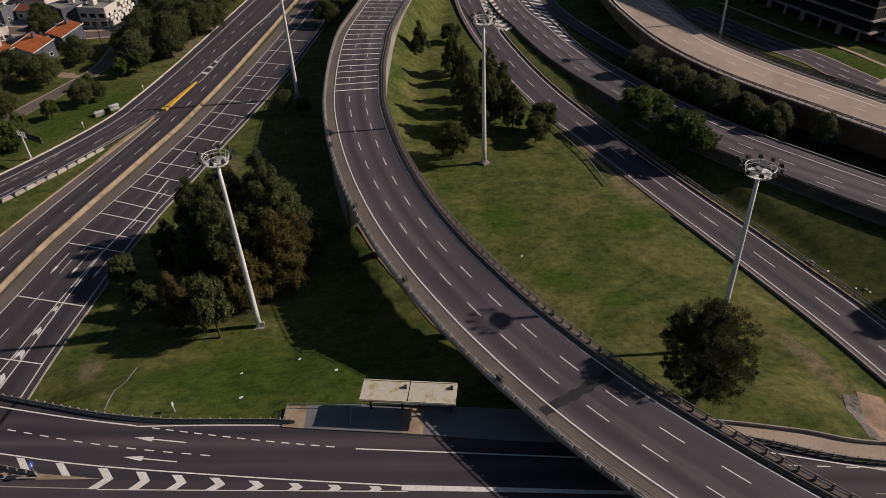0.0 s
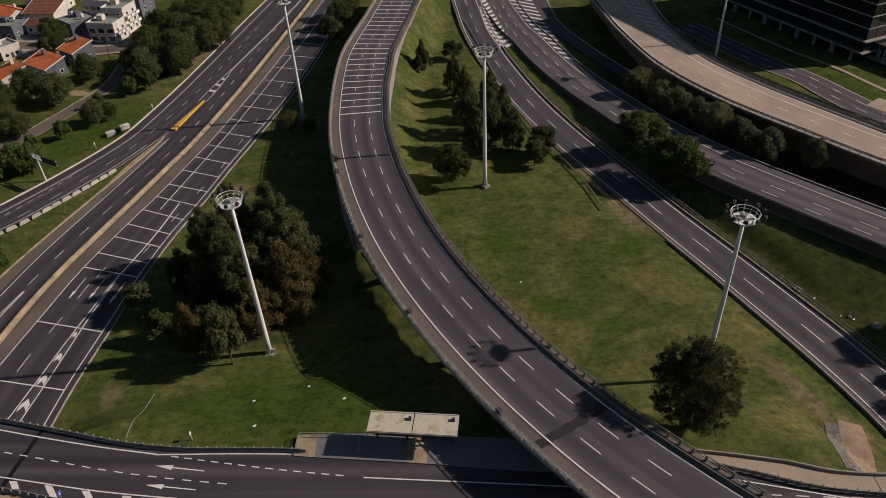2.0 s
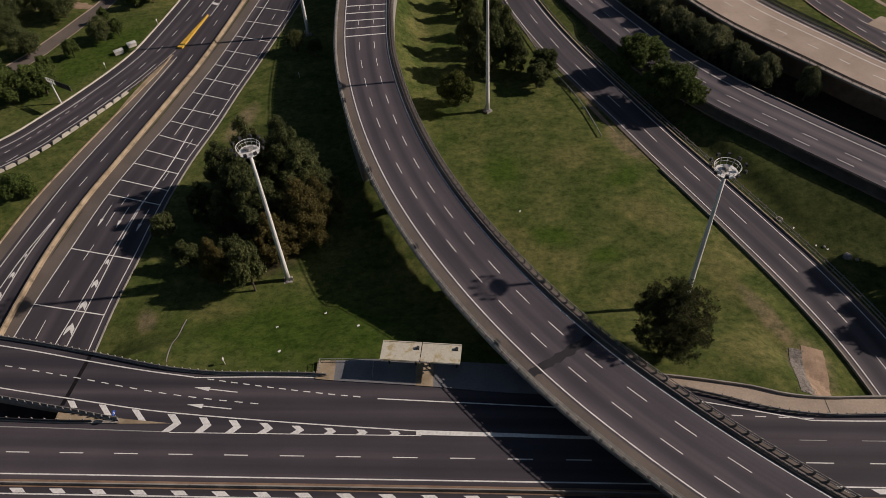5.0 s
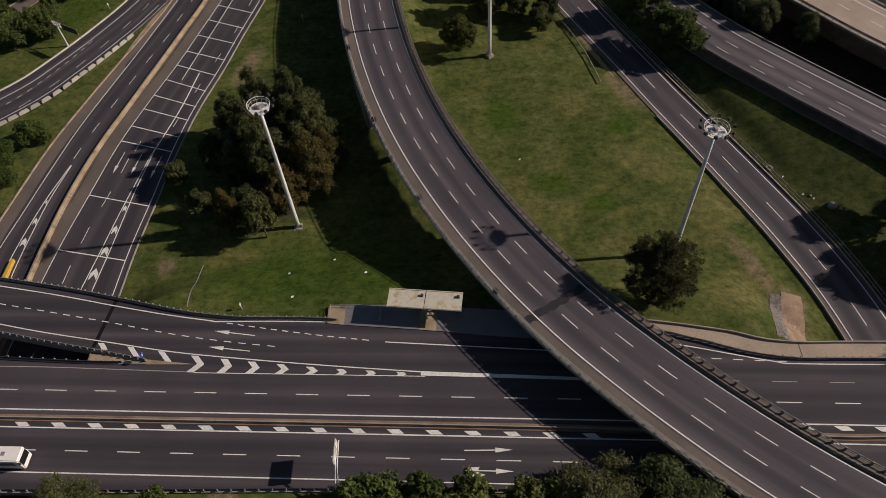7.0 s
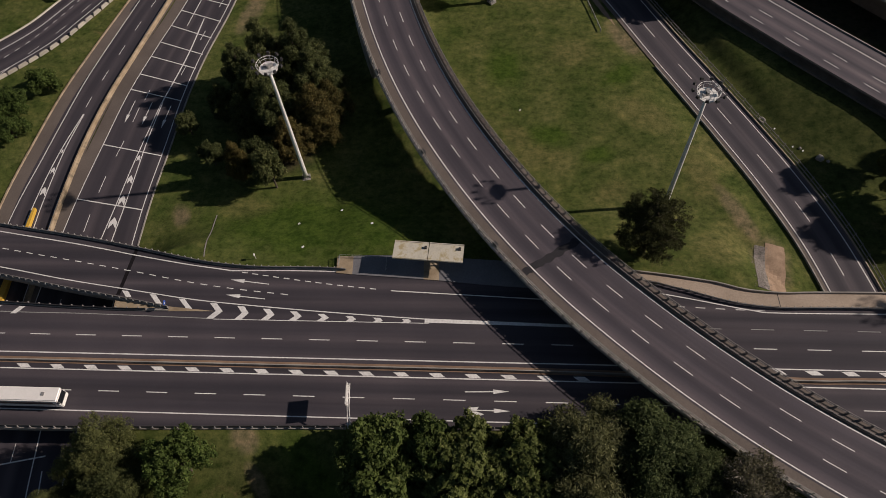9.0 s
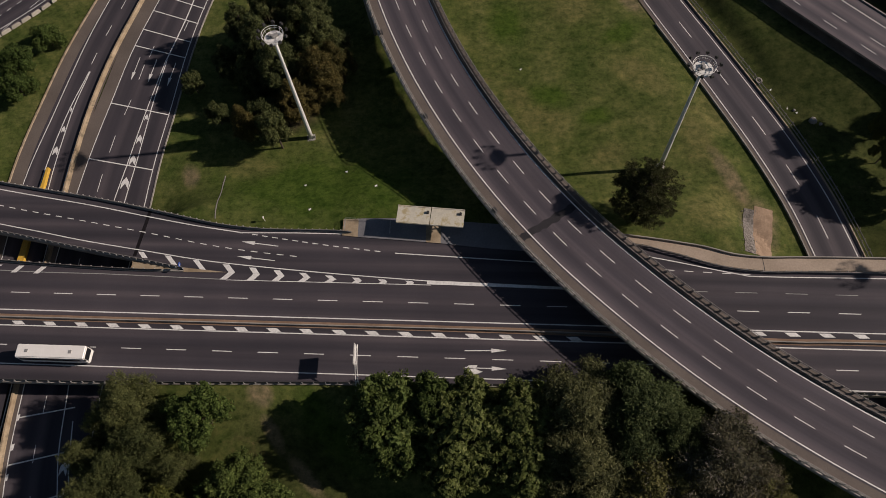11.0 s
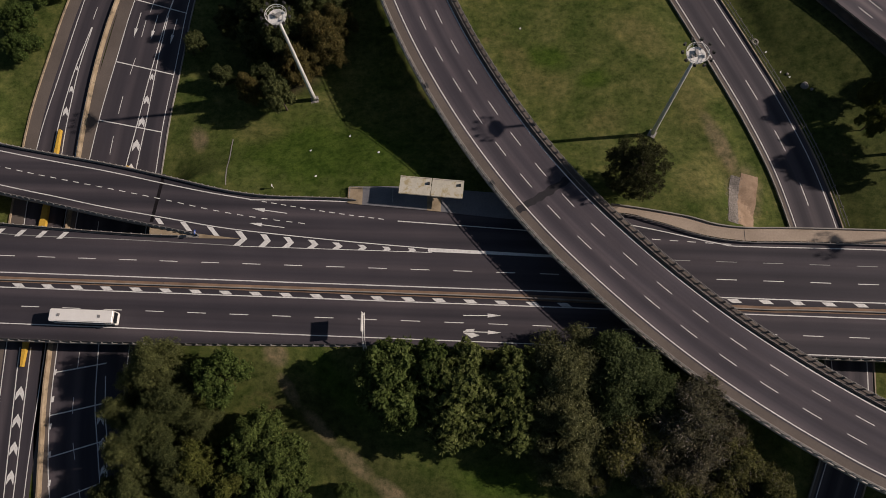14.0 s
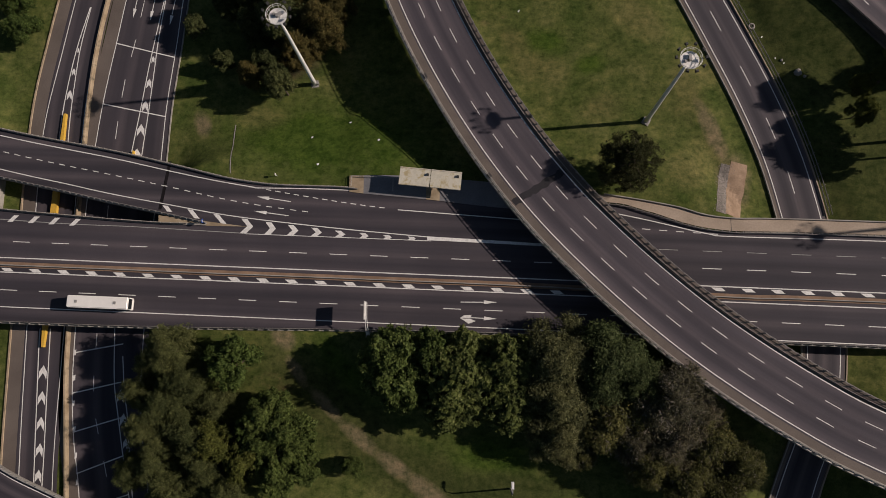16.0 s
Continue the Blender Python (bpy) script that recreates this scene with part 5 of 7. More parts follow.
# ---------------------------------------------------------------- footway, steps and canopy
fw = thing("pavement", "beige concrete footway along the overpass", "pavement", kind="structure")
# Shade of canopy and flyover put into the colour: grey shaded, sandy sunlit.
for x0, x1, m, words in ((-26, -22.8, SAND, "sandy paving, paler for the sun on it"), (-22.8, -8.9, GREY_PAVING, "grey concrete paving, darkened for the shade on it"), (-8.9, -5.9, SAND, "sandy paving, paler for the sun on it"), (-5.9, 27, GREY_PAVING, "grey concrete paving, darkened for the shade on it"), (27, 281, BEIGE, "")):
    g = Geo()
    xs = np.linspace(x0, x1, max(2, int((x1 - x0) / 2) + 1))
    for x in xs:
        ya, yb = float(y_on(NORTH_EDGE, x)) + (0.35 if x0 > 20 else -0.9), float(y_on(WALK_N, x))
        g.v += [(x, ya, 5.56), (x, ya, 5.72), (x, yb, 5.72), (x, yb, 4.6)]
    for i in range(len(xs) - 1):
        for k in range(3):
            a = i * 4 + k
            g.f.append((a + 1, a, a + 4, a + 5))
    part("paving", g, m, fw, words)
g = Geo()
for x in np.arange(30, 281, 2.0):
    ya, yb = float(y_on(WALK_N, x)), float(y_on(WALK_N, x + 2.0))
    n = len(g.v)
    g.v += [(x, ya, 5.72), (x + 2, yb, 5.72), (x + 2, yb, 6.25), (x, ya, 6.25), (x, ya + 0.22, 6.25), (x + 2, yb + 0.22, 6.25), (x + 2, yb + 0.22, 3.6), (x, ya + 0.22, 3.6)]
    g.f += [(n, n + 1, n + 2, n + 3), (n + 3, n + 2, n + 5, n + 4), (n + 4, n + 5, n + 6, n + 7)]
part("parapet_wall", g, CONCRETE, fw)
for x in (57.0,):
    g = Geo()
    g.box((x, 59.0, 5.725), (0.12, 3.4, 0.012))
    part("joint", g, DARK_STEEL, fw)


def bus_canopy():
    t = thing("bus_shelter", "long bus shelter with two pale stained concrete roof slabs", "bus shelter")
    ang = math.radians(-5.6)
    put = lambda a, b: (-7.75 + a * math.cos(ang) - b * math.sin(ang), 68.45 + a * math.sin(ang) + b * math.cos(ang))
    for a in (-3.38, 3.38):
        x, y = put(a, 0)
        g = Geo()
        g.box((x, y, 10.0), (6.6, 4.0, 0.22), ang)
        g.box((x, y, 9.8), (6.3, 0.4, 0.3), ang)
        part("roof_slab", g, ROOF_PANEL, t, "stained pale concrete slab")
        for b in (-1.85, 1.85):
            g = Geo()
            bx, by = put(a, b)
            g.box((bx, by, 10.16), (6.6, 0.16, 0.12), ang)
            part("roof_edge", g, ROOF_PANEL, t)
    for a in (-5.8, -1.2, 1.2, 5.8):
        x, y = put(a, 0.4)
        g = Geo()
        g.tube([(x, y, 5.5), (x, y, 9.8)], 0.16, 10)
        part("post", g, DARK_STEEL, t)
    for a, b in ((-0.6, 0.7), (5.9, 0.9)):
        x, y = put(a, b)
        g = Geo()
        g.box((x, y, 10.3), (0.5, 0.6, 0.4), ang, 0.8)
        part("roof_box", g, DARK_STEEL, t, "small dark box on the roof")
    x, y = put(0, 1.3)
    g = Geo()
    g.box((x, y, 6.2), (11.5, 0.5, 0.12), ang)
    g.box((x, y + 0.1, 5.95), (11.0, 0.12, 0.5), ang)
    part("bench", g, CONCRETE, t)


bus_canopy()
fence = thing("railing", "thin grey handrail beside a footway", "railing")
for (xa, ya), (xb, yb) in (((-25.5, 70.0), (-15, 69.6)), ((-25.5, 70.0), (-25.5, 67.6)), ((-16.2, 66.6), (-16.2, 69.4))):
    for z in (6.2, 6.7):
        g = Geo()
        g.tube([(xa, ya, z), (xb, yb, z)], 0.035, 6)
        part("handrail", g, STEEL, fence)
    for k in range(5):
        g = Geo()
        x, y = xa + (xb - xa) * k / 4, ya + (yb - ya) * k / 4
        g.tube([(x, y, 5.6), (x, y, 6.7)], 0.035, 6)
        part("post", g, STEEL, fence)


# ---------------------------------------------------------------- high masts
def high_mast():
    """A tall tapered lighting mast with a round gallery of floodlights."""
    t = thing("lighting_mast", "tall pale steel lighting mast with a round floodlight gallery", "lighting mast", "lighting masts")
    H = 33.6
    g = Geo()
    zs = [0.3, 4, 9, 15, 21, 27, H]
    g.tube([(0, 0, z) for z in zs], [0.52 - 0.24 * z / H for z in zs], 16)
    part("mast", g, WHITE_METAL, t, smooth=True)
    g = Geo()
    g.box((0, 0, 0.15), (1.8, 1.7, 0.5))
    part("foundation", g, CONCRETE, t)
    g = Geo()
    g.tube([(0, 0, 0.35), (0, 0, 0.5)], 0.85, 16)
    for k in range(8):
        a = k * math.pi / 4
        g.tube([(0.68 * math.cos(a), 0.68 * math.sin(a), 0.45), (0.68 * math.cos(a), 0.68 * math.sin(a), 0.72)], 0.05, 6)
    g.box((0.75, -0.2, 0.9), (0.5, 0.5, 0.9))
    part("base_plate", g, STEEL, t)
    g = Geo()
    for r0, r1, z in ((0.35, 1.75, H), ):
        n = len(g.v)
        for k in range(24):
            a = 2 * math.pi * k / 24
            for r, zz in ((r0, z), (r1, z), (r1, z - 0.12), (r0, z - 0.12)):
                g.v.append((r * math.cos(a), r * math.sin(a), zz))
        for k in range(24):
            for q in range(4):
                a, b = n + k * 4 + q, n + k * 4 + (q + 1) % 4
                c, d = n + ((k + 1) % 24) * 4 + (q + 1) % 4, n + ((k + 1) % 24) * 4 + q
                g.f.append((a, d, c, b))
    part("gallery_floor", g, WHITE_METAL, t)
    g = Geo()
    for zz, rr in ((H + 1.05, 2.05), (H + 0.55, 1.95)):
        ring = [(rr * math.cos(2 * math.pi * k / 24), rr * math.sin(2 * math.pi * k / 24), zz) for k in range(25)]
        g.tube(ring, 0.055 if zz > H + 1 else 0.035, 6, False)
    part("gallery_ring", g, WHITE_METAL, t)
    for k in range(12):
        a = 2 * math.pi * (k + 0.5) / 12
        u = Geo()
        u.tube([(1.7 * math.cos(a), 1.7 * math.sin(a), H - 0.05), (2.05 * math.cos(a), 2.05 * math.sin(a), H + 1.05)], 0.035, 5)
        part("upright", u, WHITE_METAL, t)
    for k in range(10):
        a = 2 * math.pi * k / 10 + 0.2
        f = Geo()
        ca, sa = math.cos(a), math.sin(a)
        f.box((2.75 * ca, 2.75 * sa, H + 1.2), (0.45, 0.62, 0.5), a, 0.75)
        f.tube([(2.0 * ca, 2.0 * sa, H + 0.5), (2.65 * ca, 2.65 * sa, H + 1.05)], 0.05, 5)
        part("floodlight", f, DARK_STEEL, t, "dark floodlight")
    m = Geo()
    m.box((0.5, 0.3, H + 0.3), (0.8, 0.5, 0.6), 0.4)
    m.box((-0.6, 0.5, H + 0.2), (0.5, 0.5, 0.4), 0.9)
    m.tube([(0, 0, H), (0, 0, H + 0.7)], 0.3, 10)
    part("winch_box", m, STEEL, t)
    return t


mast = high_mast()
mast.matrix_basis = pose(-35.95, 94.0, -0.35, 0, 0, 10)
for x, y, z, r, k in ((41.0, 84.5, 0.2, 60, 1), (6.45, 148.9, 0.1, 130, 1), (-44.6, 189.6, 0.0, 200, 1), (80.2, 211.5, 2.2, 20, 0.84), (122.8, 61.9, 2.0, 0, 1)):
    copy_thing(mast, pose(x, y, z, 0, 0, r) @ Matrix.Scale(k, 4))


# ---------------------------------------------------------------- road signs
def cantilever_sign():
    t = thing("road_sign_gantry", "white lattice cantilever post carrying a road sign", "road sign")
    x0, y0, z0 = -20.6, 35.0, height_at(-20.6, 35.0)
    g = Geo()
    g.box((x0, y0, z0 + 0.1), (1.6, 1.2, 0.5))
    part("foundation", g, CONCRETE, t)
    for dx in (-0.55, 0.55):
        g = Geo()
        g.tube([(x0 + dx, y0, z0), (x0 + dx * 0.4, y0 + 0.5, 9.2), (x0 + dx * 0.3, y0 + 3.0, 11.3), (x0 + dx * 0.3, 41.6, 12.0)], [0.12, 0.11, 0.09, 0.08], 8)
        part("post", g, WHITE_METAL, t)
    g = Geo()
    for k in range(10):
        a = k / 9
        z = z0 + 0.6 + a * (8.6 - z0)
        w = 0.55 - 0.3 * a
        g.tube([(x0 - w, y0 + 0.4 * a, z), (x0 + w, y0 + 0.4 * (a + 0.1), z + 0.45)], 0.045, 5)
    part("lattice", g, WHITE_METAL, t)
    g = Geo()
    g.box((x0 - 0.32, 39.8, 11.6), (0.09, 3.9, 2.2))
    part("sign_panel", g, STEEL, t, "plain sign panel seen from its edge")
    g = Geo()
    for z in (10.9, 11.6, 12.3):
        g.box((x0 - 0.22, 39.8, z), (0.12, 3.7, 0.1))
    for y in (38.3, 39.4, 40.5, 41.4):
        g.box((x0 - 0.16, y, 11.6), (0.1, 0.1, 2.1))
    part("panel_frame", g, WHITE_METAL, t)


cantilever_sign()


def roadside_sign(x, y, rz):
    t = thing("road_sign_gantry", "dark road sign on a leaning pale post beside a ramp", "road sign", at=pose(x, y, height_at(x, y), 0, 0, rz))
    g = Geo()
    g.tube([(0, 0, 0), (0, 0, 6.8)], [0.24, 0.17], 10)
    part("post", g, WHITE_METAL, t)
    g = Geo()
    g.box((5.0, 0, 7.0), (5.6, 0.14, 1.7))
    part("sign_panel", g, DARK_STEEL, t, "dark back of a sign panel")
    g = Geo()
    for z in (6.0, 7.2):
        g.box((3.1, 0.16, z + 0.4), (9.4, 0.14, 0.14))
    for k in range(5):
        g.box((-1.5 + k * 0.9, 0.16, 7.0), (0.14, 0.14, 1.3))
    part("bracket", g, WHITE_METAL, t)


roadside_sign(-107.4, 159.1, -29)
for x, y, h in ((-42.4, 70.2, 1.6), (-44.0, 167.0, 1.4), (-92.6, 199.8, 1.2), (-100.6, 175.5, 1.6)):
    t = thing("marker_post", "short white marker post on the grass", "post", "marker posts")
    z = height_at(x, y)
    g = Geo()
    g.tube([(x, y, z - 0.1), (x, y, z + h)], 0.06, 8)
    part("post", g, WHITE_METAL, t)
    g = Geo()
    g.box((x, y, z + h), (0.1, 0.5, 0.6))
    part("plate", g, WHITE_METAL, t)

# gutter, bare patches and litter on the lawns
def patch(name, label, cx, cy, rx, ry, mat, rz=0.0, seed=1, lift=0.05, category="bare ground", n=26):
    """An uneven patch that follows the ground."""
    rnd = random.Random(seed)
    ring = [1 + rnd.uniform(-0.22, 0.22) for _ in range(n)]
    g = Geo()
    ca, sa = math.cos(rz), math.sin(rz)
    for j in range(5):
        for k in range(n):
            a = 2 * math.pi * k / n
            r = ring[k] * (j + 0.001) / 4
            x, y = rx * r * math.cos(a), ry * r * math.sin(a)
            X, Y = cx + x * ca - y * sa, cy + x * sa + y * ca
            g.v.append((X, Y, height_at(X, Y) + lift * (1 - (j / 4) ** 4) - 0.02 * (j == 4)))
    for j in range(4):
        for k in range(n):
            a, b = j * n + k, j * n + (k + 1) % n
            g.f.append((a, a + n, b + n, b))
    tagged(part(name, g, mat, smooth=True), label, category, kind="structure")


def strip(name, label, pts, width, mat, lift=0.06, category="path"):
    w = Way([(x, y, 0, 0) for x, y in pts], 1.0)
    g = Geo()
    rnd = random.Random(len(pts))
    n = 6
    for s in w.steps(step=1.0):
        lo, hi = -width / 2 + rnd.uniform(-0.05, 0.05) * width / 2, width / 2 + rnd.uniform(-0.05, 0.05) * width / 2
        for k in range(n):
            x, y, _ = w.at(s, lo + (hi - lo) * k / (n - 1))
            g.v.append((x, y, height_at(x, y) + lift))
    for i in range(len(g.v) // n - 1):
        for k in range(n - 1):
            g.f.append((n * i + k, n * i + k + 1, n * (i + 1) + k + 1, n * (i + 1) + k))
    tagged(part(name, g, mat), label, category, kind="structure")


strip("dirt_path", "pale sandy verge between a ramp rail and a kerb", [(-91.6, 146), (-90.5, 151), (-88.1, 163), (-84.9, 175), (-83.2, 182), (-82.6, 185)], 1.5, SAND, 0.12)
strip("gutter", "narrow pale concrete gutter across the lawn", [(-53.9, 83.6), (-53.9, 81.3), (-53.5, 77), (-53.2, 72.4), (-53.0, 70.8)], 0.22, CONCRETE, 0.1)
strip("dirt_path", "bare reddish earth strip across the lawn", [(61.7, 74.8), (60.8, 70.5), (59.5, 65.6), (58.3, 61.6)], 4.0, EARTH, 0.1)
strip("gravel_strip", "grey gravel strip beside bare earth", [(58.7, 74.4), (57.6, 70.3), (56.2, 65.8), (55.3, 62.2)], 2.4, GRAVEL, 0.09)
rnd = random.Random(12)
g = Geo()
for _ in range(480):
    k, o = rnd.random(), rnd.gauss(0, 0.75)
    x, y = 58.7 - 3.4 * k + o, 74.4 - 12.2 * k
    r = rnd.uniform(0.03, 0.11)
    g.box((x, y, height_at(x, y) + 0.1), (2 * r, 1.6 * r, r), rnd.uniform(0, 3), 0.7)
tagged(part("gravel_stones", g, GRAVEL), "loose grey stones on a gravel strip", "stones", kind="stuff")
patch("bare_patch", "dry bare earth beside the guard rail", 34.2, 146.0, 0.75, 7.0, EARTH, 0.42, 5)
strip("dirt_path", "worn earth edge under a flyover", [(-20.6, 124), (-18.2, 118.5), (-14.5, 110.5), (-10.5, 103.5), (-7, 97), (-3.5, 91), (0, 86)], 2.4, EARTH, 0.12)
for k, (x, y) in enumerate(((-33.5, 73.1), (-35.5, 80), (-20, 79), (71.5, 100.2), (73.3, 98.8), (68.7, 105.4), (-27, 84), (12, 112))):
    g = Geo()
    rnd = random.Random(k)
    z = height_at(x, y)
    g.poly([(x + rnd.uniform(0.1, 0.35) * math.cos(a), y + rnd.uniform(0.1, 0.35) * math.sin(a), z + 0.06 + rnd.uniform(0, 0.08)) for a in (0, 1.2, 2.5, 3.8, 5.0)])
    g.poly([(x + 0.15, y, z), (x + 0.35, y + 0.2, z + 0.02), (x + 0.1, y + 0.3, z + 0.2)])
    tagged(part("litter", g, WHITE_METAL), "scrap of white litter on the grass", "litter", "litter")
for x, y, r in ((76.2, 96.4, 0.95), (77.6, 95.4, 0.4), (72.9, 99.6, 0.35)):
    g = Geo()
    rnd = random.Random(int(x * 10))
    z = height_at(x, y)
    ring = [[(x + r * q * rnd.uniform(0.8, 1.1) * math.cos(a), y + r * q * rnd.uniform(0.8, 1.1) * math.sin(a), z + h) for a in np.linspace(0, 5.5, 8)] for q, h in ((1, -0.1), (0.9, r * 0.45), (0.45, r * 0.75))]
    for lo, hi in zip(ring[:-1], ring[1:]):
        for k in range(8):
            g.quad(lo[k], lo[(k + 1) % 8], hi[(k + 1) % 8], hi[k])
    g.poly(ring[-1])
    tagged(part("rock", g, CONCRETE), "pale broken concrete lump on the grass", "rock", "rubble")


# ---------------------------------------------------------------- trees
def leaves(lobes, count, size, seed, tuft=0.55, droop=0.0, spiky=False, per=18):
    """Small leaves in tufts over the surface of a few lobes (x, y, z, rx, rz); droop hangs the tufts down."""
    rng = np.random.default_rng(seed)
    lob = np.array(lobes, float)
    nt_ = count // per
    wts = lob[:, 3] ** 2
    pick = rng.choice(len(lob), nt_, p=wts / wts.sum())
    d = rng.normal(size=(nt_, 3))
    d[:, 2] = d[:, 2] * 0.9 + 0.3
    d /= np.linalg.norm(d, axis=1)[:, None]
    rad = rng.uniform(0.6 if spiky else 0.4, 1.0, nt_) ** 0.5 * (1 + (0.07 if spiky else 0.16) * rng.normal(size=nt_))
    tc = lob[pick, :3] + d * rad[:, None] * np.stack([lob[pick, 3], lob[pick, 3], lob[pick, 4]], 1)
    tr = tuft * rng.uniform(0.6, 1.4, nt_)
    n = nt_ * per
    ctr, out, r = np.repeat(tc, per, 0), np.repeat(d, per, 0), np.repeat(tr, per)
    o = rng.normal(size=(n, 3))
    o /= np.linalg.norm(o, axis=1)[:, None]
    off = o * (r * rng.uniform(0.2, 1.0, n) ** 0.6)[:, None]
    if droop:
        off *= np.array((1 - 0.45 * droop, 1 - 0.45 * droop, 1 + 0.9 * droop))
    c = ctr + off
    if droop:
        u = rng.normal(size=(n, 3)) * 0.5 + np.array((0, 0, -droop))
    else:
        u = o + out * 0.4 if spiky else rng.normal(size=(n, 3))
    u /= np.linalg.norm(u, axis=1)[:, None]
    nrm = out * 0.8 + 0.7 * o + 0.55 * rng.normal(size=(n, 3)) + np.array((0, 0, 0.3))
    nrm -= u * (nrm * u).sum(1)[:, None]
    nrm /= np.linalg.norm(nrm, axis=1)[:, None] + 1e-9
    w = np.cross(nrm, u)
    sz = size * rng.uniform(0.55, 1.35, n)[:, None]
    wide = 0.34 if (spiky or droop) else 0.62
    v = np.empty((n, 3, 3))
    v[:, 0], v[:, 1], v[:, 2] = c - u * sz * 0.8 - w * sz * wide, c - u * sz * 0.8 + w * sz * wide, c + u * sz * 1.25
    g = Geo()
    g.v = [tuple(p) for p in v.reshape(-1, 3).tolist()]
    g.f = [(3 * i, 3 * i + 1, 3 * i + 2) for i in range(n)]
    return g


def tree(label, mat, height, radius, count, size, seed, shape="broad", trunk=0.28, tuft=0.55, droop=0.0, spiky=False, per=18, twigs=0, bare=0.22):
    rnd = random.Random(seed)
    t = thing("tree", label, "tree", "trees")
    lobes, g = [], Geo()
    bole = height * (bare if shape in ("broad", "bush") else 0.12)
    top = height * (max(0.7, bare + 0.25) if shape in ("broad", "bush") else 0.96)
    bend = [(rnd.uniform(-0.3, 0.3), rnd.uniform(-0.3, 0.3)) for _ in range(4)]
    spine = [(0, 0, -0.4), (bend[0][0] * 0.3, bend[0][1] * 0.3, bole), (bend[1][0], bend[1][1], (bole + top) / 2), (bend[2][0] * 1.5, bend[2][1] * 1.5, top)]
    g.tube(spine, [trunk * 1.3, trunk, trunk * 0.65, trunk * 0.15], 8)
    if shape in ("broad", "bush"):
        n = 13 if shape == "broad" else 7
        for k in range(n):
            a = 2.399 * k + rnd.uniform(-0.3, 0.3)
            u = (k + 0.5) / n
            rr = radius * math.sqrt(1 - (u - 0.25) ** 2 * 1.25) * rnd.uniform(0.6, 0.86) if u < 0.95 else 0
            z = bole + (height - bole) * (0.18 + 0.62 * u)
            lr = radius * rnd.uniform(0.36, 0.52) * (1.0 - 0.15 * u)
            x, y = rr * math.cos(a), rr * math.sin(a)
            lobes.append((x, y, z, lr, lr * rnd.uniform(0.75, 1.0)))
            g.tube([spine[1] if u < 0.5 else spine[2], (x * 0.5, y * 0.5, z - lr * 0.6), (x * 0.9, y * 0.9, z)], [trunk * 0.4, trunk * 0.22, trunk * 0.06], 5)
        lobes.append((0, 0, height * 0.84, radius * 0.42, radius * 0.38))
    else:
        n = 12 if shape == "spire" else 16
        for k in range(n):
            u = k / (n - 1)
            z = bole + (height - bole) * (0.06 + 0.9 * u)
            prof = (1 - u) ** 0.75 if shape == "cone" else math.sqrt(max(0.03, 1 - (2 * u - 0.92) ** 2))
            if shape == "spire":
                prof = min(1.0, 0.55 + 2.4 * u) * (1 - u ** 1.5) + 0.06
            m = (8 if spiky else 5 if u < 0.8 else 2) if shape != "spire" else (4 if u < 0.7 else 2)
            if shape == "oval":
                lobes.append((0, 0, z, radius * prof * 0.62, radius * 0.3))
            for q in range(m):
                a = 2 * math.pi * q / m + k * 1.1 + rnd.uniform(-0.3, 0.3)
                rr = radius * prof * (rnd.uniform(0.82, 0.94) if spiky else rnd.uniform(0.45, 1.15))
                lr = radius * (0.2 if shape == "cone" else 0.2 if shape == "oval" else 0.3) * rnd.uniform(0.7, 1.25) * (0.6 + 0.4 * prof)
                x, y = rr * math.cos(a), rr * math.sin(a)
                lobes.append((x, y, z, lr, lr * 0.8))
                if q % 2 == 0:
                    g.tube([(0, 0, z - 0.3), (x, y, z)], [trunk * 0.25, trunk * 0.06], 4, False)
    part("trunk", g, BARK, t)
    if twigs:
        tw = Geo()
        for k in range(twigs):
            x, y, z, lr, lz = rnd.choice(lobes)
            a, e = rnd.uniform(0, 6.283), rnd.uniform(-0.1, 1.0)
            r = lr * rnd.uniform(0.85, 1.2)
            tip = (x + r * math.cos(a) * math.cos(e), y + r * math.sin(a) * math.cos(e), z + r * math.sin(e))
            mid = ((x + tip[0]) / 2 + rnd.uniform(-0.2, 0.2), (y + tip[1]) / 2 + rnd.uniform(-0.2, 0.2), (z + tip[2]) / 2 + 0.1)
            tw.tube([(x, y, z - lz * 0.3), mid, tip], [0.06, 0.045, 0.02], 3, False)
        part("twig_mass", tw, TWIG, t, "bare grey twigs")
    part("crown", leaves(lobes, count, size, seed, tuft, droop, spiky, per), mat, t)
    return t


def grove(proto, spots, seed=3):
    """Copies of a tree at (x, y, height, optional width factor); the first spot takes the tree itself."""
    rnd = random.Random(seed)
    h0 = proto["height"]
    places = []
    for x, y, h, *wide in spots:
        k = h / h0
        kw = k * (wide[0] if wide else 1.0)
        places.append(pose(x, y, height_at(x, y) - 0.05, 0, 0, rnd.uniform(0, 360)) @ Matrix.Diagonal((kw * rnd.uniform(0.92, 1.08), kw * rnd.uniform(0.92, 1.08), k, 1)))
    for m in places[1:]:
        copy_thing(proto, m)
    proto.matrix_basis = places[0]


def kind_of_tree(label, mat, height, *rest, **kw):
    t = tree(label, mat, height, *rest, **kw)
    t["height"] = height
    return t


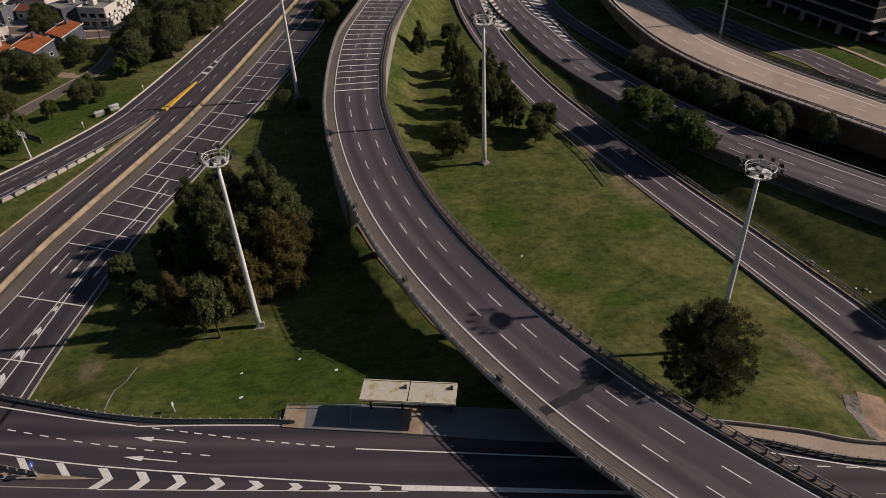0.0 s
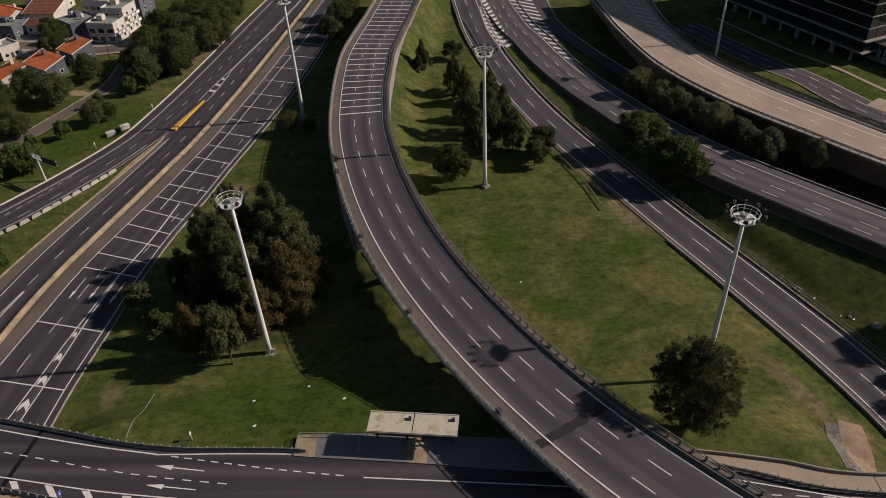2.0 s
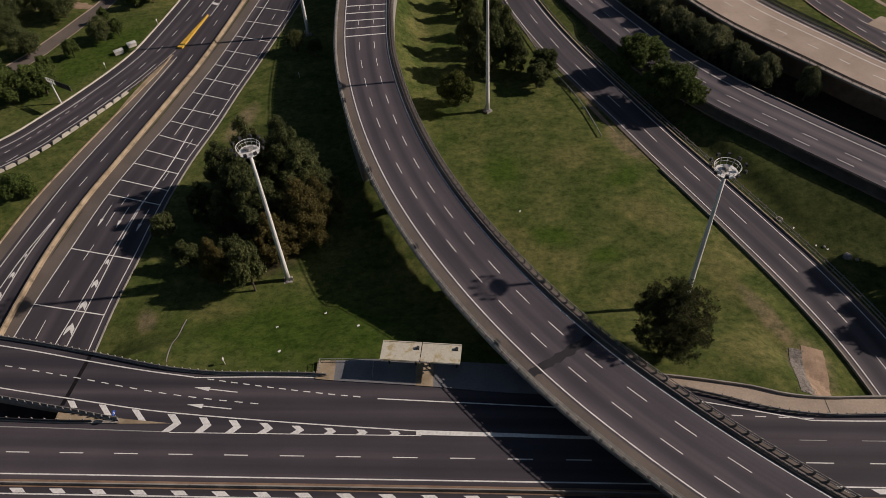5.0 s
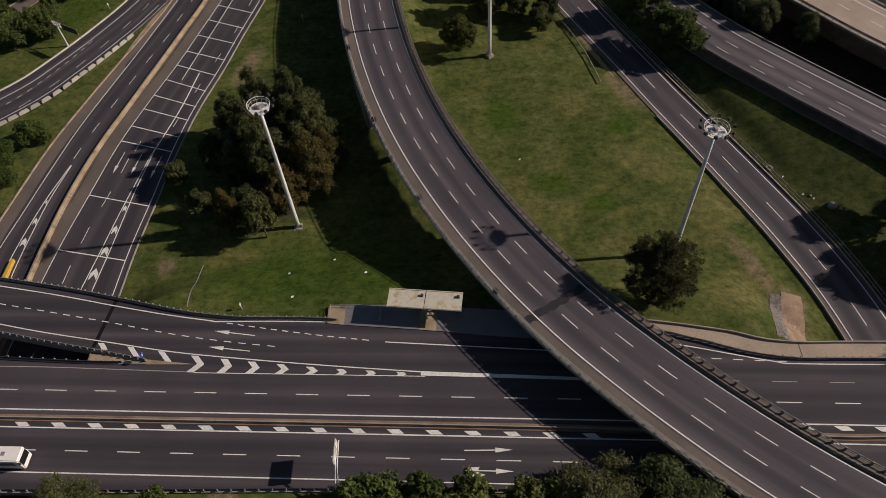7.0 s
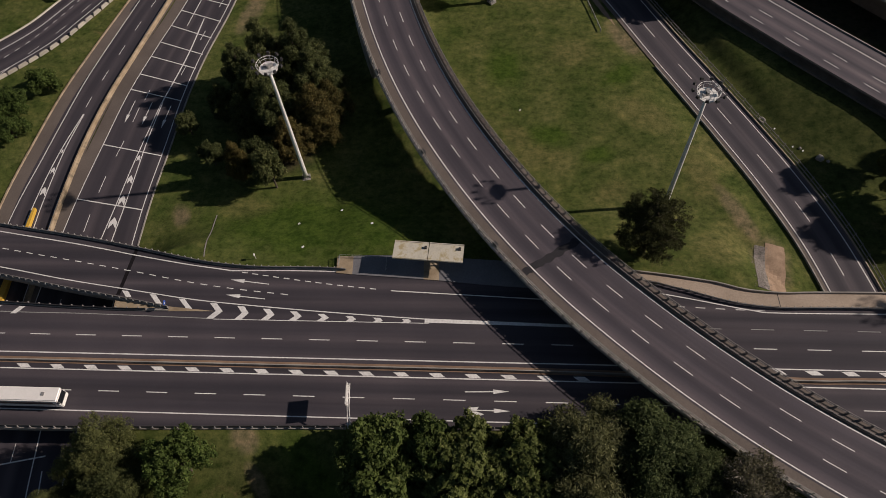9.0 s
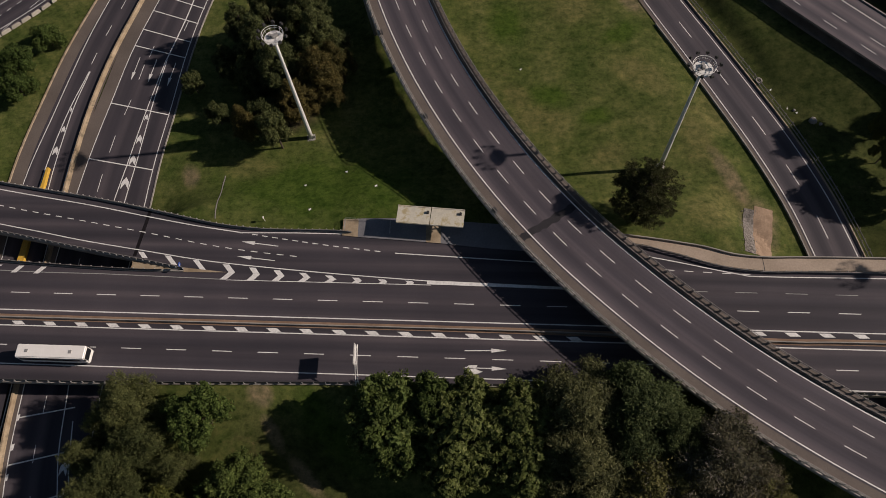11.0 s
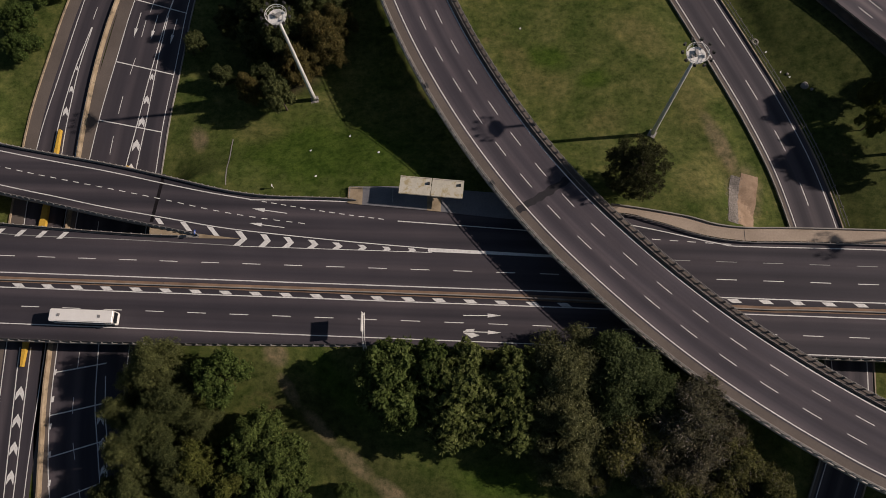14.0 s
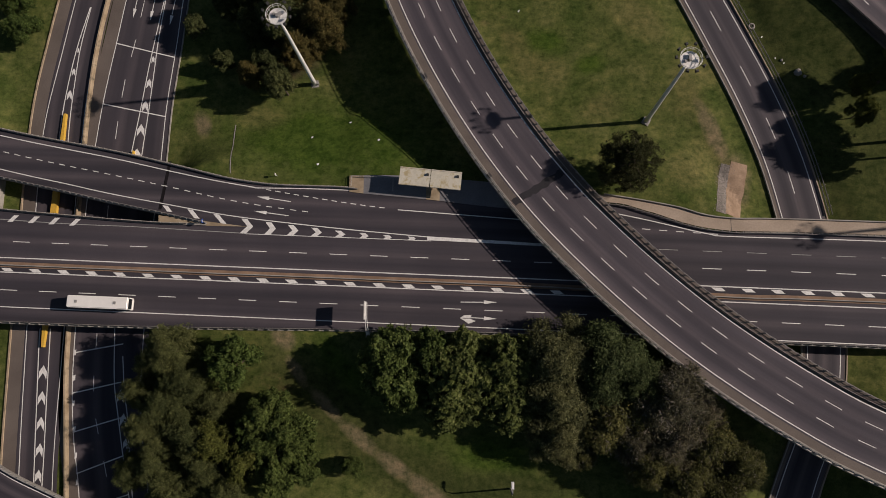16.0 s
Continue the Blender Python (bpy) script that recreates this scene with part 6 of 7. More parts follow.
broad_a = kind_of_tree("broad green deciduous tree with uneven crown", LEAF_BROAD, 13.0, 6.2, 30000, 0.25, 11, tuft=0.8, per=44)
broad_b = kind_of_tree("dense dark olive broad-leaved tree", LEAF_OLIVE, 13.0, 6.2, 30000, 0.24, 12, tuft=0.75, per=40)
hazy = kind_of_tree("tall olive-grey tree with soft fine foliage", LEAF_HAZE, 14.0, 5.6, 32000, 0.19, 31, tuft=0.75, per=34, droop=0.15)
pale_gum = kind_of_tree("tall grey-green tree with pale glinting leaves", LEAF_GUM, 15.0, 5.2, 36000, 0.2, 32, shape="spire", droop=0.3, tuft=0.75, per=16)
dark_fine = kind_of_tree("dark green tree with fine open foliage", LEAF_DEEP, 14.0, 5.6, 32000, 0.19, 33, tuft=0.8, per=16)
grey_a = kind_of_tree("half-bare greyish-brown tree with fine twigs", LEAF_BROWN, 13.0, 6.2, 22000, 0.17, 13, tuft=0.85, per=20, twigs=800)
olive_fine = kind_of_tree("dull olive tree with sparse twiggy foliage", LEAF_SPARSE, 13.0, 5.8, 24000, 0.19, 34, tuft=0.8, per=22, twigs=420)
rust_a = kind_of_tree("tall casuarina with rusty brown-green foliage", LEAF_RUST, 15.0, 5.6, 30000, 0.25, 14, shape="spire", droop=0.35, tuft=0.62, per=22)
dark_pine = kind_of_tree("tall dark evergreen tree with drooping foliage", LEAF_EVERGREEN, 17.0, 5.4, 32000, 0.25, 15, shape="spire", droop=0.25, tuft=0.62, per=22)
round_pine = kind_of_tree("dense round dark evergreen tree on the lawn", LEAF_PINE, 18.0, 6.5, 76000, 0.16, 16, shape="oval", trunk=0.4, tuft=0.62, spiky=True, per=95)
cone = kind_of_tree("slender dark conifer tree on grass", LEAF_DARK, 12.0, 3.2, 14000, 0.24, 17, shape="cone", droop=0.7)
lime = kind_of_tree("bright green leafy shrub tree", LEAF_LIME, 7.0, 4.4, 18000, 0.2, 18, shape="bush", tuft=0.55, per=36)
small = kind_of_tree("small dull green tree on the grass", LEAF_EVERGREEN, 7.5, 3.6, 16000, 0.19, 19, shape="bush", trunk=0.2, tuft=0.55, per=32)
far_a = kind_of_tree("dull green street tree with rounded crown", LEAF_FAR, 10.0, 5.0, 20000, 0.22, 20, tuft=0.9, per=18)
far_b = kind_of_tree("green street tree with rounded crown", LEAF_BROAD, 9.0, 4.6, 11500, 0.26, 21, shape="bush", tuft=0.7, per=34)
row_tree = kind_of_tree("grey-green tree with rounded crown below a viaduct", LEAF_GREY, 10.0, 4.6, 20000, 0.2, 23, tuft=0.75, per=28)
fig = kind_of_tree("large-leaved green tree beside the overpass", LEAF_BROAD, 11.0, 5.2, 24000, 0.3, 22, tuft=0.7, per=40)
rosette = kind_of_tree("green tree with pale leaf rosettes beside the overpass", LEAF_ROSETTE, 13.0, 5.2, 26000, 0.27, 35, tuft=0.5, per=44)

grove(dark_pine, [(-42.5, 106, 18.5, 0.9), (-47.5, 113.5, 18.5, 0.9), (-34.5, 115, 17.5, 1.0), (-52.5, 119, 16, 0.85), (-47, 122.5, 19.5, 0.8), (-39, 122, 19.5, 0.85), (-49.5, 105.5, 14, 0.85), (-56, 111.5, 11.5, 0.85), (8.5, 168, 17, 0.8), (3.5, 177, 16, 0.75), (12.5, 176, 14, 0.8), (9.5, 186, 14, 0.75), (14.5, 166, 12, 0.8), (5.5, 165, 13, 0.75)], 1)
grove(rust_a, [(-33.5, 105.5, 16, 0.95), (-39, 100, 12.5, 0.9), (-31, 110, 13, 0.85), (-49.6, 93.8, 12.5, 0.62)], 2)
grove(small, [(-42.2, 91.4, 12.5, 0.55), (-46, 97.5, 9, 0.75), (-57, 98, 7, 0.7), (-64.0, 107.0, 6.5, 0.8), (19.6, 158.4, 6.8, 0.9), (22.0, 163.5, 8, 0.85), (-0.8, 229, 6)], 3)
grove(round_pine, [(33.8, 70.8, 17.4, 1.02)], 4)
grove(cone, [(-10.6, 219, 10), (-0.5, 203, 12), (2.5, 196, 11), (-52, 116, 10)], 5)
grove(hazy, [(-46.5, 180.4, 7.0, 0.9), (-41.0, 177.5, 5.5, 1.0), (-61.5, 31.2, 14, 0.95), (-66.3, 29, 11.5, 0.8), (-69.4, 22.8, 11.5, 0.75), (-57.5, 25, 14.5, 0.85), (-62.5, 20.5, 14, 0.95), (-52.5, 21, 12, 0.75), (-66.5, 14.5, 13, 0.85), (-64, 8, 13, 0.9), (-57, 14, 13.5, 0.85), (-54, 7.5, 12.5, 0.85), (-69.5, 6, 11, 0.8), (-60, 1, 13), (-49, 2, 12)], 6)
grove(broad_b, [(-1.2, 151.5, 9.5, 0.95), (-52.2, 12.5, 12.5, 0.8), (-46, 8.0, 12, 0.75), (87.8, 91.2, 8.5, 0.6), (87.0, 85.2, 9.5, 0.6), (104, 96, 11, 0.65)], 16)
tall_bare = kind_of_tree("tall tree with bare trunk and high olive crown", LEAF_OLIVE, 15.0, 4.6, 16000, 0.24, 41, tuft=0.7, per=36, bare=0.5)
grove(tall_bare, [(93.2, 93.4, 14.5, 0.9), (97.5, 80.0, 16.0, 1.0), (99.0, 76.5, 15.0, 0.8)], 17)
grove(broad_a, [(-41.5, 18.2, 12.5, 0.75), (-36.8, 14.3, 12.5, 0.8), (-42.5, 12, 11.5, 0.75), (-38.5, 6.5, 12, 0.8), (-33.5, 7.5, 9.5, 0.75), (46.2, 162.5, 9.6, 1.1), (51.6, 149.0, 9.8, 1.15), (54.5, 145.2, 7.6, 1.0), (-24.0, 7.4, 5.5, 0.8)], 7)
grove(fig, [(-15.0, 29.6, 12.5, 1.02), (-13.0, 24.0, 10.5, 1.0), (-7.4, 30.4, 11.5, 0.9)], 8)
grove(rosette, [(-0.4, 27.6, 13.5, 1.35), (-2.2, 21.4, 12, 1.25), (8.6, 29.0, 13, 1.2), (9.8, 22.6, 12.5, 1.3)], 18)
grove(pale_gum, [(18.2, 28.8, 16, 1.5), (18.8, 21.6, 15.5, 1.5), (19.6, 15.2, 13, 1.4)], 19)
grove(dark_fine, [(28.3, 29.8, 14.5, 1.15), (34.5, 27.0, 13, 0.95), (26.8, 24.6, 12.5, 1.0), (36.6, 23.5, 12, 0.9)], 20)
grove(olive_fine, [(30.2, 18.6, 13.5, 1.15), (49.5, 14.4, 13.5, 0.9), (55.5, 9.4, 12, 0.85), (38.0, 9.0, 12.5, 0.9), (44.5, 6.5, 13, 0.9), (51.5, 3.0, 12, 0.9), (24.5, 10.5, 6.5, 0.9)], 21)
grove(grey_a, [(41.6, 22.0, 16, 1.0), (43.0, 15.0, 14, 0.95), (48.0, 19.0, 12, 0.75), (34.5, 13.5, 12, 0.85)], 9)
grove(lime, [(-103.0, 122.5, 5.5), (-108.4, 115, 6), (-106.5, 107.5, 6), (-48.2, 29.2, 11, 0.7), (-46.2, 14.5, 10, 0.5)], 10)
grove(far_a, [(-106, 191, 7.5, 0.8), (-123.5, 206, 9.5), (-135, 211, 9), (-136.5, 193, 9.5), (-121, 223, 8.5), (-101, 219, 10), (-94, 232, 12), (-104, 236, 12), (-89, 244, 12), (-86, 260, 12), (-84, 250, 10),
              (-107, 257, 11), (-97, 247, 12), (-108, 229, 8), (-93, 262, 12), (-141, 202, 10), (-92, 226, 9), (-101, 229, 11), (-87, 274, 12), (-96, 276, 12), (-101, 264, 11), (-42.5, 263, 9.5), (-44, 250, 8.5), (-41, 273, 10), (-126, 184, 8), (-146, 190, 9), (-144, 248, 8), (-147, 259, 6.5, 1.1), (-153, 267, 6.5, 1.1), (-165, 240, 9), (-155, 224, 8)], 11)
grove(far_b, [(-102.4, 193.5, 5.5, 0.7), (-102.2, 210, 6, 0.75), (-112, 182, 5.5, 0.75), (-113, 164, 7.5), (-116, 173, 6, 0.8), (-122, 160, 9), (-128, 168, 9), (-155, 215, 7), (-133, 150, 9), (-115.5, 164, 8), (-141, 180, 9), (-97.5, 213, 6, 0.8), (-109, 201, 5, 0.7)], 12)
grove(row_tree, [(53.0, 193.2, 8.0, 1.05), (57.0, 185.6, 8.4, 1.0), (59.8, 178.4, 9.8, 0.9), (63.2, 171.8, 9.4, 0.9), (66.4, 166.0, 10.2, 0.85), (70.0, 160.4, 8.8, 0.8), (71.6, 156.4, 8.0, 0.75), (74.8, 152.6, 9.4, 0.72), (83.5, 146.4, 9.4, 0.6)], 13)


# ---------------------------------------------------------------- houses in the north-west
def house(x, y, rz, w, d, h, roof, roof_mat=None, wall_mat=None, label="", chimney=True, wide=False, balconies=False):
    z = height_at(x, y)
    t = thing("house", label, "house", "houses", at=pose(x, y, z, 0, 0, rz))
    wall_mat = wall_mat or PLASTER
    g = Geo()
    g.box((0, 0, h / 2 - 0.2), (w, d, h + 0.4))
    part("wall", g, wall_mat, t)
    if roof == "gable":
        g = Geo()
        o, rise = 0.55, d * 0.24
        for sgn in (-1, 1):
            a, b = (-w / 2 - o, sgn * (d / 2 + o), h - 0.15), (w / 2 + o, sgn * (d / 2 + o), h - 0.15)
            c, e = (w / 2 + o, 0, h + rise), (-w / 2 - o, 0, h + rise)
            up = Vector((0, 0, 0.18))
            g.quad(*(tuple(Vector(q) + up) for q in (a, b, c, e)))
            g.quad(a, e, c, b)
            g.quad(a, b, tuple(Vector(b) + up), tuple(Vector(a) + up))
            for p, q in ((b, c), (a, e)):
                g.quad(p, q, tuple(Vector(q) + up), tuple(Vector(p) + up))
        rf = part("roof", g, roof_mat or TILE, t, "clay tile roof")
        g = Geo()
        for k in range(int(w / 0.9)):
            xx = -w / 2 + 0.5 + k * 0.9
            for sgn in (-1, 1):
                g.tube([(xx, sgn * (d / 2 + o), h + 0.06), (xx, 0, h + rise + 0.2)], 0.07, 4, False)
        g.tube([(-w / 2 - o, 0, h + rise + 0.2), (w / 2 + o, 0, h + rise + 0.2)], 0.13, 6)
        part("ridge_tiles", g, roof_mat or TILE, rf)
        for sgn in (-1, 1):
            g = Geo()
            g.poly([(sgn * (w / 2 - 0.01), -d / 2, h - 0.2), (sgn * (w / 2 - 0.01), d / 2, h - 0.2), (sgn * (w / 2 - 0.01), 0, h + d * 0.24)])
            part("gable_wall", g, wall_mat, t)
        if chimney:
            g = Geo()
            g.box((w * 0.22, d * 0.18, h + rise * 0.9), (0.8, 0.8, 1.8))
            g.box((w * 0.22, d * 0.18, h + rise * 0.9 + 1.0), (1.0, 1.0, 0.2))
            part("chimney", g, wall_mat, t)
    elif roof == "mono":
        o, rise = 0.5, d * 0.26
        g = Geo()
        g.poly([(-w / 2, -d / 2, h - 0.1), (-w / 2, d / 2, h - 0.1), (-w / 2, d / 2, h + rise)])
        g.poly([(w / 2, -d / 2, h - 0.1), (w / 2, d / 2, h - 0.1), (w / 2, d / 2, h + rise)])
        g.quad((-w / 2, d / 2, h - 0.1), (w / 2, d / 2, h - 0.1), (w / 2, d / 2, h + rise), (-w / 2, d / 2, h + rise))
        part("gable_wall", g, wall_mat, t)
        tilt = math.atan2(rise, d)
        for r in range(14):
            g = Geo()
            q = -d / 2 - o + (d + o) * r / 14
            z0, z1 = h + 0.02 + rise * (q + d / 2) / d, h + 0.02 + rise * (q + (d + o) / 14 + d / 2) / d
            y1 = q + (d + o) / 14 + 0.05
            g.v = [(-w / 2 - o, q, z0), (w / 2 + o, q, z0), (w / 2 + o, y1, z1), (-w / 2 - o, y1, z1), (-w / 2 - o, q, z0 + 0.17), (w / 2 + o, q, z0 + 0.17), (w / 2 + o, y1, z1 + 0.12), (-w / 2 - o, y1, z1 + 0.12)]
            g.f = [(0, 1, 5, 4), (1, 2, 6, 5), (2, 3, 7, 6), (3, 0, 4, 7), (4, 5, 6, 7), (0, 3, 2, 1)]
            part("tile_course", g, roof_mat or TILE, t)
        for sgn in (-1, 1):
            g = Geo()
            g.box((sgn * (w / 2 + o + 0.08), 0.0, h + rise / 2 + 0.1), (0.16, (d + 2 * o) / math.cos(tilt), 0.3), 0.0)
            g.v = [(p[0], p[1] * math.cos(tilt), p[2] + rise * p[1] * math.cos(tilt) / d) for p in g.v]
            part("verge", g, WHITE_METAL, t)
        if chimney:
            g = Geo()
            g.box((-w * 0.22, d * 0.3, h + rise * 0.8 + 0.6), (1.0, 1.0, 1.8))
            g.box((-w * 0.22, d * 0.3, h + rise * 0.8 + 1.6), (1.25, 1.25, 0.2))
            part("chimney", g, wall_mat, t)
    else:
        g = Geo()
        g.box((0, 0, h + 0.06), (w - 0.4, d - 0.4, 0.12))
        part("roof", g, roof_mat or FLAT_ROOF, t)
        for cx, cy, sx, sy in ((0, d / 2, w, 0.25), (0, -d / 2, w, 0.25), (w / 2, 0, 0.25, d), (-w / 2, 0, 0.25, d)):
            g = Geo()
            g.box((cx, cy, h + 0.35), (sx, sy, 0.7))
            part("parapet", g, wall_mat, t)
        g = Geo()
        g.box((-w * 0.2, d * 0.15, h + 1.0), (2.4, 2.2, 2.0))
        part("roof_hut", g, wall_mat, t)
    for fl in range(max(1, int(h // 2.9))):
        for sgn in (-1, 1):
            for k in range(max(2, int(w / 3.2))):
                xx = -w / 2 + (k + 0.5) * w / max(2, int(w / 3.2))
                ww, wh = (2.6, 1.7) if wide else (1.4, 1.3)
                win = Geo()
                win.box((xx, sgn * (d / 2 + 0.0), 1.6 + fl * 2.9), (ww, 0.14, wh))
                wo = part("window", win, WHITE_METAL, t)
                pn = Geo()
                pn.box((xx, sgn * (d / 2 + 0.05), 1.6 + fl * 2.9), (ww - 0.25, 0.1, wh - 0.25))
                part("pane", pn, GLASS_DARK, wo)
        for sgn in (-1, 1):
            for yy in (-d * 0.22, d * 0.22):
                win = Geo()
                win.box((sgn * w / 2, yy, 1.6 + fl * 2.9), (0.14, 1.2, 1.3))
                wo = part("window", win, WHITE_METAL, t)
                pn = Geo()
                pn.box((sgn * (w / 2 + 0.04), yy, 1.6 + fl * 2.9), (0.1, 0.95, 1.05))
                part("pane", pn, GLASS_DARK, wo)
    for fl in range(1, max(1, int(h // 2.9)) if balconies else 1):
        for k in range(3):
            yy, zz = -d * 0.33 + k * d * 0.33, fl * 2.9
            slab = Geo()
            slab.box((w / 2 + 0.65, yy, zz), (1.3, d * 0.24, 0.18))
            bo = part("balcony", slab, PLASTER, t)
            rail = Geo()
            rail.box((w / 2 + 1.25, yy, zz + 0.55), (0.1, d * 0.24, 0.9))
            for sgn in (-1, 1):
                rail.box((w / 2 + 0.62, yy + sgn * d * 0.115, zz + 0.55), (1.2, 0.1, 0.9))
            part("balustrade", rail, WHITE_METAL, bo)
    for fl in range(max(1, int(h // 2.9)) if balconies else 0):
        g = Geo()
        g.box((0, -d / 2 - 0.12, 2.85 + fl * 2.9), (w + 0.3, 0.5, 0.28))
        part("cornice", g, PLASTER, t)
    g = Geo()
    g.box((w * 0.02, -d / 2 - 0.02, 1.05), (1.0, 0.12, 2.1))
    part("door", g, BARK, t, "dark wooden door")
    return t


def water_tank(x, y, z):
    t = thing("water_tank", "small pale roof water tank on short legs", "water tank", "roof water tanks", at=pose(x, y, z))
    g = Geo()
    g.tube([(0, 0, 0.6), (0, 0, 1.9)], 0.6, 12)
    g.tube([(0, 0, 1.9), (0, 0, 2.05)], 0.25, 8)
    part("tank", g, WHITE_METAL, t)
    for a in (-0.4, 0.4):
        for b in (-0.4, 0.4):
            g = Geo()
            g.box((a, b, 0.35), (0.1, 0.1, 0.7))
            part("leg", g, DARK_STEEL, t)


ORANGE = "house with orange clay-tile gable roof and pale walls"
house(-138.4, 230.4, -34.5, 12.2, 7.4, 3.9, "mono", wall_mat=PLASTER_GREY, label="house with orange clay-tile roof and blue-grey walls")
house(-132.2, 241.2, -36, 8.6, 8.0, 4.5, "mono", wall_mat=PLASTER_GREY, label="two-storey house with orange clay-tile roof")
house(-145.6, 220.4, -44, 8.6, 8.6, 4.6, "mono", label="house with orange clay-tile roof and cream walls")
house(-152.5, 212.0, -36, 10, 8, 4.2, "gable", label=ORANGE)
house(-161.0, 247.5, 54, 7, 8, 4.2, "flat", wall_mat=PLASTER, label="small white house with flat roof and bare wall")
house(-159.8, 281.2, -7, 12.5, 12.5, 5.6, "mono", TILE_DARK, label="large house with red-brown tile roof and white walls")
house(-158.4, 271.0, -7, 11.0, 4.0, 3.4, "mono", TILE_DARK, label="low annexe with red-brown tile roof", chimney=False)
house(-169.5, 268.4, -7, 9, 9, 4.8, "flat", wall_mat=PLASTER_GREY, label="dark-walled house with pale flat roof")
house(-144.0, 271.2, -40, 10.5, 11, 4.4, "flat", wall_mat=PLASTER_GREY, label="low grey house with flat roof")
house(-128.3, 260.4, -11, 10.8, 7.6, 6.8, "flat", wall_mat=PLASTER, wide=True, balconies=True, label="two-storey white house with flat grey-green roof")
house(-126.2, 269.6, -11, 8.8, 9.0, 9.4, "flat", wall_mat=PLASTER, balconies=True, label="three-storey white house with roof terrace")
house(-140.0, 286.5, -16, 13, 8, 7.0, "flat", wall_mat=PLASTER, wide=True, label="white two-storey house with flat terrace roof")
house(-176.5, 283, -30, 13, 9, 4.5, "gable", label=ORANGE)
house(-125.0, 284, -11, 9, 10, 8.8, "flat", wall_mat=PLASTER_GREY, label="grey three-storey house with flat roof")
house(-168, 300, -10, 16, 9, 5.4, "mono", TILE_DARK, label="house with brown tile roof and white walls")
house(-176, 245, 50, 11, 9, 4.4, "gable", label=ORANGE)
for x, y, z in ((-127.6, 272.4, 9.6), (-146.5, 273.5, 4.6), (-141.5, 270.5, 4.6), (-138, 288, 7.2), (-167.6, 270, 5.0)):
    water_tank(x, y, height_at(x, y) + z)
patch("bare_patch", "pale trodden earth beside a street", -121.5, 213.2, 5.5, 2.0, EARTH, -0.3, 9)
patch("town_yard", "grey paved yards between houses", -150, 264, 30, 24, GREY_PAVING, 0.0, 6, 0.07, "yard", 40)
CROSS_STREET = Way([(-182, 262, 0.2, 3.2), (-150, 254.5, 0.2, 3.2), (-131, 249.4, 0.2, 3.2), (-121, 250.2, 0.2, 3.2), (-111, 249, 0.2, 3.2)])
road("street_town", "narrow grey side street between houses", CROSS_STREET, [(-1, 0, 1, 0, SHOULDER), (1, 0, 1, 1.4, BEIGE), (-1, -1.4, -1, 0, BEIGE)])
# residential street behind the trees
STREET = Way([(-160, 146, 0.14, 2.6), (-134, 170.5, 0.14, 2.6), (-125.3, 182, 0.14, 2.5), (-122, 189.8, 0.14, 2.5), (-119, 197.2, 0.14, 2.5), (-116.4, 204.8, 0.14, 2.4), (-113.9, 211.4, 0.14, 2.4), (-112.4, 220, 0.14, 2.4), (-112.8, 232, 0.14, 2.6), (-114, 248, 0.14, 3.0), (-111.6, 264, 0.14, 3.0), (-105, 295, 0.14, 3.0)])
road("street_west", "narrow grey residential street among trees", STREET, [(-1, 0, 1, 0, SHOULDER), (1, 0, 1, 0.3, BEIGE), (-1, -0.6, -1, 0, BEIGE)])


# ---------------------------------------------------------------- office building in the north-east
def office():
    t = thing("office_building", "dark glass office building with pale horizontal ledges", "office building", at=pose(120.0, 241.2, 1.8, 0, 0, -65.7))
    W, D, H, floor_h = 64, 24, 41.0, 3.6
    g = Geo()
    g.box((0, 0, H / 2 + 1.8), (W - 1.0, D - 1.0, H - 3.6))
    g.box((0, 1.4, 1.8), (W - 6.0, D - 4.4, 3.6))
    part("core_wall", g, DARK_STEEL, t)
    for k in range(1, 12):
        g = Geo()
        g.box((0, 0, 0.4 + k * floor_h), (W + (1.6 if k in (1, 2) else -0.4), D + (1.6 if k in (1, 2) else -0.4), 0.4))
        part("ledge", g, CONCRETE, t, "pale concrete ledge")
    for k in range(1, 11):
        for i in range(18):
            x = -W / 2 + (i + 0.5) * W / 18
            g = Geo()
            g.box((x, -D / 2 + 0.3, 2.2 + k * floor_h), (W / 18 - 0.25, 0.16, 3.1))
            part("window", g, GLASS_DARK, t)
        for i in range(6):
            g = Geo()
            g.box((W / 2 - 0.3, -D / 2 + (i + 0.5) * D / 6, 2.2 + k * floor_h), (0.16, D / 6 - 0.25, 3.1))
            part("window", g, GLASS_DARK, t)
    for i in range(9):
        g = Geo()
        g.box((-W / 2 + (i + 0.5) * W / 9, -D / 2 + 0.5, 1.85), (1.7 if i % 2 else 0.8, 0.6, 3.5))
        part("column", g, CONCRETE, t)
        g = Geo()
        g.box((-W / 2 + (i + 1) * W / 9, -D / 2 + 2.4, 1.8), (W / 9 - 1.4, 0.14, 3.0))
        if i < 8:
            part("window", g, GLASS_DARK, t)
    g = Geo()
    g.box((0, 0, H + 0.3), (W, D, 0.6))
    part("roof", g, FLAT_ROOF, t)
    g = Geo()
    g.box((W / 2 + 9.5, 1.5, 3.0), (20.0, 16.0, 6.0))
    wing = part("side_wing", g, DARK_STEEL, t, "low dark glazed side wing")
    rnd = random.Random(8)
    for i in range(26):
        g = Geo()
        g.box((W / 2 + 0.6 + i * 0.72, -6.6, rnd.uniform(3.0, 4.0)), (0.16, 0.2, rnd.uniform(2.2, 4.4)))
        part("fin", g, GLASS_DARK if i % 3 == 0 else WHITE_METAL, wing)
    g = Geo()
    g.box((W / 2 + 9.5, -7.6, 2.0), (20.0, 2.2, 0.25))
    part("entrance_canopy", g, CONCRETE, t)


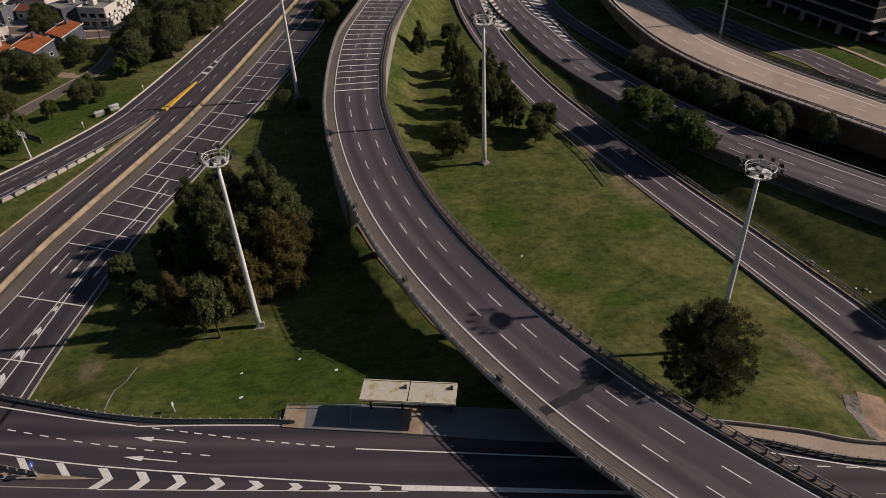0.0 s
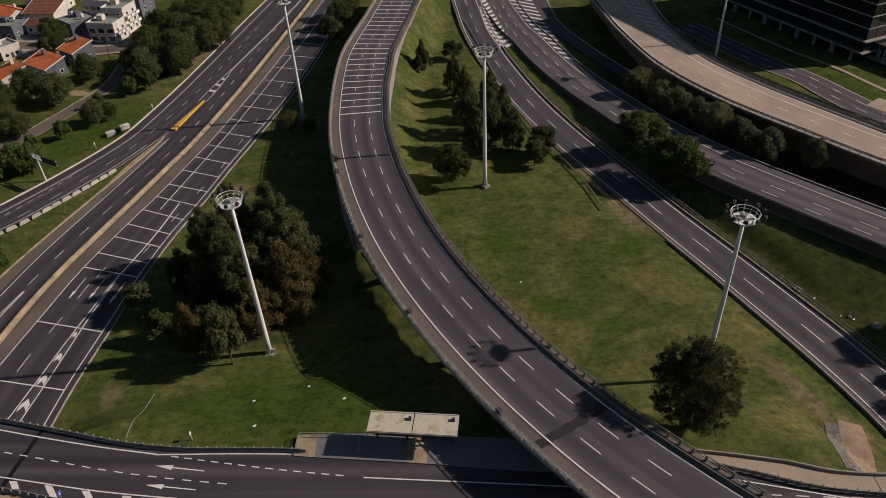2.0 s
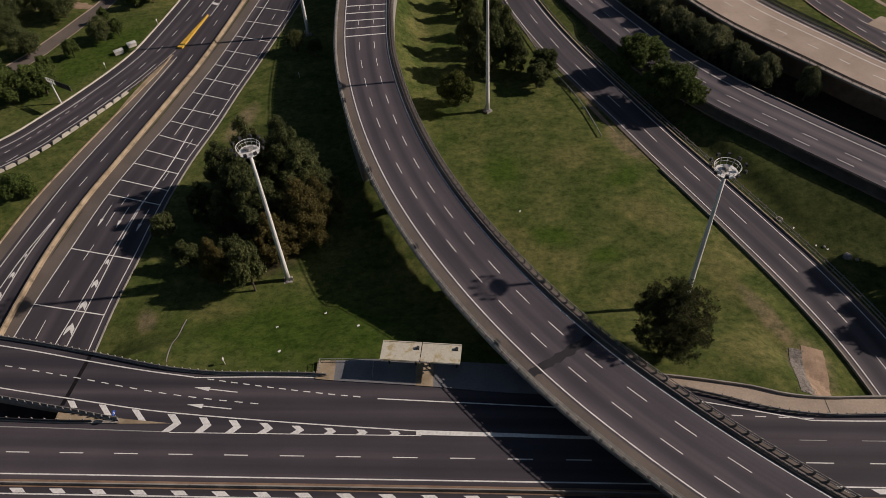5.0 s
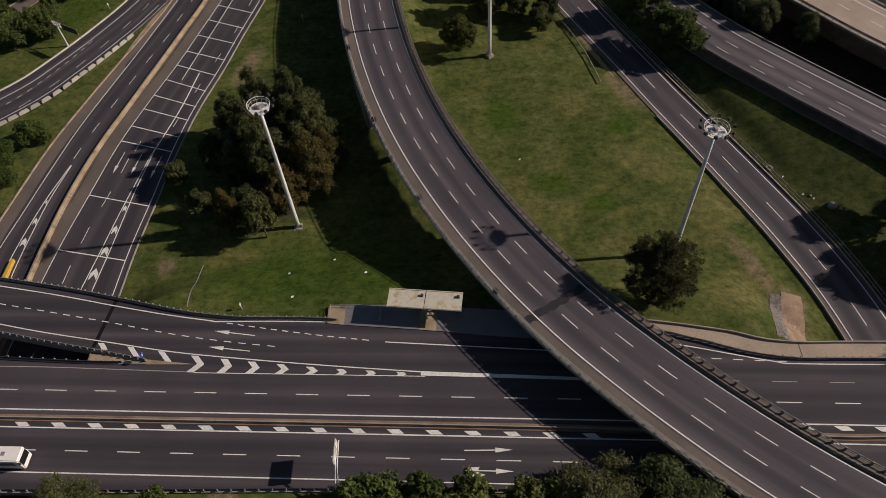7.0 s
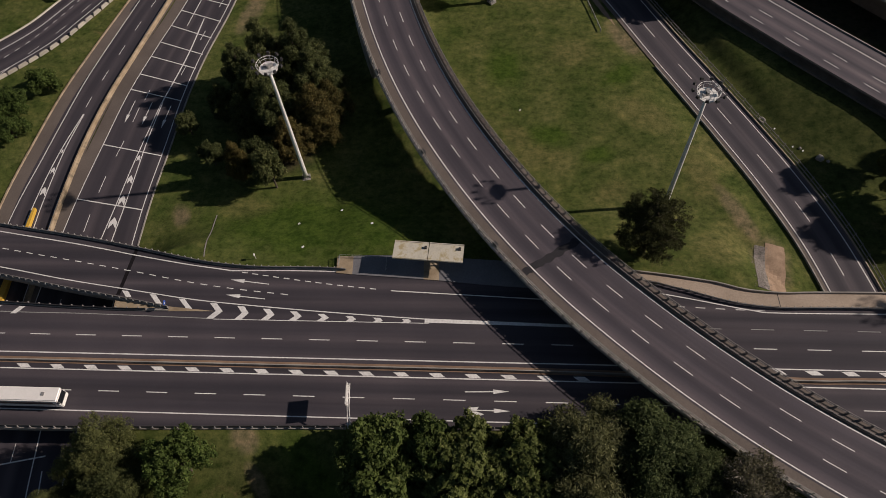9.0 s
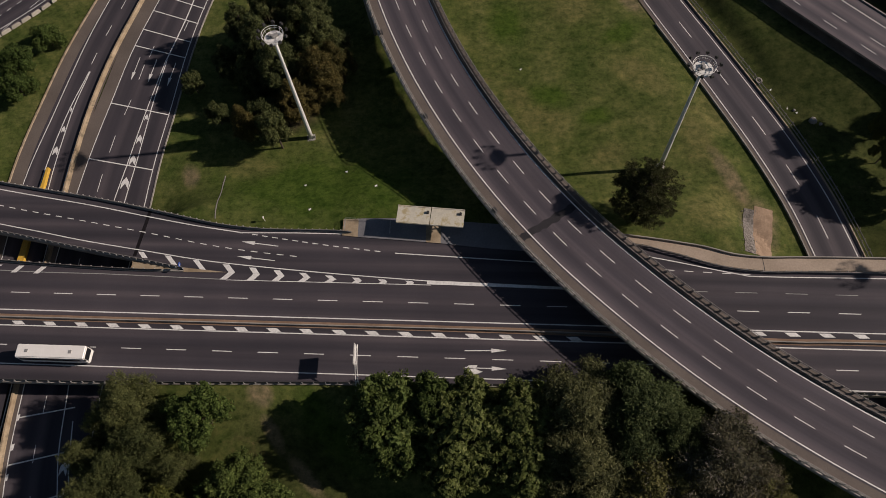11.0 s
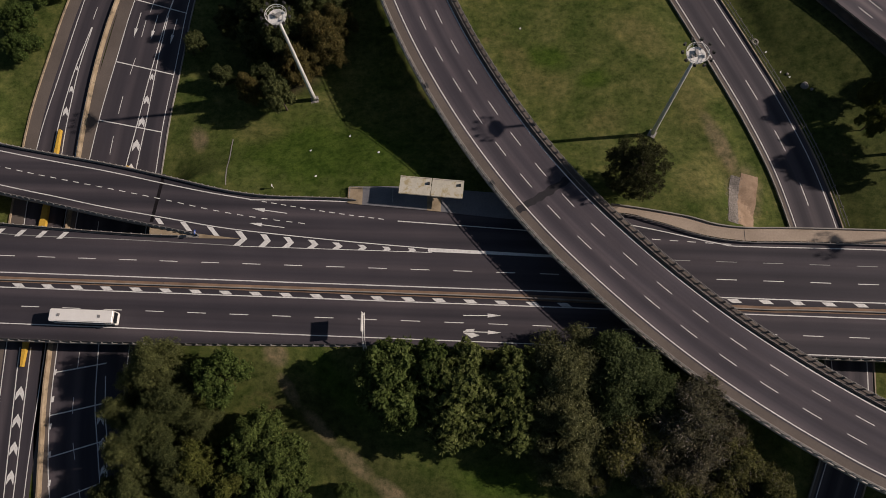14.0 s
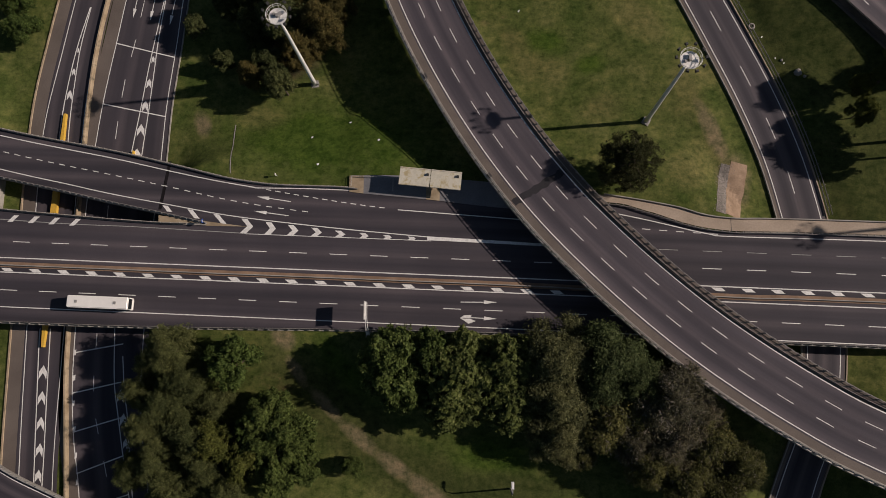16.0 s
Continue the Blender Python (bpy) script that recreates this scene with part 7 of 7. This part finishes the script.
office()
STREET_E = Way([(80, 244, 2.6, 4.5), (92.6, 216, 2.6, 4.5), (102.6, 198.6, 2.6, 4.2), (106.4, 188.5, 2.6, 4.5), (111.4, 176.5, 2.6, 4.6), (121, 158, 2.6, 4.6), (148, 118, 2.6, 4.6)])
se = road("street_east", "grey street beside an office building", STREET_E, [(-1, 0, 1, 0, ASPHALT_OLD), (-1, -0.4, -1, 0, BEIGE), (1, 0, 1, 0.4, BEIGE), (-1, -9.7, -1, -8.4, BEIGE)])
g = Geo()
g.poly([(111.6, 179.4, 2.66), (117, 172, 2.66), (124, 177, 2.66), (117, 183.4, 2.66)])
tagged(part("driveway", g, BEIGE), "pale beige concrete driveway beside a street", "driveway", kind="structure")
markings(se, (STREET_E, -1.6, 0.18, dict(dash=3.0, gap=5.6)), (STREET_E, 1.9, 0.18, dict(dash=3.4, gap=5.2, s0=3)))


# ---------------------------------------------------------------- vehicles
def car(x, y, z, rz, mat, label):
    t = thing("car", label, "car", "cars", at=pose(x, y, z, 0, 0, rz))
    g = Geo()
    prof = [(-2.1, 0.35), (-2.15, 0.75), (-1.9, 0.9), (-1.1, 0.95), (-0.55, 1.42), (0.9, 1.45), (1.55, 1.0), (2.1, 0.9), (2.15, 0.35)]
    for s in (-0.86, 0.86):
        for a, h in prof:
            g.v.append((a, s * (0.86 if h > 1.2 else 1.0), h))
    n = len(prof)
    g.f += [(i, i + 1, n + i + 1, n + i) for i in range(n - 1)] + [tuple(range(n - 1, -1, -1)), tuple(range(n, 2 * n))]
    part("body", g, mat, t)
    g = Geo()
    g.quad((-1.02, -0.72, 1.02), (-1.02, 0.72, 1.02), (-0.58, 0.66, 1.43), (-0.58, -0.66, 1.43))
    part("windscreen", g, GLASS_DARK, t)
    g = Geo()
    g.quad((0.98, 0.66, 1.46), (1.5, 0.74, 1.07), (1.5, -0.74, 1.07), (0.98, -0.66, 1.46))
    part("rear_window", g, GLASS_DARK, t)
    for a in (-1.3, 1.3):
        for s in (-0.8, 0.8):
            g = Geo()
            g.tube([(a, s - 0.1, 0.33), (a, s + 0.1, 0.33)], 0.33, 12)
            part("wheel", g, RUBBER, t)


def coach(x, y, z, rz):
    t = thing("bus", "long white coach driving on the overpass", "bus", at=pose(x, y, z, 0, 0, rz))
    L, W, H = 13.4, 2.6, 3.6
    bm = bmesh.new()
    bmesh.ops.create_cube(bm, size=1.0, matrix=Matrix.Translation((0, 0, 0.4 + (H - 0.4) / 2)) @ Matrix.Diagonal((L, W, H - 0.4, 1)))
    bmesh.ops.bevel(bm, geom=list(bm.edges), offset=0.18, segments=3, affect="EDGES")
    me = bpy.data.meshes.new("body")
    bm.to_mesh(me)
    bm.free()
    me.materials.append(BUS_WHITE)
    part("body", me, BUS_WHITE, t)
    for sgn in (-1, 1):
        g = Geo()
        g.box((-0.3, sgn * (W / 2 + 0.005), 2.35), (L - 1.6, 0.04, 1.0))
        part("side_window", g, GLASS_DARK, t)
    g = Geo()
    g.box((L / 2 + 0.005, 0, 2.3), (0.05, W - 0.4, 1.5))
    part("windscreen", g, GLASS_DARK, t)
    for a, s in ((-4.6, 0.55), (3.9, 0.55)):
        g = Geo()
        g.box((a, 0, H + 0.05), (s, 0.6, 0.1))
        part("roof_hatch", g, STEEL, t)
    for sgn in (-1, 1):
        g = Geo()
        g.box((L / 2 + 0.1, sgn * (W / 2 + 0.05), 2.9), (0.3, 0.16, 0.5))
        part("mirror", g, DARK_STEEL, t)
        for a in (-4.0, -2.7, 4.2):
            w = Geo()
            w.tube([(a, sgn * (W / 2 - 0.3), 0.5), (a, sgn * (W / 2 - 0.02), 0.5)], 0.5, 14)
            part("wheel", w, RUBBER, t)


coach(-79.0, 41.3, 5.56, -1.9)
car(-113.4, 263.4, 0.16, 78, BUS_WHITE, "white car parked by a house")
car(-109.4, 271.5, 0.16, 78, BUS_WHITE, "white car parked by a house")
car(-137.5, 249.6, 0.22, -12, DARK_STEEL, "dark car parked in a side street")
for x, y, h in ((-124.4, 247.7, 6.5), (-117.2, 232.5, 7)):
    t = thing("utility_pole", "dark wooden utility pole with a cross arm", "utility pole", "utility poles", at=pose(x, y, height_at(x, y), 0, 3, 30))
    g = Geo()
    g.tube([(0, 0, -0.2), (0, 0, h)], [0.16, 0.11], 8)
    part("pole", g, BARK, t)
    g = Geo()
    g.box((0, 0, h - 0.6), (1.8, 0.12, 0.12))
    part("cross_arm", g, BARK, t)
for x, y, r in ((-99.2, 183.2, 35), (-96.6, 187.2, 35)):
    t = thing("utility_cabinet", "low pale cabinet on the grass verge", "cabinet", "cabinets", at=pose(x, y, height_at(x, y), 0, 0, r))
    g = Geo()
    g.box((0, 0, 0.5), (2.5, 1.4, 1.0))
    part("cabinet_body", g, PLASTER, t)
    g = Geo()
    g.box((0, 0, 1.06), (2.7, 1.6, 0.12))
    part("lid", g, WHITE_METAL, t)
# ramp crossing in the south-west corner
SW = Way([(-135, 24, 5.5, 3.6), (-104, 4.5, 5.5, 3.6), (-88.5, -2.8, 5.5, 3.6), (-60, -14, 5.5, 3.6), (-30, -24, 5.5, 3.6)])
sw = deck("ramp_bridge", "dark asphalt ramp bridge with steel rails", SW, [(-1, -0.4, 1, 0.4, ASPHALT)], 1.1, 0.9, 0.9)
markings(sw, (SW, 0.2, 0.18, dict(edge=-1)), (SW, -0.2, 0.18, dict(edge=1)))
guard_rail(SW, -0.7, -1, 2, SW.s[-1] - 2, "steel parapet rail of a ramp bridge", 0.9, -1, 2.3, 2, 1.0)


def round_sign(x, y, z):
    """A round blue sign on a short post."""
    t = thing("road_sign", "round blue road sign with a white arrow", "road sign", at=pose(x, y, z, 0, 0, 88))
    g = Geo()
    g.tube([(0, 0, 0), (0, 0, 2.6)], 0.05, 8)
    part("post", g, STEEL, t)
    g = Geo()
    g.tube([(0, -0.06, 2.3), (0, -0.09, 2.3)], 0.5, 20)
    disc = part("sign_disc", g, SIGN_BLUE, t)
    g = Geo()
    g.box((0, -0.1, 2.3), (0.1, 0.01, 0.6))
    g.poly([(-0.22, -0.1, 2.2), (0.22, -0.1, 2.2), (0, -0.1, 1.92)])
    part("arrow", g, WHITE_METAL, disc, "white arrow")


round_sign(-57.8, 59.4, 5.6)


def street_lamp(x, y, h, rz):
    t = thing("street_lamp", "tall grey street lamp with a bent arm", "street lamp", at=pose(x, y, height_at(x, y), 0, 0, rz))
    g = Geo()
    g.tube([(0, 0, -0.2), (0, 0, h * 0.85), (0.5, 0, h * 0.97), (1.8, 0, h)], [0.2, 0.15, 0.12, 0.1], 8)
    part("pole", g, STEEL, t)
    g = Geo()
    g.box((2.0, 0, h), (1.5, 0.6, 0.22), taper=0.7)
    part("lamp_head", g, WHITE_METAL, t)


street_lamp(9.7, 3.0, 9.0, 90)


def old_tyre(x, y):
    """A discarded tyre lying flat."""
    t = thing("tyre", "discarded pale dusty tyre lying on the grass", "tyre", at=pose(x, y, height_at(x, y) + 0.12, 4, 3, 20))
    g = Geo()
    n, m = 20, 8
    for i in range(n):
        a = 2 * math.pi * i / n
        for k in range(m):
            b = 2 * math.pi * k / m
            r = 0.62 + 0.2 * math.cos(b)
            g.v.append((r * math.cos(a), r * math.sin(a), 0.14 * math.sin(b)))
    g.f = [(i * m + k, ((i + 1) % n) * m + k, ((i + 1) % n) * m + (k + 1) % m, i * m + (k + 1) % m) for i in range(n) for k in range(m)]
    part("tyre_ring", g, CONCRETE, t, smooth=True)


old_tyre(66.6, 108.2)
for s in (220.4, 195.2, 171.2, 145.6):
    x, y, z = FLY.at(s, 2.3, 0, 1)
    t = thing("junction_box", "small dark steel box on a flyover edge", "junction box", "edge boxes", at=pose(x, y, z, 0, 0, math.degrees(FLY.heading(s))))
    g = Geo()
    g.box((0, 0, 0.5), (0.9, 0.6, 0.9), taper=0.9)
    part("box_body", g, DARK_STEEL, t)
    g = Geo()
    g.box((0, 0, 0.98), (1.05, 0.75, 0.08))
    part("lid", g, DARK_STEEL, t)
    g = Geo()
    g.box((0, -0.25, -0.25), (0.7, 0.1, 0.7))
    part("bracket", g, STEEL, t)
